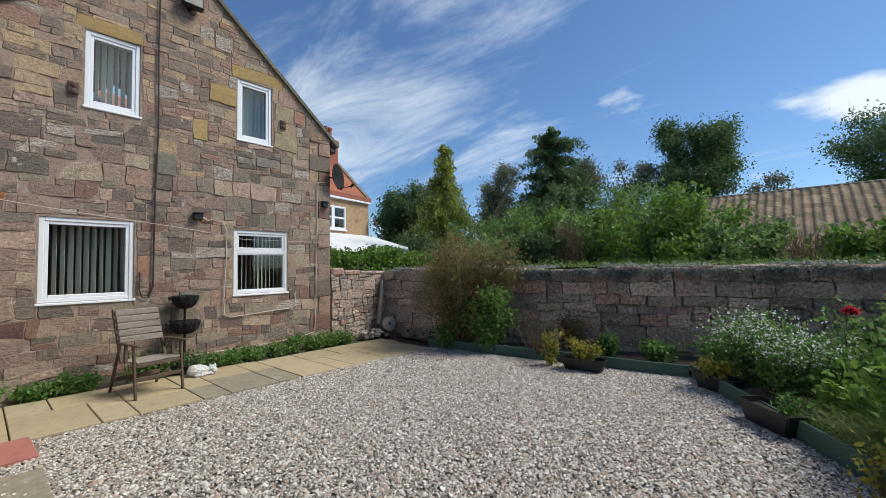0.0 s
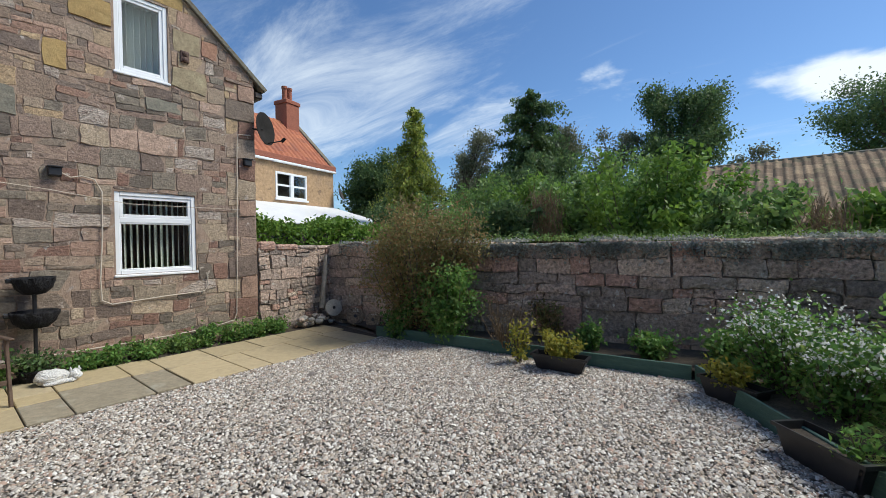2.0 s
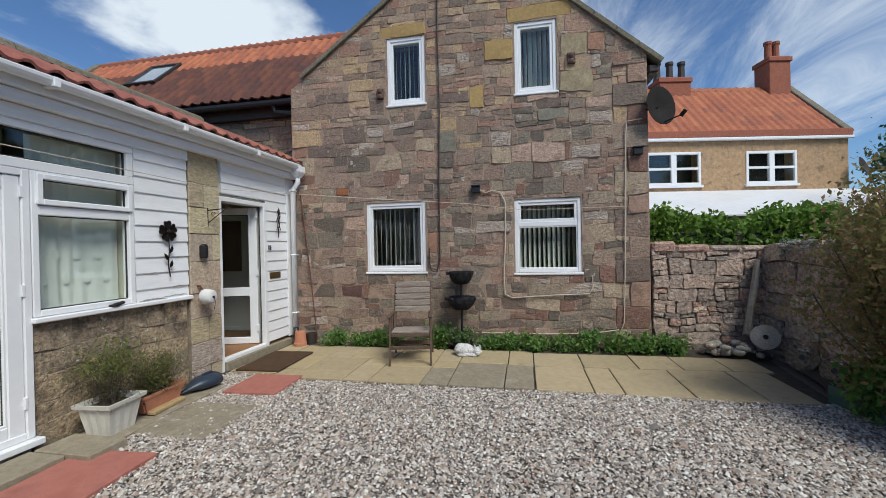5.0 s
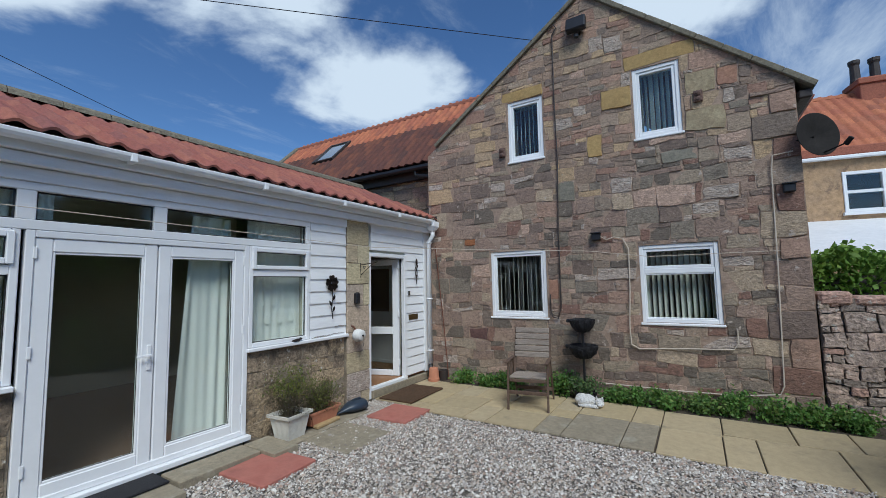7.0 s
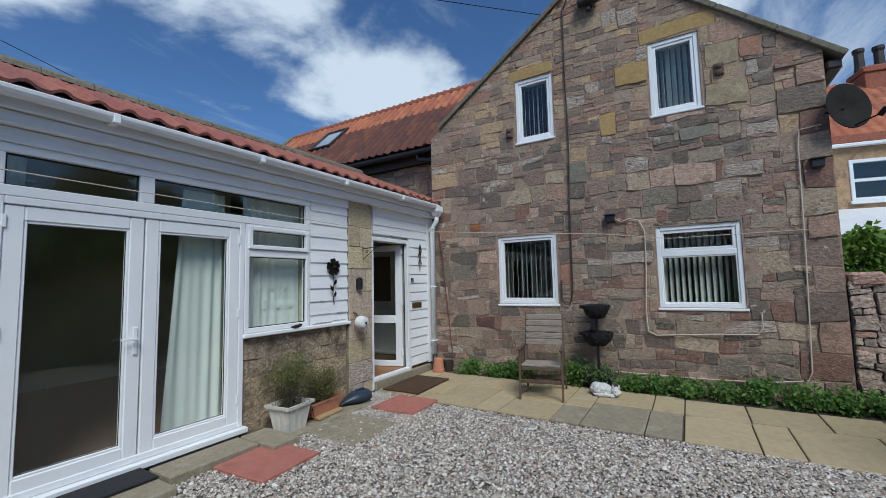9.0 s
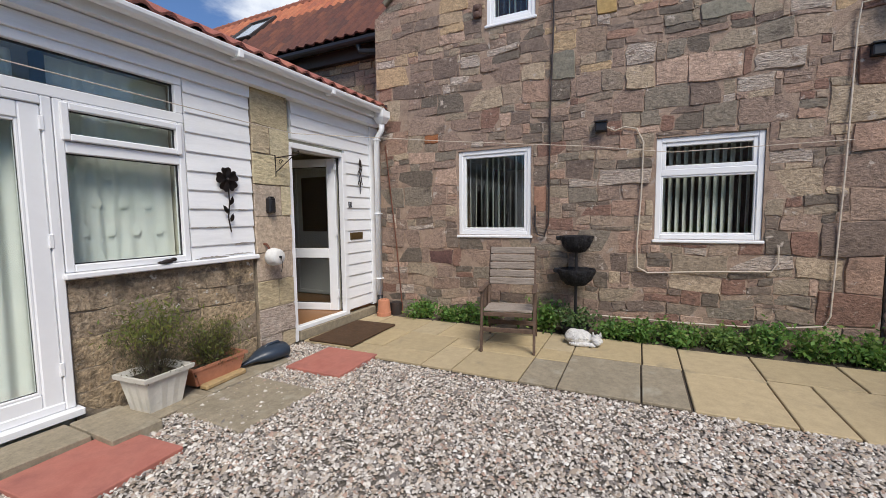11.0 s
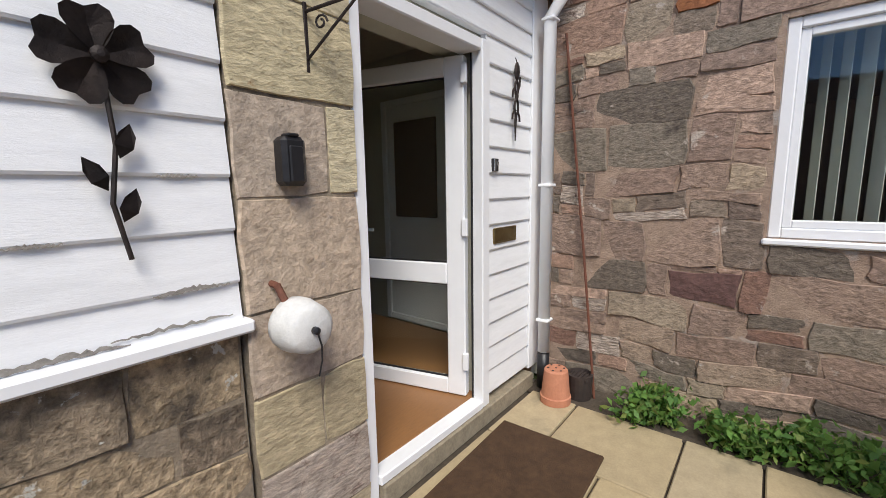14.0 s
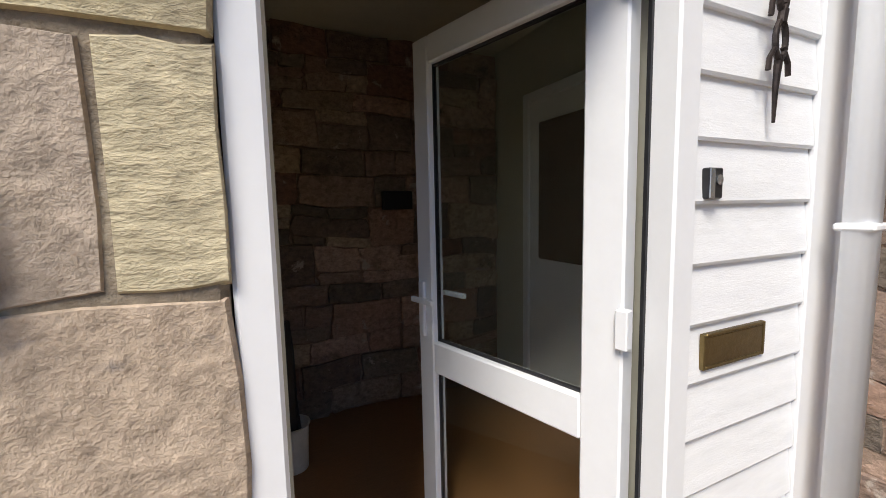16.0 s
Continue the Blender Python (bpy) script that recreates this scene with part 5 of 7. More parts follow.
for k, (x, y, h) in enumerate(((-4.0, 8.8, 2.4), (-3.8, 8.9, 2.3), (0.1, 8.4, 1.9), (1.2, 8.5, 1.95))):
    g = np.random.default_rng(60 + k)
    C = np.column_stack([g.normal(x, 0.13, 500), g.normal(y, 0.12, 500), g.uniform(0.6, h, 500)])
    quads("tall_grass", leaf_arrays(C, 0.42, g, 0.03, -2.5), L_DRY, None, "clump of tall straw-brown grass", "grass", kind="stuff")

# hedge behind the side wall
hd = empty("hedge", pose(-8.7, 6.9, 0), "clipped bright green leafy hedge", "hedge")
g = np.random.default_rng(70)
n = 26000
C = np.column_stack([g.uniform(-0.45, 0.45, n), g.uniform(-2.0, 2.3, n), g.uniform(0.6, 1.95, n)])
edge = (np.abs(C[:, 0]) > 0.28) | (C[:, 2] > 1.7) | (np.abs(C[:, 1]) > 1.9)
C = C[edge]
C[:, 2] += 0.10 * np.sin(C[:, 1] * 3.1) + 0.05 * np.sin(C[:, 1] * 7.7 + 1) + g.normal(0, 0.05, len(C))
quads("leaves", leaf_arrays(C, 0.10, g, 0.6, 0.3), L_HEDGE, hd, kind="stuff")
# near-black box gives the gaps between leaves their shade
part("core", boxes(((-0.3, -1.9, 0.0), (0.3, 2.2, 1.7)), bev=0.1), M_DARK, hd, "dark box standing in for the shaded inside")

# russet bush with green growth in front of the garden wall
shrub("russet_bush", (-4.75, 6.05, 0.05), (0.95, 0.45, 2.05), L_RED, 20000, 0.05, 40, "tall russet-brown bush against the garden wall", stems=30)
shrub("green_shrub", (-4.15, 5.98, 0.05), (0.6, 0.3, 1.0), L_LOW, 5000, 0.06, 41, "leafy green shrub below the russet bush", stems=18)
shrub("green_shrub", (-5.0, 5.85, 0.04), (0.35, 0.2, 0.45), L_LOW, 1600, 0.07, 42, "low leafy green plant at the bed corner", stems=9)
shrub("dry_stems", (-3.2, 6.02, 0.08), (0.5, 0.25, 0.7), L_DRY, 60, 0.03, 43, "bare dry arching twigs over the board", stems=22, stem_mat=L_DRY, category="plant")
shrub("yellow_plant", (-2.85, 5.75, 0.02), (0.16, 0.12, 0.55), L_YEL, 420, 0.055, 44, "yellow-leaved upright plant beside the trough", stems=8, category="plant")
shrub("green_plant", (-1.55, 6.55, 0.1), (0.28, 0.16, 0.26), L_LOW, 1200, 0.06, 45, "low bright green plant in the bed", stems=9, category="plant")
shrub("green_plant", (-2.3, 6.5, 0.1), (0.3, 0.16, 0.28), L_LOW, 900, 0.06, 46, "low bright green plant in the bed", stems=9, category="plant")
shrub("wall_weed", (-2.9, 6.72, 0.1), (0.3, 0.1, 0.55), L_RED, 900, 0.05, 47, "reddish weed growing against the stone wall", stems=10, category="plant")
shrub("daisy_bush", (-0.42, 6.05, 0.1), (0.40, 0.34, 0.74), L_LOW, 3200, 0.05, 48, "bush of small white daisies in the bed", stems=34, category="flowers", extra=(L_WHITE, 900, 0.028, 0.52))
shrub("daisy_bush", (-0.05, 5.62, 0.1), (0.46, 0.38, 0.60), L_LOW, 3400, 0.05, 49, "bush of small white daisies in the bed", stems=38, category="flowers", extra=(L_WHITE, 1000, 0.028, 0.5))
rose = shrub("rose_bush", (0.42, 5.95, 0.1), (0.3, 0.25, 1.0), L_MID, 500, 0.05, 50, "thin rose stem with a crimson bloom", stems=7, category="flowers")
g = np.random.default_rng(51)
quads("bloom", leaf_arrays(g.normal(size=(60, 3)) * np.array((0.025, 0.025, 0.02)) + np.array((-0.03, -0.08, 0.90)), 0.045, g, 0.9), L_CRIM, rose, "crimson rose petals", kind="stuff")
for x, y, rx, h, mt, sd, lb, nn in ((0.72, 4.5, 0.38, 0.66, L_HEDGE, 52, "leafy yellow-green border plant", 2600), (0.95, 5.2, 0.45, 0.85, L_MID, 53, "leafy green border plant", 2600), (0.72, 3.75, 0.26, 0.46, L_YEL, 54, "yellowing low border plant", 1200),
                                (0.95, 3.9, 0.4, 0.95, L_LOW, 55, "tall leafy border plant with pale tips", 2600), (1.45, 4.5, 0.5, 1.1, L_MID, 56, "tall leafy border plant", 2600), (0.36, 4.95, 0.26, 0.4, L_HEDGE, 57, "low green border plant", 1200),
                                (1.3, 5.9, 0.5, 1.0, L_MID, 58, "leafy green border plant", 2400), (1.05, 6.7, 0.45, 0.9, L_DARK, 59, "dark green border plant", 2000), (0.42, 5.3, 0.3, 0.5, L_LOW, 101, "bright green border plant", 1700), (0.2, 6.35, 0.4, 0.45, L_LOW, 102, "low green border plant", 1500),
                                (-0.75, 6.6, 0.35, 0.4, L_LOW, 103, "low green border plant", 1300), (0.75, 3.55, 0.3, 0.5, L_HEDGE, 104, "fresh green border plant", 1500), (0.6, 6.6, 0.4, 0.6, L_MID, 105, "leafy green border plant", 1700), (1.2, 3.4, 0.4, 0.9, L_LOW, 106, "tall green border plant", 2000)):
    shrub("border_plant", (x, y, 0.08), (rx, rx * 0.8, h), mt, nn, 0.075, sd, lb, stems=14, category="plant")
g = np.random.default_rng(75)
blades = []
for k in range(140):
    a, L = g.uniform(0, 2 * np.pi), g.uniform(0.45, 0.85)
    b = np.array((0.62 + g.normal(0, 0.08), 4.15 + g.normal(0, 0.08), 0.08))
    d = np.array((math.cos(a), math.sin(a), 0.0))
    side = np.array((-d[1], d[0], 0)) * 0.011
    prev, pw = b, side
    for s in (0.33, 0.66, 1.0):
        p = b + d * L * 0.55 * s * s + np.array((0, 0, L * (s - 0.35 * s * s)))
        w = side * (1.05 - s)
        blades += [prev - pw, prev + pw, p + w, p - w]
        prev, pw = p, w
quads("strap_grass", np.array(blades), L_LOW, None, "tuft of arching strap-leaved green plant", "plant", kind="stuff")



def grass_tuft(x, y, n, length, seed, material, label):
    """Fine arching blades from one root."""
    g = np.random.default_rng(seed)
    out = []
    for k in range(n):
        a, L = g.uniform(0, 2 * np.pi), length * g.uniform(0.5, 1.1)
        b = np.array((x + g.normal(0, 0.07), y + g.normal(0, 0.07), 0.06))
        d = np.array((math.cos(a), math.sin(a), 0.0))
        side = np.array((-d[1], d[0], 0)) * 0.006
        prev, pw = b, side
        for q in (0.35, 0.7, 1.0):
            p = b + d * L * 0.75 * q * q + np.array((0, 0, L * (q - 0.55 * q * q)))
            w = side * (1.05 - q)
            out += [prev - pw, prev + pw, p + w, p - w]
            prev, pw = p, w
    quads("grass_tuft", np.array(out), material, None, label, "grass", "grass over the bed edge", kind="stuff")


L_FRESH = leaf_mat("fresh_grass", [(0.26, 0.34, 0.09), (0.19, 0.28, 0.07), (0.33, 0.38, 0.13), (0.15, 0.22, 0.06)])
for k, (x, y, n, L) in enumerate(((0.14, 4.75, 160, 0.42), (0.32, 4.42, 260, 0.5), (0.50, 4.10, 300, 0.5), (0.66, 3.80, 260, 0.5), (0.80, 3.55, 260, 0.5), (0.40, 4.70, 260, 0.6), (0.72, 4.15, 280, 0.7), (0.22, 5.15, 180, 0.45))):
    grass_tuft(x, y, n, L, 120 + k, L_FRESH, "tuft of fresh light green grass spilling over the board")
for k, (x, y) in enumerate(((0.34, 3.60), (0.60, 3.35))):
    shrub("yellow_sapling", (x, y, 0.03), (0.16, 0.15, 0.42), L_YEL, 150, 0.055, 130 + k, "thin yellowing sapling at the edge of the gravel", stems=9, category="plant", stem_mat=L_DRY)

# low plants along the foot of the house, one clump after another
rng = random.Random(80)
for y, w, h, mt in ((0.05, 0.22, 0.20, L_LOW), (0.55, 0.26, 0.16, L_LOW), (0.95, 0.25, 0.2, L_LOW), (1.75, 0.24, 0.30, L_LOW), (2.45, 0.2, 0.16, L_LOW), (2.75, 0.24, 0.20, L_LOW), (3.1, 0.24, 0.19, L_LOW), (3.45, 0.24, 0.17, L_MID), (3.8, 0.26, 0.24, L_LOW), (4.2, 0.27, 0.26, L_LOW), (4.6, 0.24, 0.24, L_LOW), (4.9, 0.2, 0.18, L_LOW)):
    shrub("ground_cover", (-6.86, y, 0.015), (0.16, w, h), mt, 900, 0.05, int(y * 100) + 7, "low leafy green ground cover along the house wall", stems=13, category="plant", droop=0.0)
g = np.random.default_rng(83)
bl = []
for k in range(16):
    a, L = g.uniform(0.2, 2.9), g.uniform(0.28, 0.48)
    b = np.array((-6.82, 1.42, 0.02))
    d = np.array((0.35 * math.sin(a), math.cos(a), 0))
    side = np.array((0.0, 0.0, 0.0)) + np.array((-d[1], d[0], 0)) * 0.022
    prev, pw = b, side
    for s in (0.5, 1.0):
        p = b + d * L * 0.6 * s + np.array((0, 0, L * (s - 0.25 * s * s)))
        w = side * (1.05 - s)
        bl += [prev - pw, prev + pw, p + w, p - w]
        prev, pw = p, w
quads("spiky_plant", np.array(bl), L_LOW, None, "small spiky sword-leaved plant by the wall", "plant", kind="stuff")

# lichen and grass on the wall tops
g = np.random.default_rng(85)
u = g.uniform(0.3, 9.5, 11000)
u = u[np.sin(u * 2.7) + np.sin(u * 5.3 + 1) + g.normal(0, 0.6, len(u)) > 0.2]
C = np.column_stack([u, g.uniform(-0.08, 0.25, len(u)), 1.46 + np.abs(g.normal(0, 0.025, len(u)))])
dn = g.random(len(u)) < 0.35
C[dn, 1], C[dn, 2] = -0.07, 1.44 - np.abs(g.normal(0, 0.09, dn.sum()))
for k in range(46):
    uc, m_ = g.uniform(1.2, 9.6), int(g.integers(60, 260))
    C = np.concatenate([C, np.column_stack([g.normal(uc, 0.09, m_), -0.055 - np.abs(g.normal(0, 0.02, m_)), 1.43 - np.abs(g.normal(0, 0.10, m_))])])
q = quads("wall_lichen", leaf_arrays(C, 0.035, g, 0.8), L_LICH, None, "pale grey lichen and stonecrop along the wall top", "lichen", kind="stuff")
q.matrix_world = BACKW
C = np.column_stack([g.uniform(3.0, 10, 3500), g.uniform(0.1, 0.5, 3500), 1.47 + np.abs(g.normal(0, 0.05, 3500))])
q = quads("wall_moss", leaf_arrays(C, 0.05, g, 0.3, -0.8), L_MID, None, "moss and weeds on top of the garden wall", "moss", kind="stuff")
q.matrix_world = BACKW

# ---- far house ----
fh = empty("far_house", FAR, "tan stone house with an orange pantiled roof and brick chimneys", "house")
FW = [(-4.85, 3.44, -2.98, 4.58), (-1.42, 3.44, 0.33, 4.57)]
wall_body("wall", -9.0, 2.12, -0.2, 5.0, 0.5, FW, [], M_FARW, fh, "tan rubble stone wall")
wall_body("wall", 0.0, 5.2, -0.2, 7.9, 0.4, [], [(-1.08, 1, 5.05), (1.08, 1, 5.05 + 1.08 * 5.2)], M_FARW, fh).matrix_local = pose(2.12, 0.5, 0, 0, 0, 90)
for (a, b, c, d) in FW:
    w = part("window", bar_frame(a, c, b, d, 0.09, -0.03, 0.06, 0.01), M_WHITE, fh, "white double sash window")
    mid = (a + c) / 2
    part("mullion", boxes(((mid - 0.09, -0.04, b + 0.09), (mid + 0.09, 0.06, d - 0.09))), M_WHITE, w)
    for x0, x1 in ((a + 0.09, mid - 0.09), (mid + 0.09, c - 0.09)):
        part("glazing_bar", boxes(((x0, -0.02, (b + d) / 2 - 0.04), (x1, 0.05, (b + d) / 2 + 0.04))), M_WHITE, w)
        part("pane", boxes(((x0, 0.02, b + 0.09), (x1, 0.03, d - 0.09))), M_GLASS, w)
    part("sill", boxes(((a - 0.05, -0.08, b - 0.08), (c + 0.05, 0.02, b - 0.002))), M_WHITE, w)
    # no room is built: a dark sheet behind the panes gives its shade
    part("room", boxes(((a - 0.3, 0.6, b - 0.4), (c + 0.3, 0.65, d + 0.3))), M_DARK, fh, "dark panel standing in for the unlit room")
part("gutter", boxes(((-9.0, -0.16, 4.93), (2.2, -0.04, 5.03)), bev=0.02), M_WHITE, fh, "pale gutter")
part("eaves_course", boxes(((-9.0, -0.12, 5.035), (2.2, 0.25, 5.28)), bev=0.02), M_BRICK, fh, "flat tile course at the eaves")
fp = math.degrees(math.atan2(2.35, 2.35))
part("roof", boxes(((-9.0, 0, -0.1), (2.1, 3.3, -0.004))), M_BRICK, fh, "orange pantiled roof").matrix_local = pose(0, 0.12, 5.2, fp)
tile_roof(pose(-9.0, 0.10, 5.22, fp), 37, 10, M_TILE_OR, fh, 0, cover=0.30, gauge=0.335)
part("roof_back", boxes(((-9.0, 0, -0.1), (2.1, 3.3, -0.004))), M_BRICK, fh).matrix_local = pose(0, 2.46, 7.55, -fp)
part("ridge", tube(bmesh.new(), [(-9.0, 2.46, 7.55), (2.1, 2.46, 7.5)], 0.14, 8), M_TILE_OR, fh)
part("verge", boxes(((2.02, -0.1, -0.1), (2.3, 3.45, 0.14)), bev=0.02), M_COPE, fh, "stone verge").matrix_local = pose(0, 0.10, 5.2, fp)
for x, z1, w, pots in ((1.55, 8.75, 0.42, ((-0.13, 0.0), (0.13, 0.0))), (-2.6, 8.0, 0.62, ((-0.42, 0), (0.0, 0), (0.40, 0)))):
    c = part("chimney", boxes(((x - w, 2.05, 6.9), (x + w, 2.85, z1)), ((x - w - 0.05, 2.0, z1 - 0.22), (x + w + 0.05, 2.9, z1 - 0.04)), bev=0.02), M_BRICK, fh, "red brick chimney stack")
    for px, py in pots:
        part("chimney_pot", lathe(bmesh.new(), [(0.15, 0), (0.13, 0.1), (0.12, 0.55), (0.15, 0.62), (0.15, 0.72), (0.09, 0.72)], 12, (x + px * 1.2, 2.45, z1)), M_BRICK if w < 0.5 else M_DARK, c)
sd_ = part("satellite_dish", lathe(bmesh.new(), [(0.02, 0.0), (0.2, 0.03), (0.36, 0.1), (0.34, 0.11), (0.02, 0.02)], 20), M_DARK, fh, "grey satellite dish")
sd_.matrix_local = pose(2.35, -0.2, 3.9, 70, 0, 30)
part("lean_to_roof", boxes(((-9.0, -4.0, -0.06), (2.2, 0.0, 0.0)), bev=0.01), M_RENDER, fh, "pale low lean-to roof").matrix_local = pose(0, 0, 3.24, 15.5)
part("lean_to_wall", boxes(((-9.0, -3.7, -0.2), (2.0, -3.5, 2.1))), M_FARW, fh)

# ---- tiled outbuilding behind the garden wall ----
ob_ = empty("outbuilding", pose(-2.67, 16.0, 0, 0, 0, 0), "long low outbuilding with a mossy weathered pantiled roof", "building")
op = math.degrees(math.atan2(2.2, 3.7))
part("wall", boxes(((0.0, 0.0, -0.2), (16.3, 7.4, 1.9))), M_GSTONE, ob_)
part("roof", boxes(((-0.1, 0, -0.08), (16.5, 4.35, -0.004))), M_DARK, ob_).matrix_local = pose(0, -0.15, 1.80, op)
tile_roof(pose(-0.1, -0.17, 1.82, op), 67, 13, M_TILE_OLD, ob_, 300, cover=0.245, gauge=0.33, tilt=7.0)
part("ridge", tube(bmesh.new(), [(-0.15, 3.6, 4.06), (16.5, 3.6, 4.06)], 0.11, 8), M_COPE, ob_, "grey ridge tiles")
part("roof_back", boxes(((-0.1, 0, -0.08), (16.5, 4.35, -0.004))), M_TILE_OLD, ob_).matrix_local = pose(0, 3.6, 4.02, -op)


# ---- things in the yard ----
def folding_chair(m):
    c = empty("folding_chair", m, "weathered teak folding armchair standing on the paving", "chair")
    # local: x along the seat's width, y towards the back, z up
    W = 0.52
    for x in (0.0, W):
        part("front_leg", boxes(((x - 0.013, -0.019, 0.0), (x + 0.013, 0.019, 0.62)), bev=0.004), M_WOOD_D, c).matrix_local = pose(0, 0.06, 0, -7)
        part("back_leg", boxes(((x - 0.012, -0.017, 0.0), (x + 0.012, 0.017, 0.66)), bev=0.004), M_WOOD_D, c).matrix_local = pose(0, 0.72, 0, 23)
        part("back_post", boxes(((x * 0.93 + 0.02 - 0.016, -0.018, 0.0), (x * 0.93 + 0.02 + 0.016, 0.018, 0.68)), bev=0.004), M_WOOD_D, c).matrix_local = pose(0, 0.47, 0.38, -21)
        part("armrest", boxes(((x - 0.024, 0.0, 0.612), (x + 0.024, 0.50, 0.634)), bev=0.008), M_WOOD_D, c)
        part("arm_post", boxes(((x - 0.016, 0.30, 0.40), (x + 0.016, 0.34, 0.612)), bev=0.004), M_WOOD_D, c)
    for k in range(6):
        y = 0.09 + k * 0.075
        part("seat_slat", boxes(((0.02, y, 0.405 - k * 0.004), (W - 0.02, y + 0.065, 0.428 - k * 0.004)), bev=0.005), M_WOOD, c)
    for k in range(5):
        z0 = 0.615 + k * 0.082
        y = 0.545 + (z0 - 0.60) * 0.385
        part("back_slat", boxes(((0.02, y - 0.03, z0), (W - 0.02, y - 0.008, z0 + 0.072)), bev=0.005), M_WOOD, c)
    part("seat_rail", boxes(((0.02, 0.08, 0.36), (W - 0.02, 0.10, 0.40)), bev=0.004), M_WOOD_D, c)
    part("stretcher", boxes(((0.0, 0.08, 0.20), (W, 0.10, 0.245)), bev=0.004), M_WOOD_D, c)
    part("stretcher", boxes(((0.0, 0.62, 0.14), (W, 0.645, 0.19)), bev=0.004), M_WOOD_D, c)
    return c


folding_chair(pose(-5.80, 1.31, 0.016, 0, 0, 101))

M_BOWL = surf("cast_black_resin", [(0.012, 0.012, 0.015), (0.022, 0.022, 0.026)], 12, 38, 0.5, 1.0, 0.4, depth=0.03, sheen=0.25)

# tiered black planter fountain
tp = empty("tiered_planter", pose(-6.82, 2.08, 0.012), "black cast tiered bowl planter on a thin pole", "planter")
part("pole", tube(bmesh.new(), [(0, 0, 0.0), (0, 0, 1.0)], 0.018, 10), M_BLACK, tp)
rngp = random.Random(5)
for z0, r in ((0.60, 0.195), (0.97, 0.17)):
    bm = lathe(bmesh.new(), [(0.02, -0.03), (r * 0.55, -0.015), (r * 0.86, 0.05), (r, 0.12), (r * 1.04, 0.15), (r * 1.03, 0.165), (r * 0.95, 0.165), (r * 0.9, 0.145), (0.02, 0.13)], 60, (0, 0, z0))
    for v in bm.verts:
        d = math.hypot(v.co.x, v.co.y)
        if d > 0.1:
            a = math.atan2(v.co.y, v.co.x)
            s = 1 + 0.05 * math.sin(a * 11 + v.co.z * 30) + 0.02 * rngp.uniform(-1, 1)
            v.co.x *= s
            v.co.y *= s
    part("bowl", bm, M_BOWL, tp, "fluted black bowl", smooth=True)
    part("spout", boxes(((0.0, -r - 0.05, z0 + 0.115), (0.05, -r + 0.02, z0 + 0.165)), bev=0.012), M_BLACK, tp)

part("base_pot", lathe(bmesh.new(), [(0.13, 0.0), (0.16, 0.10), (0.17, 0.11), (0.17, 0.13), (0.14, 0.13), (0.13, 0.10)], 24), M_BOWL, tp, "squat black pot")
shrub("ivy", (-6.80, 2.08, 0.11), (0.22, 0.26, 0.20), L_DARK, 700, 0.045, 108, "dark trailing ivy in the pot under the planter", stems=16, category="plant", droop=0.6)

# white stone cat curled up, one plain mesh
M_CAT = surf("weathered_white_stone", [(0.78, 0.77, 0.74), (0.84, 0.83, 0.81)], 8, 45, 0.9, 1.0, 0.2, spots=(0.30, 0.28, 0.25), spot_scale=34, spot_at=(0.61, 0.68), depth=0.03)
bm = bmesh.new()


def lump(c, s, n=3, turn=None):
    r = bmesh.ops.create_icosphere(bm, subdivisions=n, radius=1.0, matrix=pose(*c) @ (turn or Matrix()) @ Matrix.Diagonal((*s, 1)))
    for v in r["verts"]:
        v.co += Vector((noise.noise(v.co * 22), noise.noise(v.co * 22 + Vector((5, 0, 0))), noise.noise(v.co * 22 + Vector((0, 7, 0))))) * 0.014


lump((0, -0.05, 0.085), (0.125, 0.165, 0.095))
lump((-0.01, -0.10, 0.10), (0.11, 0.10, 0.088))
lump((0.05, 0.155, 0.085), (0.062, 0.068, 0.060))
lump((0.105, 0.165, 0.060), (0.034, 0.040, 0.030), 2)
lump((0.10, -0.02, 0.035), (0.045, 0.14, 0.034), 2)
lump((0.09, 0.10, 0.028), (0.055, 0.05, 0.026), 2)
for dy in (0.115, 0.195):
    bmesh.ops.create_cone(bm, segments=6, radius1=0.024, radius2=0.004, depth=0.055, cap_ends=True, matrix=pose(0.04, dy, 0.150, 0, -8, 20))
cat = part("cat_ornament", bm, M_CAT, None, "white painted stone ornament of a sleeping cat", smooth=True, category="ornament")
cat.matrix_world = pose(-6.50, 2.20, 0.012, 0, 0, 4) @ Matrix.Scale(0.88, 4)


def trough(m, L, w, h, label, material, group="troughs by the bed", name="planter_trough"):
    t = empty(name, m, label, "planter", group)
    bm = bmesh.new()
    k = 0.82
    outer = [[(sx * L / 2 * f, sy * w / 2 * f, zz) for sx, sy in ((-1, -1), (1, -1), (1, 1), (-1, 1))] for f, zz in ((k, 0.0), (1.0, h - 0.025), (1.06, h - 0.025), (1.06, h), (0.97, h), (0.93, h - 0.05))]
    vs = [[bm.verts.new(p) for p in ring] for ring in outer]
    for a, b in zip(vs, vs[1:]):
        for i in range(4):
            bm.faces.new((a[i], a[(i + 1) % 4], b[(i + 1) % 4], b[i]))
    bm.faces.new(vs[0][::-1])
    bmesh.ops.bevel(bm, geom=[e for e in bm.edges if abs(e.verts[0].co.z - e.verts[1].co.z) > h * 0.5], offset=0.015, segments=2, affect='EDGES')
    part("box", bm, material, t)
    part("soil", boxes(((-L * 0.46, -w * 0.46, h - 0.07), (L * 0.46, w * 0.46, h - 0.05))), M_EARTH, t, "dark soil")
    return t


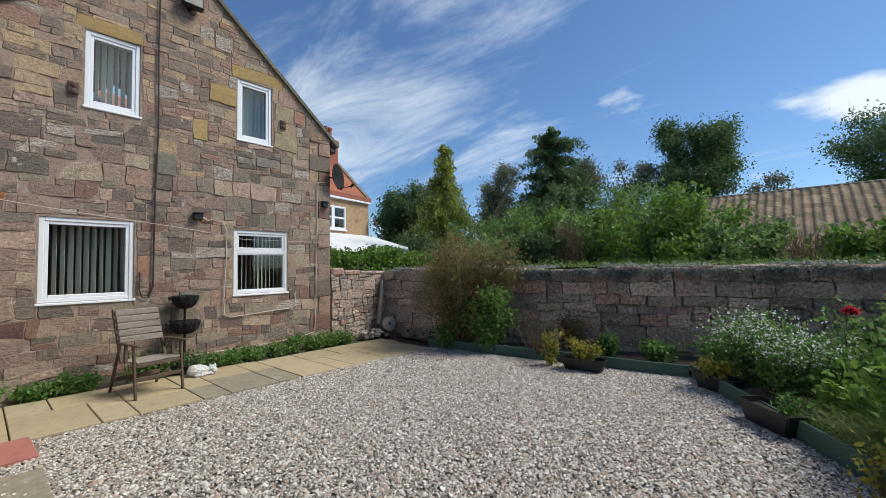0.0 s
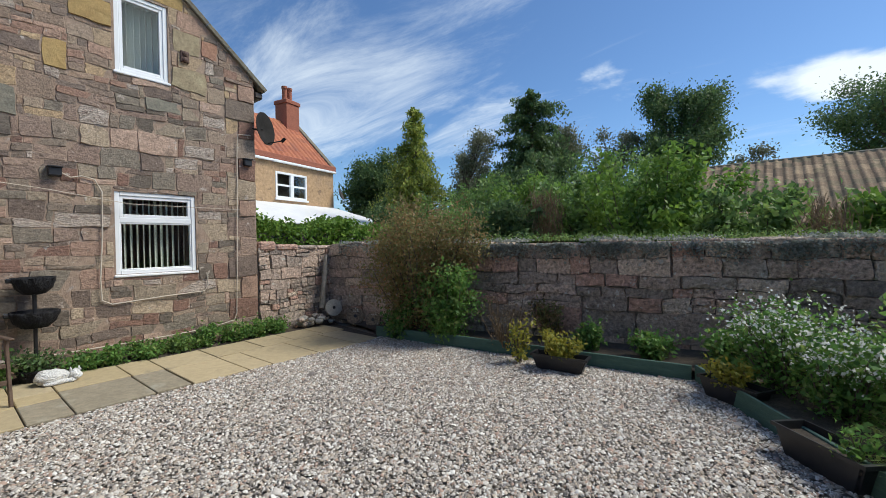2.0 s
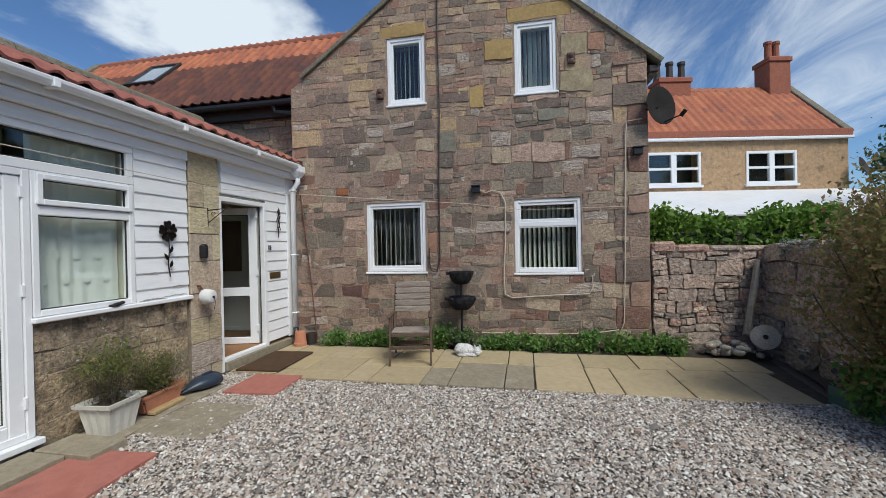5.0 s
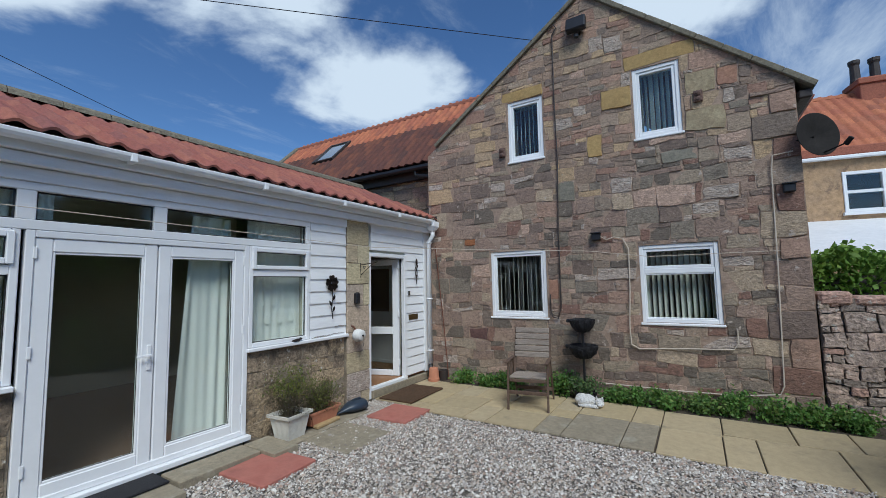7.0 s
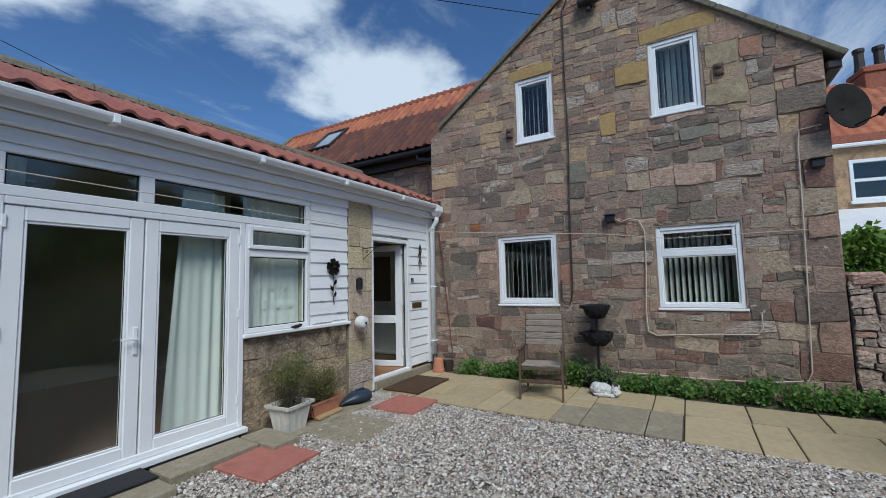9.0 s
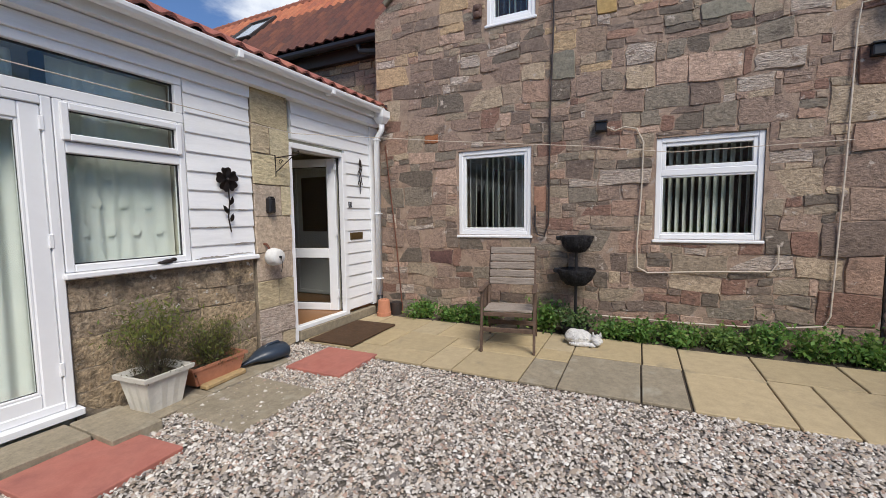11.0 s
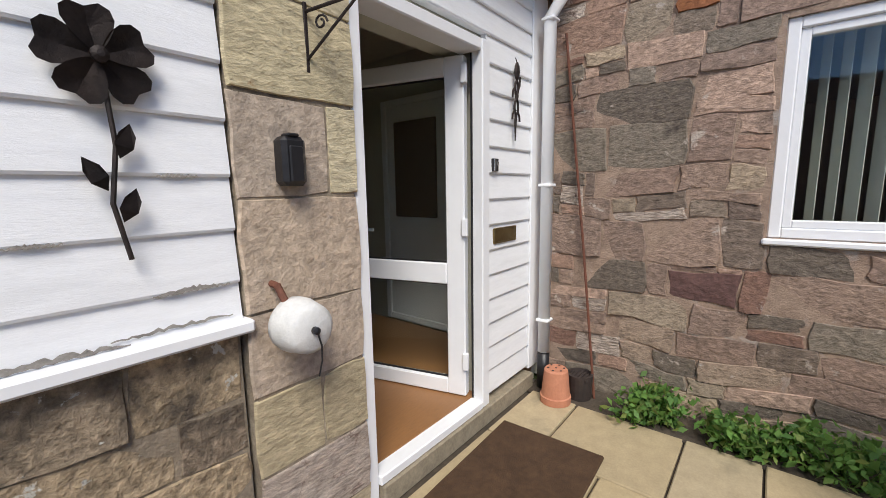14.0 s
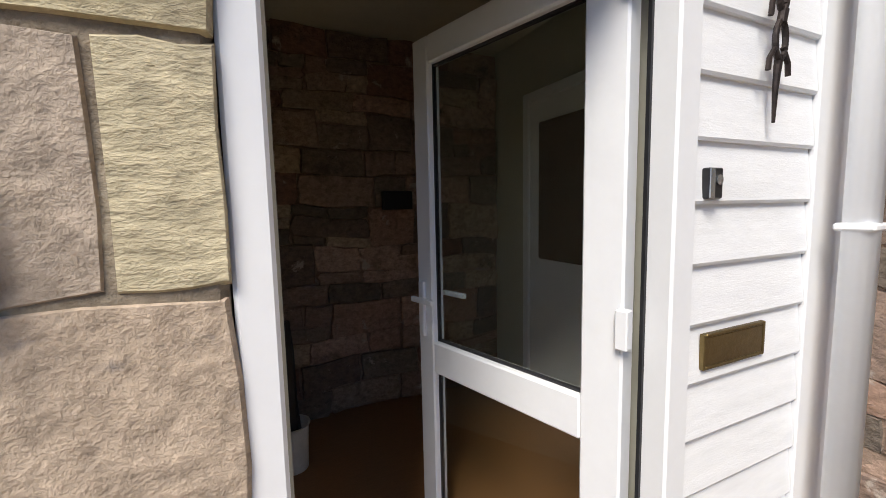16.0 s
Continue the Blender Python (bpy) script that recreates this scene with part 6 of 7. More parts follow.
trough(pose(-2.36, 5.78, 0.008, 0, 0, 6), 0.60, 0.2, 0.17, "black plastic trough of yellow-green plants", M_BLACK)
trough(pose(-0.76, 5.80, 0.008, 0, 0, -34), 0.52, 0.21, 0.18, "black plastic trough of yellowing plants", M_BLACK)
trough(pose(-0.225, 4.815, 0.008, 0, 0, -47.5), 0.56, 0.22, 0.20, "nearly empty black plastic trough", M_BLACK)
shrub("trough_plant", (-2.36, 5.78, 0.13), (0.30, 0.1, 0.28), L_YEL, 1500, 0.045, 90, "yellow-green bushy plant in the black trough", stems=14, category="plant")
shrub("trough_plant", (-0.76, 5.80, 0.14), (0.24, 0.2, 0.22), L_YEL, 700, 0.045, 91, "yellowing bushy plant in the black trough", stems=12, category="plant", stem_mat=L_DRY)
shrub("trough_plant", (-0.10, 4.70, 0.16), (0.1, 0.1, 0.2), L_LOW, 160, 0.045, 92, "few green shoots in the black trough", stems=6, category="plant")

L_TWIG = leaf_mat("brown_green_needle", [(0.10, 0.10, 0.05), (0.14, 0.11, 0.065), (0.07, 0.085, 0.04)])
L_TIP = leaf_mat("green_shoot", [(0.20, 0.22, 0.05), (0.14, 0.19, 0.05), (0.25, 0.25, 0.07)])

# pots by the plinth
wp = empty("white_planter", pose(-3.76, -0.44, 0.03, 0, 0, 6) @ Matrix.Scale(0.9, 4), "square ribbed cream-white plastic planter", "planter")
bm = bmesh.new()
rings = []
for f, zz in ((0.115, 0.0), (0.155, 0.26), (0.180, 0.265), (0.185, 0.30), (0.165, 0.30), (0.15, 0.25)):
    ring = []
    for s in range(4):
        for i in range(6):
            t_ = -1 + 2 * i / 6
            x, y = ((t_, -1), (1, t_), (-t_, 1), (-1, -t_))[s]
            rr = 1 - (0.035 if i % 2 and zz < 0.262 else 0)
            ring.append(bm.verts.new((x * f * rr * 1.12, y * f * rr, zz)))
    rings.append(ring)
for a, b in zip(rings, rings[1:]):
    for i in range(24):
        bm.faces.new((a[i], a[(i + 1) % 24], b[(i + 1) % 24], b[i]))
bm.faces.new(rings[0][::-1])
M_CREAM = surf("cream_plastic", [(0.60, 0.58, 0.52), (0.66, 0.64, 0.58)], 5, 50, 0.5, 0.1, 0.1, spots=(0.36, 0.34, 0.28), spot_scale=7, spot_at=(0.66, 0.8))
part("pot", bm, M_CREAM, wp)
part("soil", boxes(((-0.16, -0.14, 0.22), (0.16, 0.14, 0.25))), M_EARTH, wp)
bm = bmesh.new()
box(bm, (-0.2, -0.18, 0.0), (0.2, 0.18, 0.03), 0.01)
part("stone_slip", bm, M_SLAB_G, None, "thin stone piece under the white planter", category="stone").matrix_world = pose(-3.80, -0.42, 0.0, 0, 0, 4)
shrub("potted_shrub", (-3.76, -0.44, 0.25), (0.20, 0.17, 0.42), L_TWIG, 3400, 0.032, 93, "woody straggly shrub with green tips in the white planter", stems=44, aspect=0.16, droop=-0.9, clump=0.3, category="plant", extra=(L_TIP, 900, 0.045, 0.55))
tt = trough(pose(-4.26, -0.52, 0.045, 0, 0, 4), 0.50, 0.20, 0.16, "terracotta-coloured trough with heather", M_TERRA, "", "terracotta_trough")
part("wood_wedge", boxes(((-0.20, -0.045, 0.0), (0.20, 0.045, 0.045)), bev=0.012), surf("raw_timber", [(0.42, 0.30, 0.15), (0.36, 0.25, 0.12)], 5, 40, 0.9, 0.2, 0.2), None, "half-round raw timber offcut under the trough", category="timber").matrix_world = pose(-4.28, -0.42, 0.015, 0, 0, 6)
part("wood_wedge", boxes(((-0.18, -0.03, 0.0), (0.18, 0.03, 0.04)), bev=0.01), M_WOOD, None, "timber offcut under the trough", category="timber").matrix_world = pose(-4.26, -0.58, 0.01, 0, 0, 4)
shrub("heather", (-4.26, -0.52, 0.17), (0.22, 0.10, 0.30), L_TWIG, 5200, 0.028, 94, "grey-green heather in the terracotta trough", stems=60, aspect=0.14, droop=-1.2, clump=0.4, category="plant", extra=(L_TIP, 1400, 0.035, 0.1))

# navy plastic can lying on its side
M_NAVY = surf("navy_plastic", [(0.022, 0.035, 0.055), (0.03, 0.045, 0.07)], 5, 50, 0.4, 0.1, 0.15)
can = empty("watering_can", pose(-4.80, -0.47, 0.016, 0, 0, -8), "dark navy plastic can lying on its side", "can")
bm = lathe(bmesh.new(), [(0.02, -0.17), (0.085, -0.168), (0.115, -0.15), (0.125, -0.06), (0.12, 0.04), (0.085, 0.12), (0.05, 0.17), (0.03, 0.22), (0.016, 0.31), (0.004, 0.312)], 20, (0, 0, 0), (0.62, 1.0))
bmesh.ops.transform(bm, matrix=pose(0, 0, 0.077, 0, 90, 0), verts=bm.verts)
for v in bm.verts:
    if v.co.x > 0.1:
        v.co.z -= (v.co.x - 0.1) * 0.22
part("body", bm, M_NAVY, can, smooth=True)
part("handle", tube(bmesh.new(), [(-0.13, 0.0, 0.13), (-0.09, 0.0, 0.165), (0.02, 0.0, 0.16), (0.09, 0.0, 0.105)], 0.013, 8), M_NAVY, can, smooth=True)
part("sticker", boxes(((-0.175, -0.03, 0.06), (-0.1695, 0.03, 0.10))), M_WHITE, can, "small white sticker")

# mats
M_MAT = surf("brown_coir", [(0.060, 0.031, 0.014), (0.085, 0.046, 0.022)], 8, 260, 1, 0.9, 0.3, depth=0.006)
part("doormat", boxes(((-0.45, -0.29, 0.0), (0.45, 0.29, 0.022)), bev=0.006), M_MAT, None, "brown coir doormat in front of the door", category="doormat").matrix_world = pose(-5.87, -0.29, 0.022, 0, 0, 2)
M_MATB = surf("black_rubber", [(0.014, 0.014, 0.017), (0.02, 0.02, 0.024)], 8, 200, 0.9, 0.6, 0.3)
part("doormat", boxes(((-0.36, -0.16, 0.0), (0.36, 0.16, 0.02)), bev=0.006), M_MATB, None, "black rubber mat at the french doors", category="doormat").matrix_world = pose(-2.14, -0.52, 0.066, 0, 0, 0)

# terracotta pot upside down, drain pot, rusty rod in the corner
tpot = empty("terracotta_pot", pose(-6.74, -0.46, 0.022), "terracotta flower pot standing upside down", "pot")
part("pot", lathe(bmesh.new(), [(0.098, 0.0), (0.10, 0.045), (0.092, 0.05), (0.076, 0.215), (0.068, 0.225), (0.0005, 0.226)], 28), M_TERRA, tpot, smooth=False)
for k in range(7):
    a = k * 2 * math.pi / 6
    r_ = 0.05 if k < 6 else 0.0
    # the pot is not pierced: black discs paint the dark of its holes
    part("hole", lathe(bmesh.new(), [(0.0075, 0.0), (0.0075, 0.0015), (0.001, 0.0016)], 8, (r_ * math.cos(a), r_ * math.sin(a), 0.2275)), M_BLACK, tpot, "black disc for the shade in a drain hole")
gp = empty("drain_pot", pose(-6.90, -0.36, 0.012), "grey plastic drain gully with a slotted top", "drain")
part("body", lathe(bmesh.new(), [(0.075, 0.0), (0.085, 0.16), (0.085, 0.17), (0.07, 0.17), (0.068, 0.15)], 20), M_DARK, gp)
part("grid", boxes(*[((-0.07, -0.06 + 0.024 * k, 0.15), (0.07, -0.05 + 0.024 * k, 0.158)) for k in range(6)]), M_DARK, gp)
M_RUST = surf("rusty_steel", [(0.16, 0.055, 0.03), (0.11, 0.045, 0.03)], 9, 80, 0.85, 0.4, 0.35)
part("rusty_rod", tube(bmesh.new(), [(-6.93, -0.27, 0.015), (-7.0, -0.40, 1.0), (-7.018, -0.50, 1.8), (-7.025, -0.57, 2.4)], 0.009, 8), M_RUST, None, "rusty steel rod leaning on the stone wall", category="rod")

# ---- things on the walls ----
M_IRON = surf("dark_iron", [(0.025, 0.022, 0.022), (0.05, 0.035, 0.03)], 9, 90, 0.55, 0.3, 0.3, metal=0.6)
fl = empty("flower_ornament", FRONT @ pose(4.605, -0.045, 1.735), "dark metal flower ornament hung on the white boards", "ornament")
for k in range(5):
    a = math.radians(90 + 72 * k + 8)
    bm = bmesh.new()
    ring = []
    for i in range(14):
        t_ = 2 * math.pi * i / 14
        x, y = 0.064 + 0.056 * math.cos(t_), 0.046 * math.sin(t_) * (1 + 0.45 * math.cos(t_))
        x -= 0.016 * math.exp(-(y / 0.02) ** 2) if math.cos(t_) > 0.8 else 0
        ring.append(bm.verts.new((x, -0.010 - 0.008 * abs(math.sin(t_)) + 0.003 * (k % 2), y)))
    c0 = bm.verts.new((0.062, -0.004, 0))
    for i in range(14):
        bm.faces.new((ring[i], ring[(i + 1) % 14], c0))
    ext = bmesh.ops.solidify(bm, geom=bm.faces[:], thickness=0.003)
    bmesh.ops.transform(bm, matrix=Matrix.Rotation(-a, 4, 'Y'), verts=bm.verts)
    part("petal", bm, M_IRON, fl)
part("centre", lathe(bmesh.new(), [(0.018, 0.0), (0.018, 0.012), (0.008, 0.02), (0.001, 0.021)], 12, (0, 0, 0)), M_IRON, fl).matrix_local = pose(0, -0.02, 0, 90)
part("stalk", tube(bmesh.new(), [(0.005, -0.008, -0.06), (0.012, -0.01, -0.20), (-0.008, -0.01, -0.34), (0.015, -0.01, -0.48)], 0.006, 8), M_IRON, fl)
for x, zz, tilt in ((0.03, -0.19, 18), (-0.035, -0.27, -28), (0.025, -0.345, 22)):
    bm = bmesh.new()
    pts = [(0, 0.0), (0.02, 0.03), (0.018, 0.06), (0, 0.09), (-0.018, 0.06), (-0.02, 0.03)]
    vs = [bm.verts.new((px, -0.012 - (0.008 if abs(px) > 0.01 else 0), pz - 0.045)) for px, pz in pts]
    bm.faces.new(vs)
    bmesh.ops.solidify(bm, geom=bm.faces[:], thickness=0.003)
    bmesh.ops.transform(bm, matrix=pose(x, 0, zz) @ Matrix.Rotation(math.radians(tilt), 4, 'Y'), verts=bm.verts)
    part("leaf", bm, M_IRON, fl)

gk = empty("gecko_ornament", FRONT @ pose(6.575, -0.045, 1.73), "black wrought iron lizard ornament on the boards", "ornament")
def loop(cx, cz, rx, rz, r):
    return tube(bmesh.new(), [(cx + rx * math.sin(t_), -0.012, cz + rz * math.cos(t_)) for t_ in [i * math.pi / 7 for i in range(15)]], r, 6)


part("tail", tube(bmesh.new(), [(0.004, -0.006, -0.03), (0.0, -0.008, 0.05), (0.004, -0.010, 0.13)], 0.004, 8, 0.010), M_IRON, gk)
part("hip", loop(0.002, 0.165, 0.022, 0.045, 0.007), M_IRON, gk, "open wrought loop")
part("waist", tube(bmesh.new(), [(0.002, -0.012, 0.205), (0.006, -0.014, 0.235)], 0.011, 8), M_IRON, gk)
part("chest", loop(0.004, 0.275, 0.017, 0.042, 0.007), M_IRON, gk, "open wrought loop")
part("head", lathe(bmesh.new(), [(0.006, 0.0), (0.020, 0.02), (0.026, 0.055), (0.022, 0.085), (0.010, 0.105), (0.002, 0.11)], 12, (0.004, -0.014, 0.312), (1, 0.55)), M_IRON, gk)
for sx, z0, zs in ((1, 0.15, (0.115, 0.085)), (-1, 0.15, (0.12, 0.09)), (1, 0.25, (0.29, 0.345)), (-1, 0.28, (0.25, 0.215))):
    part("leg", tube(bmesh.new(), [(0.014 * sx, -0.012, z0), (0.040 * sx, -0.012, zs[0]), (0.044 * sx, -0.012, zs[1])], 0.0065, 6), M_IRON, gk)
part("tongue", tube(bmesh.new(), [(0.0, -0.014, 0.415), (-0.012, -0.014, 0.435), (-0.022, -0.014, 0.438)], 0.003, 6), M_IRON, gk)

bx = empty("key_safe", FRONT @ pose(5.062, -0.060, 1.435), "black plastic key safe on the stone pier", "key safe")
part("cover", boxes(((-0.042, -0.05, 0.0), (0.042, 0.02, 0.155)), bev=0.014), M_BLACK, bx)
part("front", boxes(((-0.024, -0.058, 0.012), (0.024, -0.049, 0.125)), bev=0.004), M_BLACK, bx)
part("cap", boxes(((-0.02, -0.045, 0.153), (0.02, 0.0, 0.165)), bev=0.004), M_BLACK, bx)

tc_ = empty("tap_cover", FRONT @ pose(5.01, -0.115, 0.995), "white insulated outdoor tap cover on the pier", "tap cover")
cv = part("cover", lathe(bmesh.new(), [(0.058, -0.01), (0.088, 0.0), (0.09, 0.03), (0.078, 0.10), (0.06, 0.115), (0.002, 0.116)], 24), surf("white_foam", [(0.62, 0.62, 0.60), (0.70, 0.70, 0.68)], 6, 90, 0.8, 0.3, 0.1), tc_, smooth=True)
cv.matrix_local = pose(0, 0, 0, 90)
part("toggle", lathe(bmesh.new(), [(0.012, 0), (0.012, 0.018), (0.004, 0.022)], 10), M_BLACK, tc_).matrix_local = pose(0, -0.114, 0.0, 90)
part("cord", tube(bmesh.new(), [(0, -0.13, 0.0), (0.012, -0.132, -0.05), (0.015, -0.125, -0.10), (0.004, -0.12, -0.15)], 0.003, 6), M_BLACK, tc_, "black cord")
part("pipe", tube(bmesh.new(), [(-0.03, 0.09, 0.13), (-0.03, 0.03, 0.125), (-0.025, -0.02, 0.06)], 0.012, 8), M_RUST, tc_, "old pipe")

hb_ = empty("hanging_bracket", FRONT @ pose(5.165, -0.05, 1.83), "black wrought iron hanging basket bracket", "bracket")
part("back_bar", boxes(((-0.007, -0.004, -0.02), (0.007, 0.006, 0.20)), bev=0.002), M_IRON, hb_)
part("arm", tube(bmesh.new(), [(0, 0, 0.17), (0.0, -0.24, 0.20), (0.0, -0.26, 0.215), (0.0, -0.255, 0.235), (0.0, -0.235, 0.23)], 0.006, 8), M_IRON, hb_).matrix_local = pose(0, 0, 0, 0, 0, 20)
part("strut", tube(bmesh.new(), [(0, 0, 0.02), (0.0, -0.2, 0.19)], 0.005, 8), M_IRON, hb_).matrix_local = pose(0, 0, 0, 0, 0, 20)
part("scroll", tube(bmesh.new(), [(0.0, -0.06 - 0.025 * math.cos(t_) * (1 - t_ / 12), 0.13 + 0.025 * math.sin(t_) * (1 - t_ / 12)) for t_ in [i * 0.6 for i in range(14)]], 0.004, 6), M_IRON, hb_).matrix_local = pose(0, 0, 0, 0, 0, 20)

M_BRASS = surf("aged_brass", [(0.23, 0.17, 0.07), (0.18, 0.13, 0.06)], 8, 60, 0.4, 0.15, 0.2, metal=0.9)
ls = empty("letter_slot", FRONT @ pose(6.50, -0.034, 1.137), "small aged brass letter plate in the boards", "letter slot")
part("plate", bar_frame(-0.132, 0.128, -0.046, 0.046, 0.009, -0.004, 0.01, 0.002), M_BRASS, ls)
part("flap", boxes(((-0.123, -0.002, -0.037), (0.119, 0.01, 0.037)), bev=0.002), M_BRASS, ls)
bl_ = empty("doorbell", FRONT @ pose(6.375, -0.034, 1.55), "small black doorbell push on the boards", "doorbell")
part("plate", boxes(((-0.026, -0.010, -0.036), (0.026, 0.01, 0.036)), bev=0.003), M_BLACK, bl_)
part("push", lathe(bmesh.new(), [(0.012, 0.0), (0.012, 0.004), (0.001, 0.005)], 14), M_MIRR, bl_, "chrome push").matrix_local = pose(0.008, -0.010, 0.008, 90)
part("name_strip", boxes(((-0.024, -0.0125, -0.034), (-0.008, -0.0095, 0.034))), M_MIRR, bl_, "chrome edge strip")
fr_ = empty("frog_ornament", FRONT @ pose(4.04, -0.06, 1.028), "small dark metal frog lying on the window sill", "ornament")
bm = bmesh.new()
for c_, s_ in (((0, 0, 0.018), (0.045, 0.02, 0.018)), ((0.045, 0, 0.028), (0.026, 0.018, 0.016)), ((-0.04, 0.012, 0.012), (0.035, 0.01, 0.011)), ((-0.03, -0.014, 0.01), (0.04, 0.008, 0.010))):
    bmesh.ops.create_icosphere(bm, subdivisions=2, radius=1.0, matrix=pose(*c_) @ Matrix.Diagonal((*s_, 1)))
part("body", bm, M_IRON, fr_, smooth=True)

# gable fittings
fl2 = empty("floodlight", GABLE @ pose(2.17, -0.02, 5.55), "black security floodlight under the gable peak", "lamp")
part("housing", boxes(((-0.15, -0.18, 0.0), (0.15, -0.07, 0.24)), bev=0.02), M_BLACK, fl2).matrix_local = pose(0, 0, 0, -14)
part("bracket", boxes(((-0.04, -0.1, 0.02), (0.04, 0.02, 0.08)), bev=0.006), M_BLACK, fl2)
part("sensor", lathe(bmesh.new(), [(0.035, 0), (0.04, 0.03), (0.02, 0.06), (0.002, 0.062)], 12, (0.0, -0.1, -0.07)), M_BLACK, fl2)
for y_, z_ in ((2.30, 2.30), (4.55, 2.72)):
    wl_ = empty("wall_lamp", GABLE @ pose(y_, -0.02, z_), "small black box lamp fixed to the stone wall", "lamp", "wall lamps")
    part("housing", boxes(((-0.06, -0.075, 0.0), (0.06, 0.02, 0.10)), bev=0.01), M_BLACK, wl_)
    part("hood", boxes(((-0.07, -0.095, 0.095), (0.07, 0.02, 0.115)), bev=0.006), M_BLACK, wl_)
M_RSTONE = surf("iron_tie", [(0.10, 0.06, 0.05), (0.14, 0.08, 0.06)], 8, 60, 0.8, 0.5, 0.3)
for y_, z_ in ((3.70, 4.16), (0.83, 3.92)):
    tie = empty("tie_plate", GABLE @ pose(y_, -0.028, z_), "small rusty iron tie plate on the gable", "plate", "tie plates")
    part("plate", boxes(((-0.055, -0.012, -0.08), (0.055, 0.03, 0.08)), bev=0.008), M_RSTONE, tie)
    for zz in (-0.045, 0.04):
        part("boss", lathe(bmesh.new(), [(0.04, 0), (0.035, 0.015), (0.015, 0.025), (0.001, 0.026)], 10), M_RSTONE, tie).matrix_local = pose(0, -0.011, zz, 90)
M_CABW = surf("cream_cable", [(0.52, 0.45, 0.36), (0.58, 0.50, 0.42)], 5, 50, 0.7, 0.05, 0.1)


def wall_cable(pts, r, material, label, lift=-0.035):
    bm = bmesh.new()
    tube(bm, [(u, lift, v) for u, v in pts], r, 6)
    c = part("cable", bm, material, None, label, category="cable")
    c.matrix_world = GABLE


wall_cable([(1.70, 5.80), (1.80, 5.88), (1.84, 5.80), (1.77, 5.7), (1.76, 4.6), (1.77, 3.6), (1.74, 2.6), (1.73, 1.3), (1.68, 1.13), (1.60, 1.15), (1.57, 1.25), (1.57, 1.5)], 0.011, M_DARK, "dark cable clipped down the stone gable")
wall_cable([(2.34, 2.36), (2.44, 2.30), (2.54, 2.33), (2.66, 2.30), (2.73, 2.15), (2.72, 1.6), (2.69, 1.06), (2.70, 0.80), (2.80, 0.74), (3.4, 0.78), (3.88, 0.80), (3.93, 0.88), (3.93, 1.06)], 0.008, M_CABW, "cream cable looped along the stone wall")
wall_cable([(4.62, 3.22), (4.42, 3.20), (4.40, 3.0), (4.38, 1.8), (4.34, 0.4), (4.30, 0.30), (3.9, 0.24), (3.2, 0.22), (2.2, 0.22)], 0.008, M_CABW, "cream cable running down to the foot of the wall")
M_DISH = surf("dark_mesh_dish", [(0.018, 0.016, 0.015), (0.026, 0.023, 0.021)], 6, 60, 0.85, 0.1, 0.2, sheen=0.2)
dish = empty("satellite_dish", pose(-7.02, 4.82, 3.36) @ Matrix.Scale(0.9, 4), "dark grey satellite dish on the house corner", "satellite dish")
d_ = part("reflector", lathe(bmesh.new(), [(0.01, 0.0), (0.12, 0.012), (0.22, 0.045), (0.285, 0.085), (0.288, 0.09), (0.28, 0.092), (0.12, 0.022), (0.01, 0.012)], 32, squash=(0.9, 1.05)), M_DISH, dish, smooth=True)
d_.matrix_local = look((0, 0, 0), (-0.9, -0.44, -0.12)) @ pose(0, 0, -0.02)
part("arm", tube(bmesh.new(), [(-0.05, -0.25, -0.02), (0.0, -0.1, -0.02), (0, 0, 0.0)], 0.018, 8), M_DISH, dish)
part("feed_arm", tube(bmesh.new(), [(0.02, 0.02, -0.26), (0.24, 0.26, -0.20)], 0.01, 6), M_DISH, dish)
part("feed", tube(bmesh.new(), [(0.22, 0.24, -0.22), (0.27, 0.29, -0.15)], 0.03, 8), M_DISH, dish)

# lines in the air
part("clothes_line", tube(bmesh.new(), [(-0.6, -0.60, 2.33), (-3.0, -0.60, 2.30), (-4.9, -0.60, 2.27), (-5.35, -0.60, 2.27), (-6.2, 0.8, 2.20), (-6.95, 2.2, 2.14), (-7.0, 3.0, 2.02), (-7.0, 4.42, 2.02)], 0.004, 5), M_CABW, None, "thin white washing line strung along the house", category="line")
part("overhead_wire", tube(bmesh.new(), [(2.2, -7.44, 5.6), (-2.4, -3.0, 5.61), (-7.0, 1.44, 5.72)], 0.006, 5), M_BLACK, None, "black overhead wire to the gable", category="wire")
part("overhead_wire", tube(bmesh.new(), [(0.5, -6.0, 6.3), (-1.91, -6.0, 5.69), (-4.83, -6.0, 5.0), (-8.0, -6.0, 4.3)], 0.006, 5), M_BLACK, None, "black overhead wire over the extension roof", category="wire")

# corner: log, millstones, cobbles
M_DRIFT = surf("bleached_driftwood", [(0.288, 0.264, 0.224), (0.224, 0.200, 0.168)], 5, 30, 0.9, 0.6, 0.3)
bm = bmesh.new()
tube(bm, [(-6.86, 5.78, 0.30), (-6.88, 5.84, 0.62), (-6.93, 5.90, 0.95), (-6.96, 5.97, 1.24)], 0.058, 9, 0.038)
for v in bm.verts:
    v.co += Vector((noise.noise(v.co * 9), noise.noise(v.co * 9 + Vector((3, 0, 0))), 0)) * 0.03
part("driftwood", bm, M_DRIFT, None, "bleached driftwood log leaning in the wall corner", category="log")
M_MILL = surf("pale_millstone", [(0.40, 0.37, 0.32), (0.33, 0.31, 0.27)], 7, 50, 0.95, 0.5, 0.3)
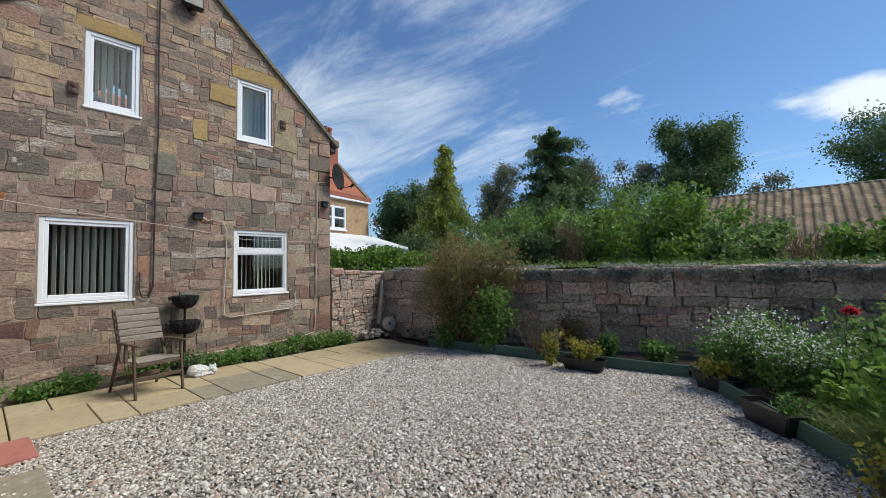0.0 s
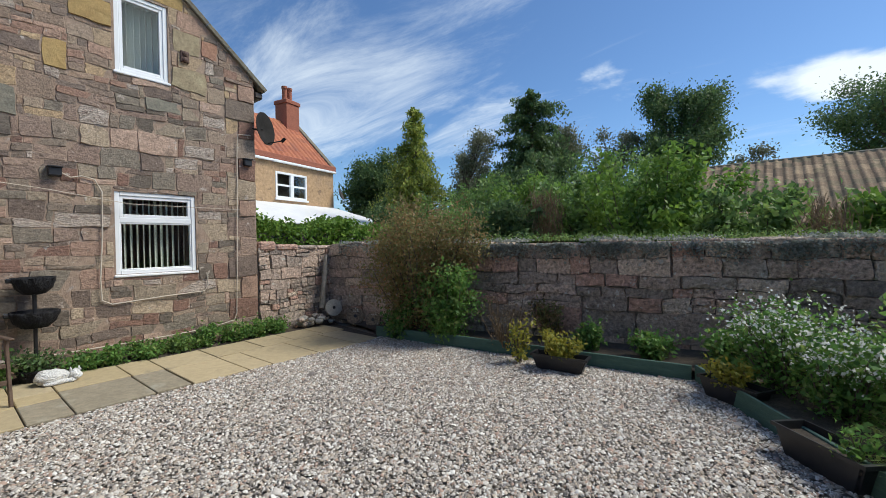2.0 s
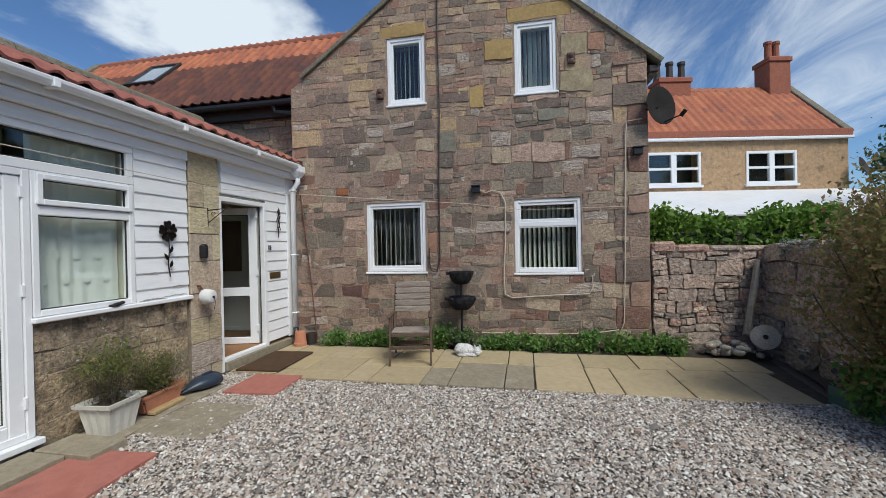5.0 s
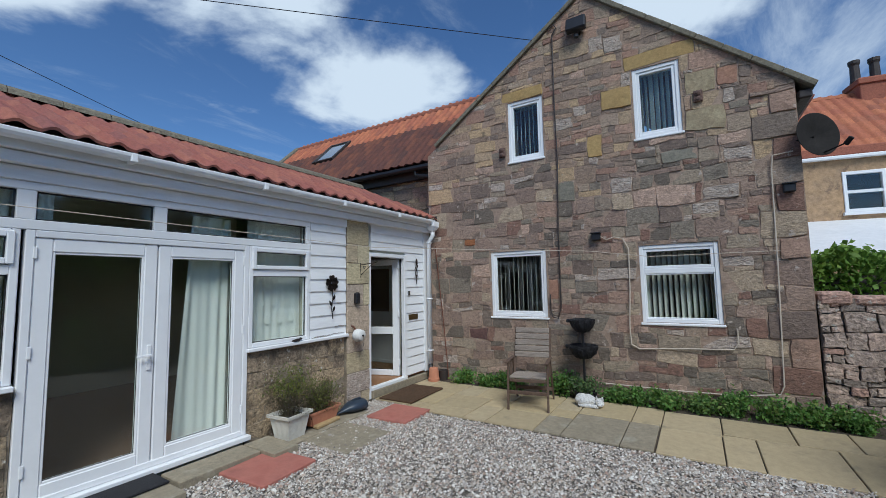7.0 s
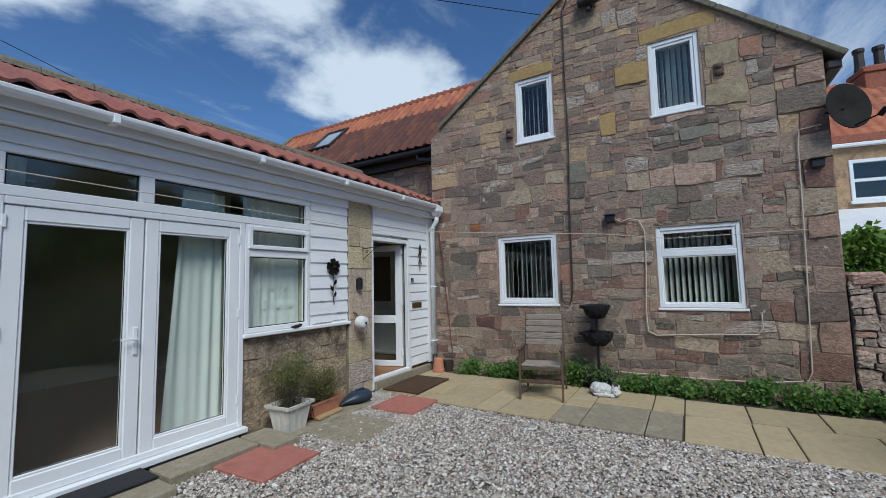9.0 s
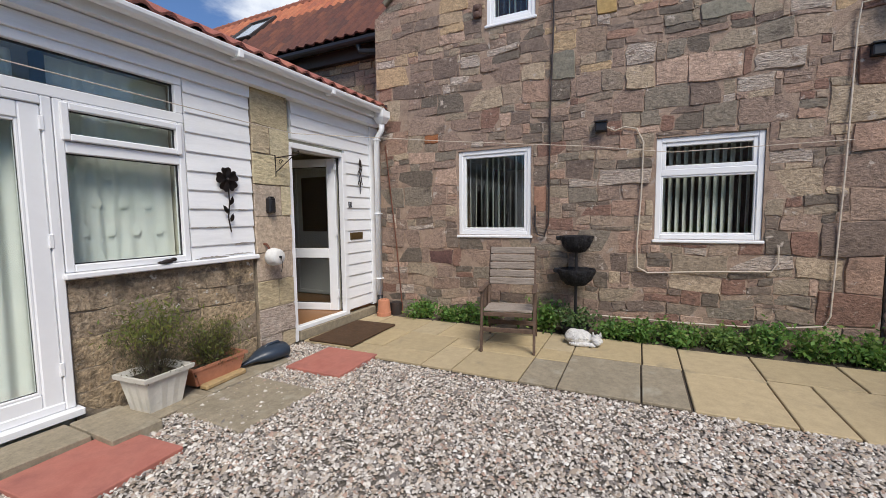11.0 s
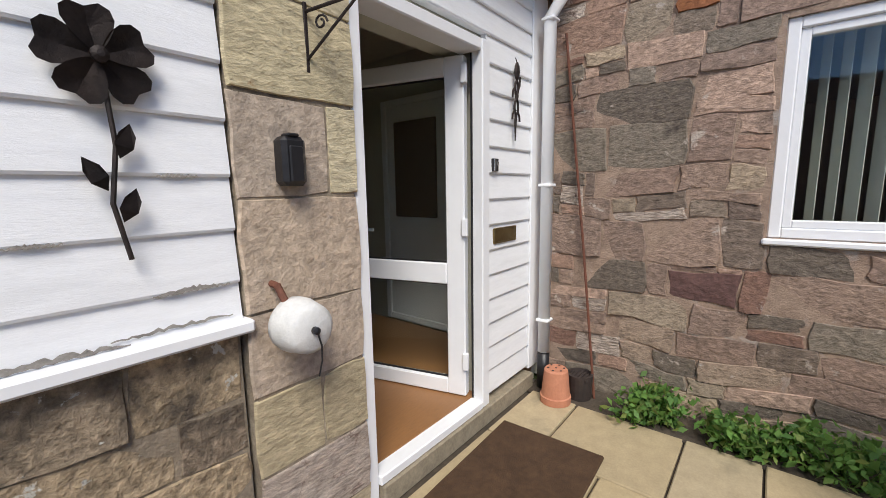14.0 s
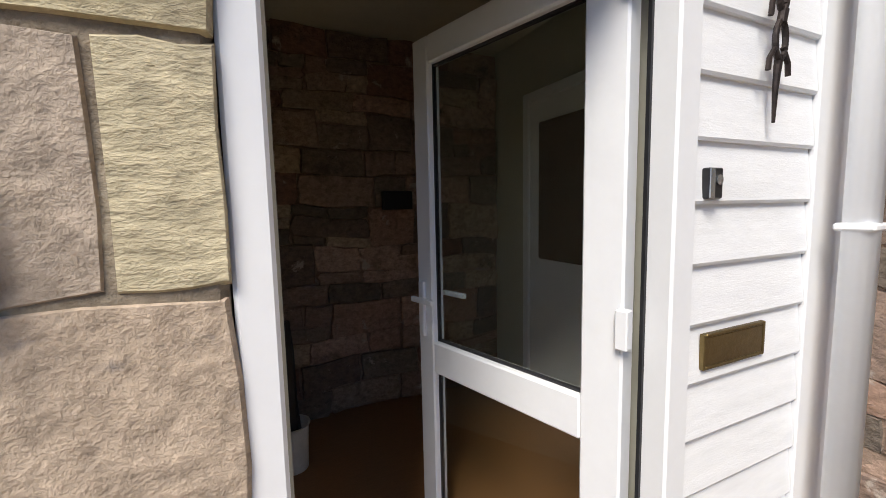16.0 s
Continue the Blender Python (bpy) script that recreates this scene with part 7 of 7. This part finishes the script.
for m, r in ((pose(-6.66, 5.88, 0.31) @ look((0, 0, 0), (-1, 0.25, -0.25)), 0.15), (pose(-6.25, 6.05, 0.17) @ look((0, 0, 0), (-0.7, 0.6, -0.3)), 0.15), (pose(-5.85, 6.12, 0.14) @ look((0, 0, 0), (-0.5, 0.8, -0.3)), 0.13)):
    ms = empty("millstone", m, "round pale quern stone propped against the wall", "stone", "quern stones")
    part("disc", lathe(bmesh.new(), [(0.03, 0.0), (r, 0.0), (r * 1.02, 0.015), (r, 0.05), (0.03, 0.055), (0.03, 0.01)], 24), M_MILL if r == 0.15 and m.translation.x < -6.5 else M_LOW, ms)
    # black plug in the middle stands for the shade inside the eye
    part("eye", lathe(bmesh.new(), [(0.028, 0.03), (0.028, 0.052), (0.002, 0.053)], 12), M_BLACK, ms, "black disc for the shade in the centre hole")
rng = random.Random(66)
for k in range(22):
    s = rng.uniform(0.035, 0.085)
    bm = bmesh.new()
    bmesh.ops.create_icosphere(bm, subdivisions=2, radius=1.0, matrix=Matrix.Diagonal((s, s * rng.uniform(0.7, 1.1), s * 0.65, 1)))
    c = part("cobble", bm, M_MILL if rng.random() < 0.6 else M_GSTONE, None, "rounded beach cobble heaped in the corner", smooth=True, category="stone", group="cobbles in the corner")
    c.matrix_world = pose(-6.95 + rng.uniform(0, 0.28), 5.25 + rng.uniform(0, 0.62), 0.05 + rng.uniform(0, 0.13), 0, 0, rng.uniform(0, 180))

# ---- behind the glass ----
def curtain(m, w, h, folds, label, seed, pattern=False, flare=0.0):
    """Cloth in uneven folds; flare: how far its free edge spreads at the hem."""
    cu = empty("curtain", m, label, "curtain", "voile curtains")
    g = np.random.default_rng(seed)
    nx, nz = folds * 10, 8
    vs, fs = [], []
    ph, p2 = g.uniform(0, 6), g.uniform(0, 6)
    for j in range(nz + 1):
        d = 1 - j / nz
        for i in range(nx + 1):
            s = i / nx
            a = 2 * math.pi * folds * s + ph + 1.6 * math.sin(s * 4.3 + p2) + 0.25 * math.sin(d * 3 + s * 5)
            vs.append((w * s - flare * d * (1 - s), (0.5 if pattern else 1.0) * (0.010 + 0.010 * math.sin(s * 7 + p2)) * math.sin(a) + 0.004 * math.sin(s * 31 + j * 0.7), h * j / nz))
    for j in range(nz):
        for i in range(nx):
            a = j * (nx + 1) + i
            fs.append((a, a + 1, a + nx + 2, a + nx + 1))
    raw("cloth", vs, fs, M_CURT, cu, smooth=True)
    if pattern:
        for r in range(int(h / 0.2)):
            for c in range(int(w / 0.16)):
                x, z_ = 0.06 + c * 0.17 + (0.08 if r % 2 else 0), 0.08 + r * 0.21
                if x > w - 0.05:
                    continue
                bm = bmesh.new()
                pts = [(0, 0.055), (0.022, 0.02), (0.034, -0.015), (0.024, -0.045), (0, -0.055), (-0.024, -0.045), (-0.034, -0.015), (-0.022, 0.02)]
                bm.faces.new([bm.verts.new((x + a, -0.0125, z_ + b)) for a, b in pts])
                part("motif", bm, M_CURT, cu, "white leaf-shaped motif")


curtain(FRONT @ pose(3.45, 0.15, 1.02), 0.78, 1.46, 7, "cream voile curtain with leaf motifs behind the window", 1, True)
curtain(FRONT @ pose(2.88, 0.16, 0.18), 0.42, 2.28, 4, "white voile curtain drawn beside the french door", 2, flare=0.14)
curtain(FRONT @ pose(0.70, 0.15, 1.02), 0.84, 1.46, 7, "cream voile curtain behind the window", 3)
curtain(FRONT @ pose(-0.25, 0.15, 1.02), 0.86, 1.46, 7, "cream voile curtain behind the window", 4)
curtain(FRONT @ pose(1.58, 0.17, 2.14), 0.22, 0.40, 3, "gathered top of a white voile curtain", 5)

# hall
hp = empty("umbrella_stand", pose(-5.50, -2.25, 0.172), "cream pot with heart cut-outs holding a black umbrella", "umbrella stand")
part("pot", lathe(bmesh.new(), [(0.075, 0.0), (0.085, 0.22), (0.095, 0.24), (0.085, 0.24), (0.08, 0.2)], 20), M_CREAM, hp)
part("umbrella", tube(bmesh.new(), [(0, 0, 0.05), (0.01, 0, 0.35), (0.0, 0, 0.62), (0.0, 0, 0.78)], 0.06, 8, 0.02), M_BLACK, hp, "furled black umbrella")
hd_ = empty("door_2", pose(-7.055, -2.35, 0.17, 0, 0, 90), "white panelled inner door of the hall", "door", kind="structure")
part("door_frame", bar_frame(0.0, 0.82, 0.0, 2.05, 0.06, -0.03, 0.02), M_WHITE, hd_)
part("door_leaf", boxes(((0.06, -0.015, 0.01), (0.76, 0.0, 1.99)), bev=0.004), M_WHITE, hd_)
part("panel", boxes(((0.16, -0.025, 1.0), (0.66, -0.014, 1.85)), bev=0.008), M_WOOD_D, hd_, "dark upper panel")
part("meter_box", boxes(((-0.1, -0.05, -0.06), (0.1, 0.0, 0.06)), bev=0.006), M_BLACK, None, "small black box on the hall wall", category="box").matrix_world = pose(-6.25, -2.68, 1.56, 0, 0, 180)

# paint peeling off the lowest boards
M_BARE = surf("bare_grey_wood", [(0.30, 0.28, 0.25), (0.20, 0.18, 0.16)], 8, 60, 0.95, 0.5, 0.3)
rng = random.Random(77)
for x0, x1, zb, h in ((4.28, 4.60, 1.032, 0.020), (4.56, 4.86, 1.046, 0.010), (4.66, 4.86, 1.142, 0.014), (4.40, 4.50, 1.303, 0.006), (4.70, 4.80, 1.462, 0.005)):
    n = 26
    low = [(x0 + (x1 - x0) * k / n, zb + rng.uniform(-0.003, 0.003)) for k in range(n + 1)]
    up = [(x, z_ + 0.003 + h * math.sin(math.pi * min(1, max(0, (k + 0.3) / n))) * rng.uniform(0.35, 1.0)) for k, (x, z_) in enumerate(low)]
    vs = [(x, -0.0315, z_) for x, z_ in low] + [(x, -0.0305, z_) for x, z_ in up]
    fs = [(k, k + 1, n + 2 + k, n + 1 + k) for k in range(n)]
    f_ = raw("peeled_paint", vs, fs, M_BARE, None, "bare grey wood where white paint has peeled off", "paint damage")
    f_.matrix_world = FRONT

# ceiling downlights of the garden room and the hall
M_LIT = bpy.data.materials.new("lit_downlight")
M_LIT.use_nodes = True
M_LIT.node_tree.nodes["Principled BSDF"].inputs["Emission Color"].default_value = (1.0, 0.9, 0.75, 1)
M_LIT.node_tree.nodes["Principled BSDF"].inputs["Emission Strength"].default_value = 12.0
for x, y, power in ((-2.15, -2.3, 7.0), (-3.9, -3.2, 7.0), (-6.3, -1.9, 0.5)):
    dl = empty("downlight", pose(x, y, 2.598), "small round recessed downlight in the ceiling, lit", "lamp", "ceiling downlights")
    part("trim_ring", lathe(bmesh.new(), [(0.03, 0.0), (0.045, 0.0), (0.045, -0.008), (0.03, -0.006)], 20), M_WHITE, dl)
    part("lens", lathe(bmesh.new(), [(0.001, -0.003), (0.029, -0.003), (0.029, -0.001)], 16), M_LIT, dl, "glowing lens")
    lamp = new("downlight_glow", bpy.data.lights.new("downlight_glow", 'SPOT'))
    lamp.data.energy, lamp.data.spot_size, lamp.data.spot_blend, lamp.data.shadow_soft_size, lamp.data.color = power, radians(130), 0.6, 0.03, (1.0, 0.9, 0.76)
    lamp.matrix_world = look((x, y, 2.58), (x, y, 0))
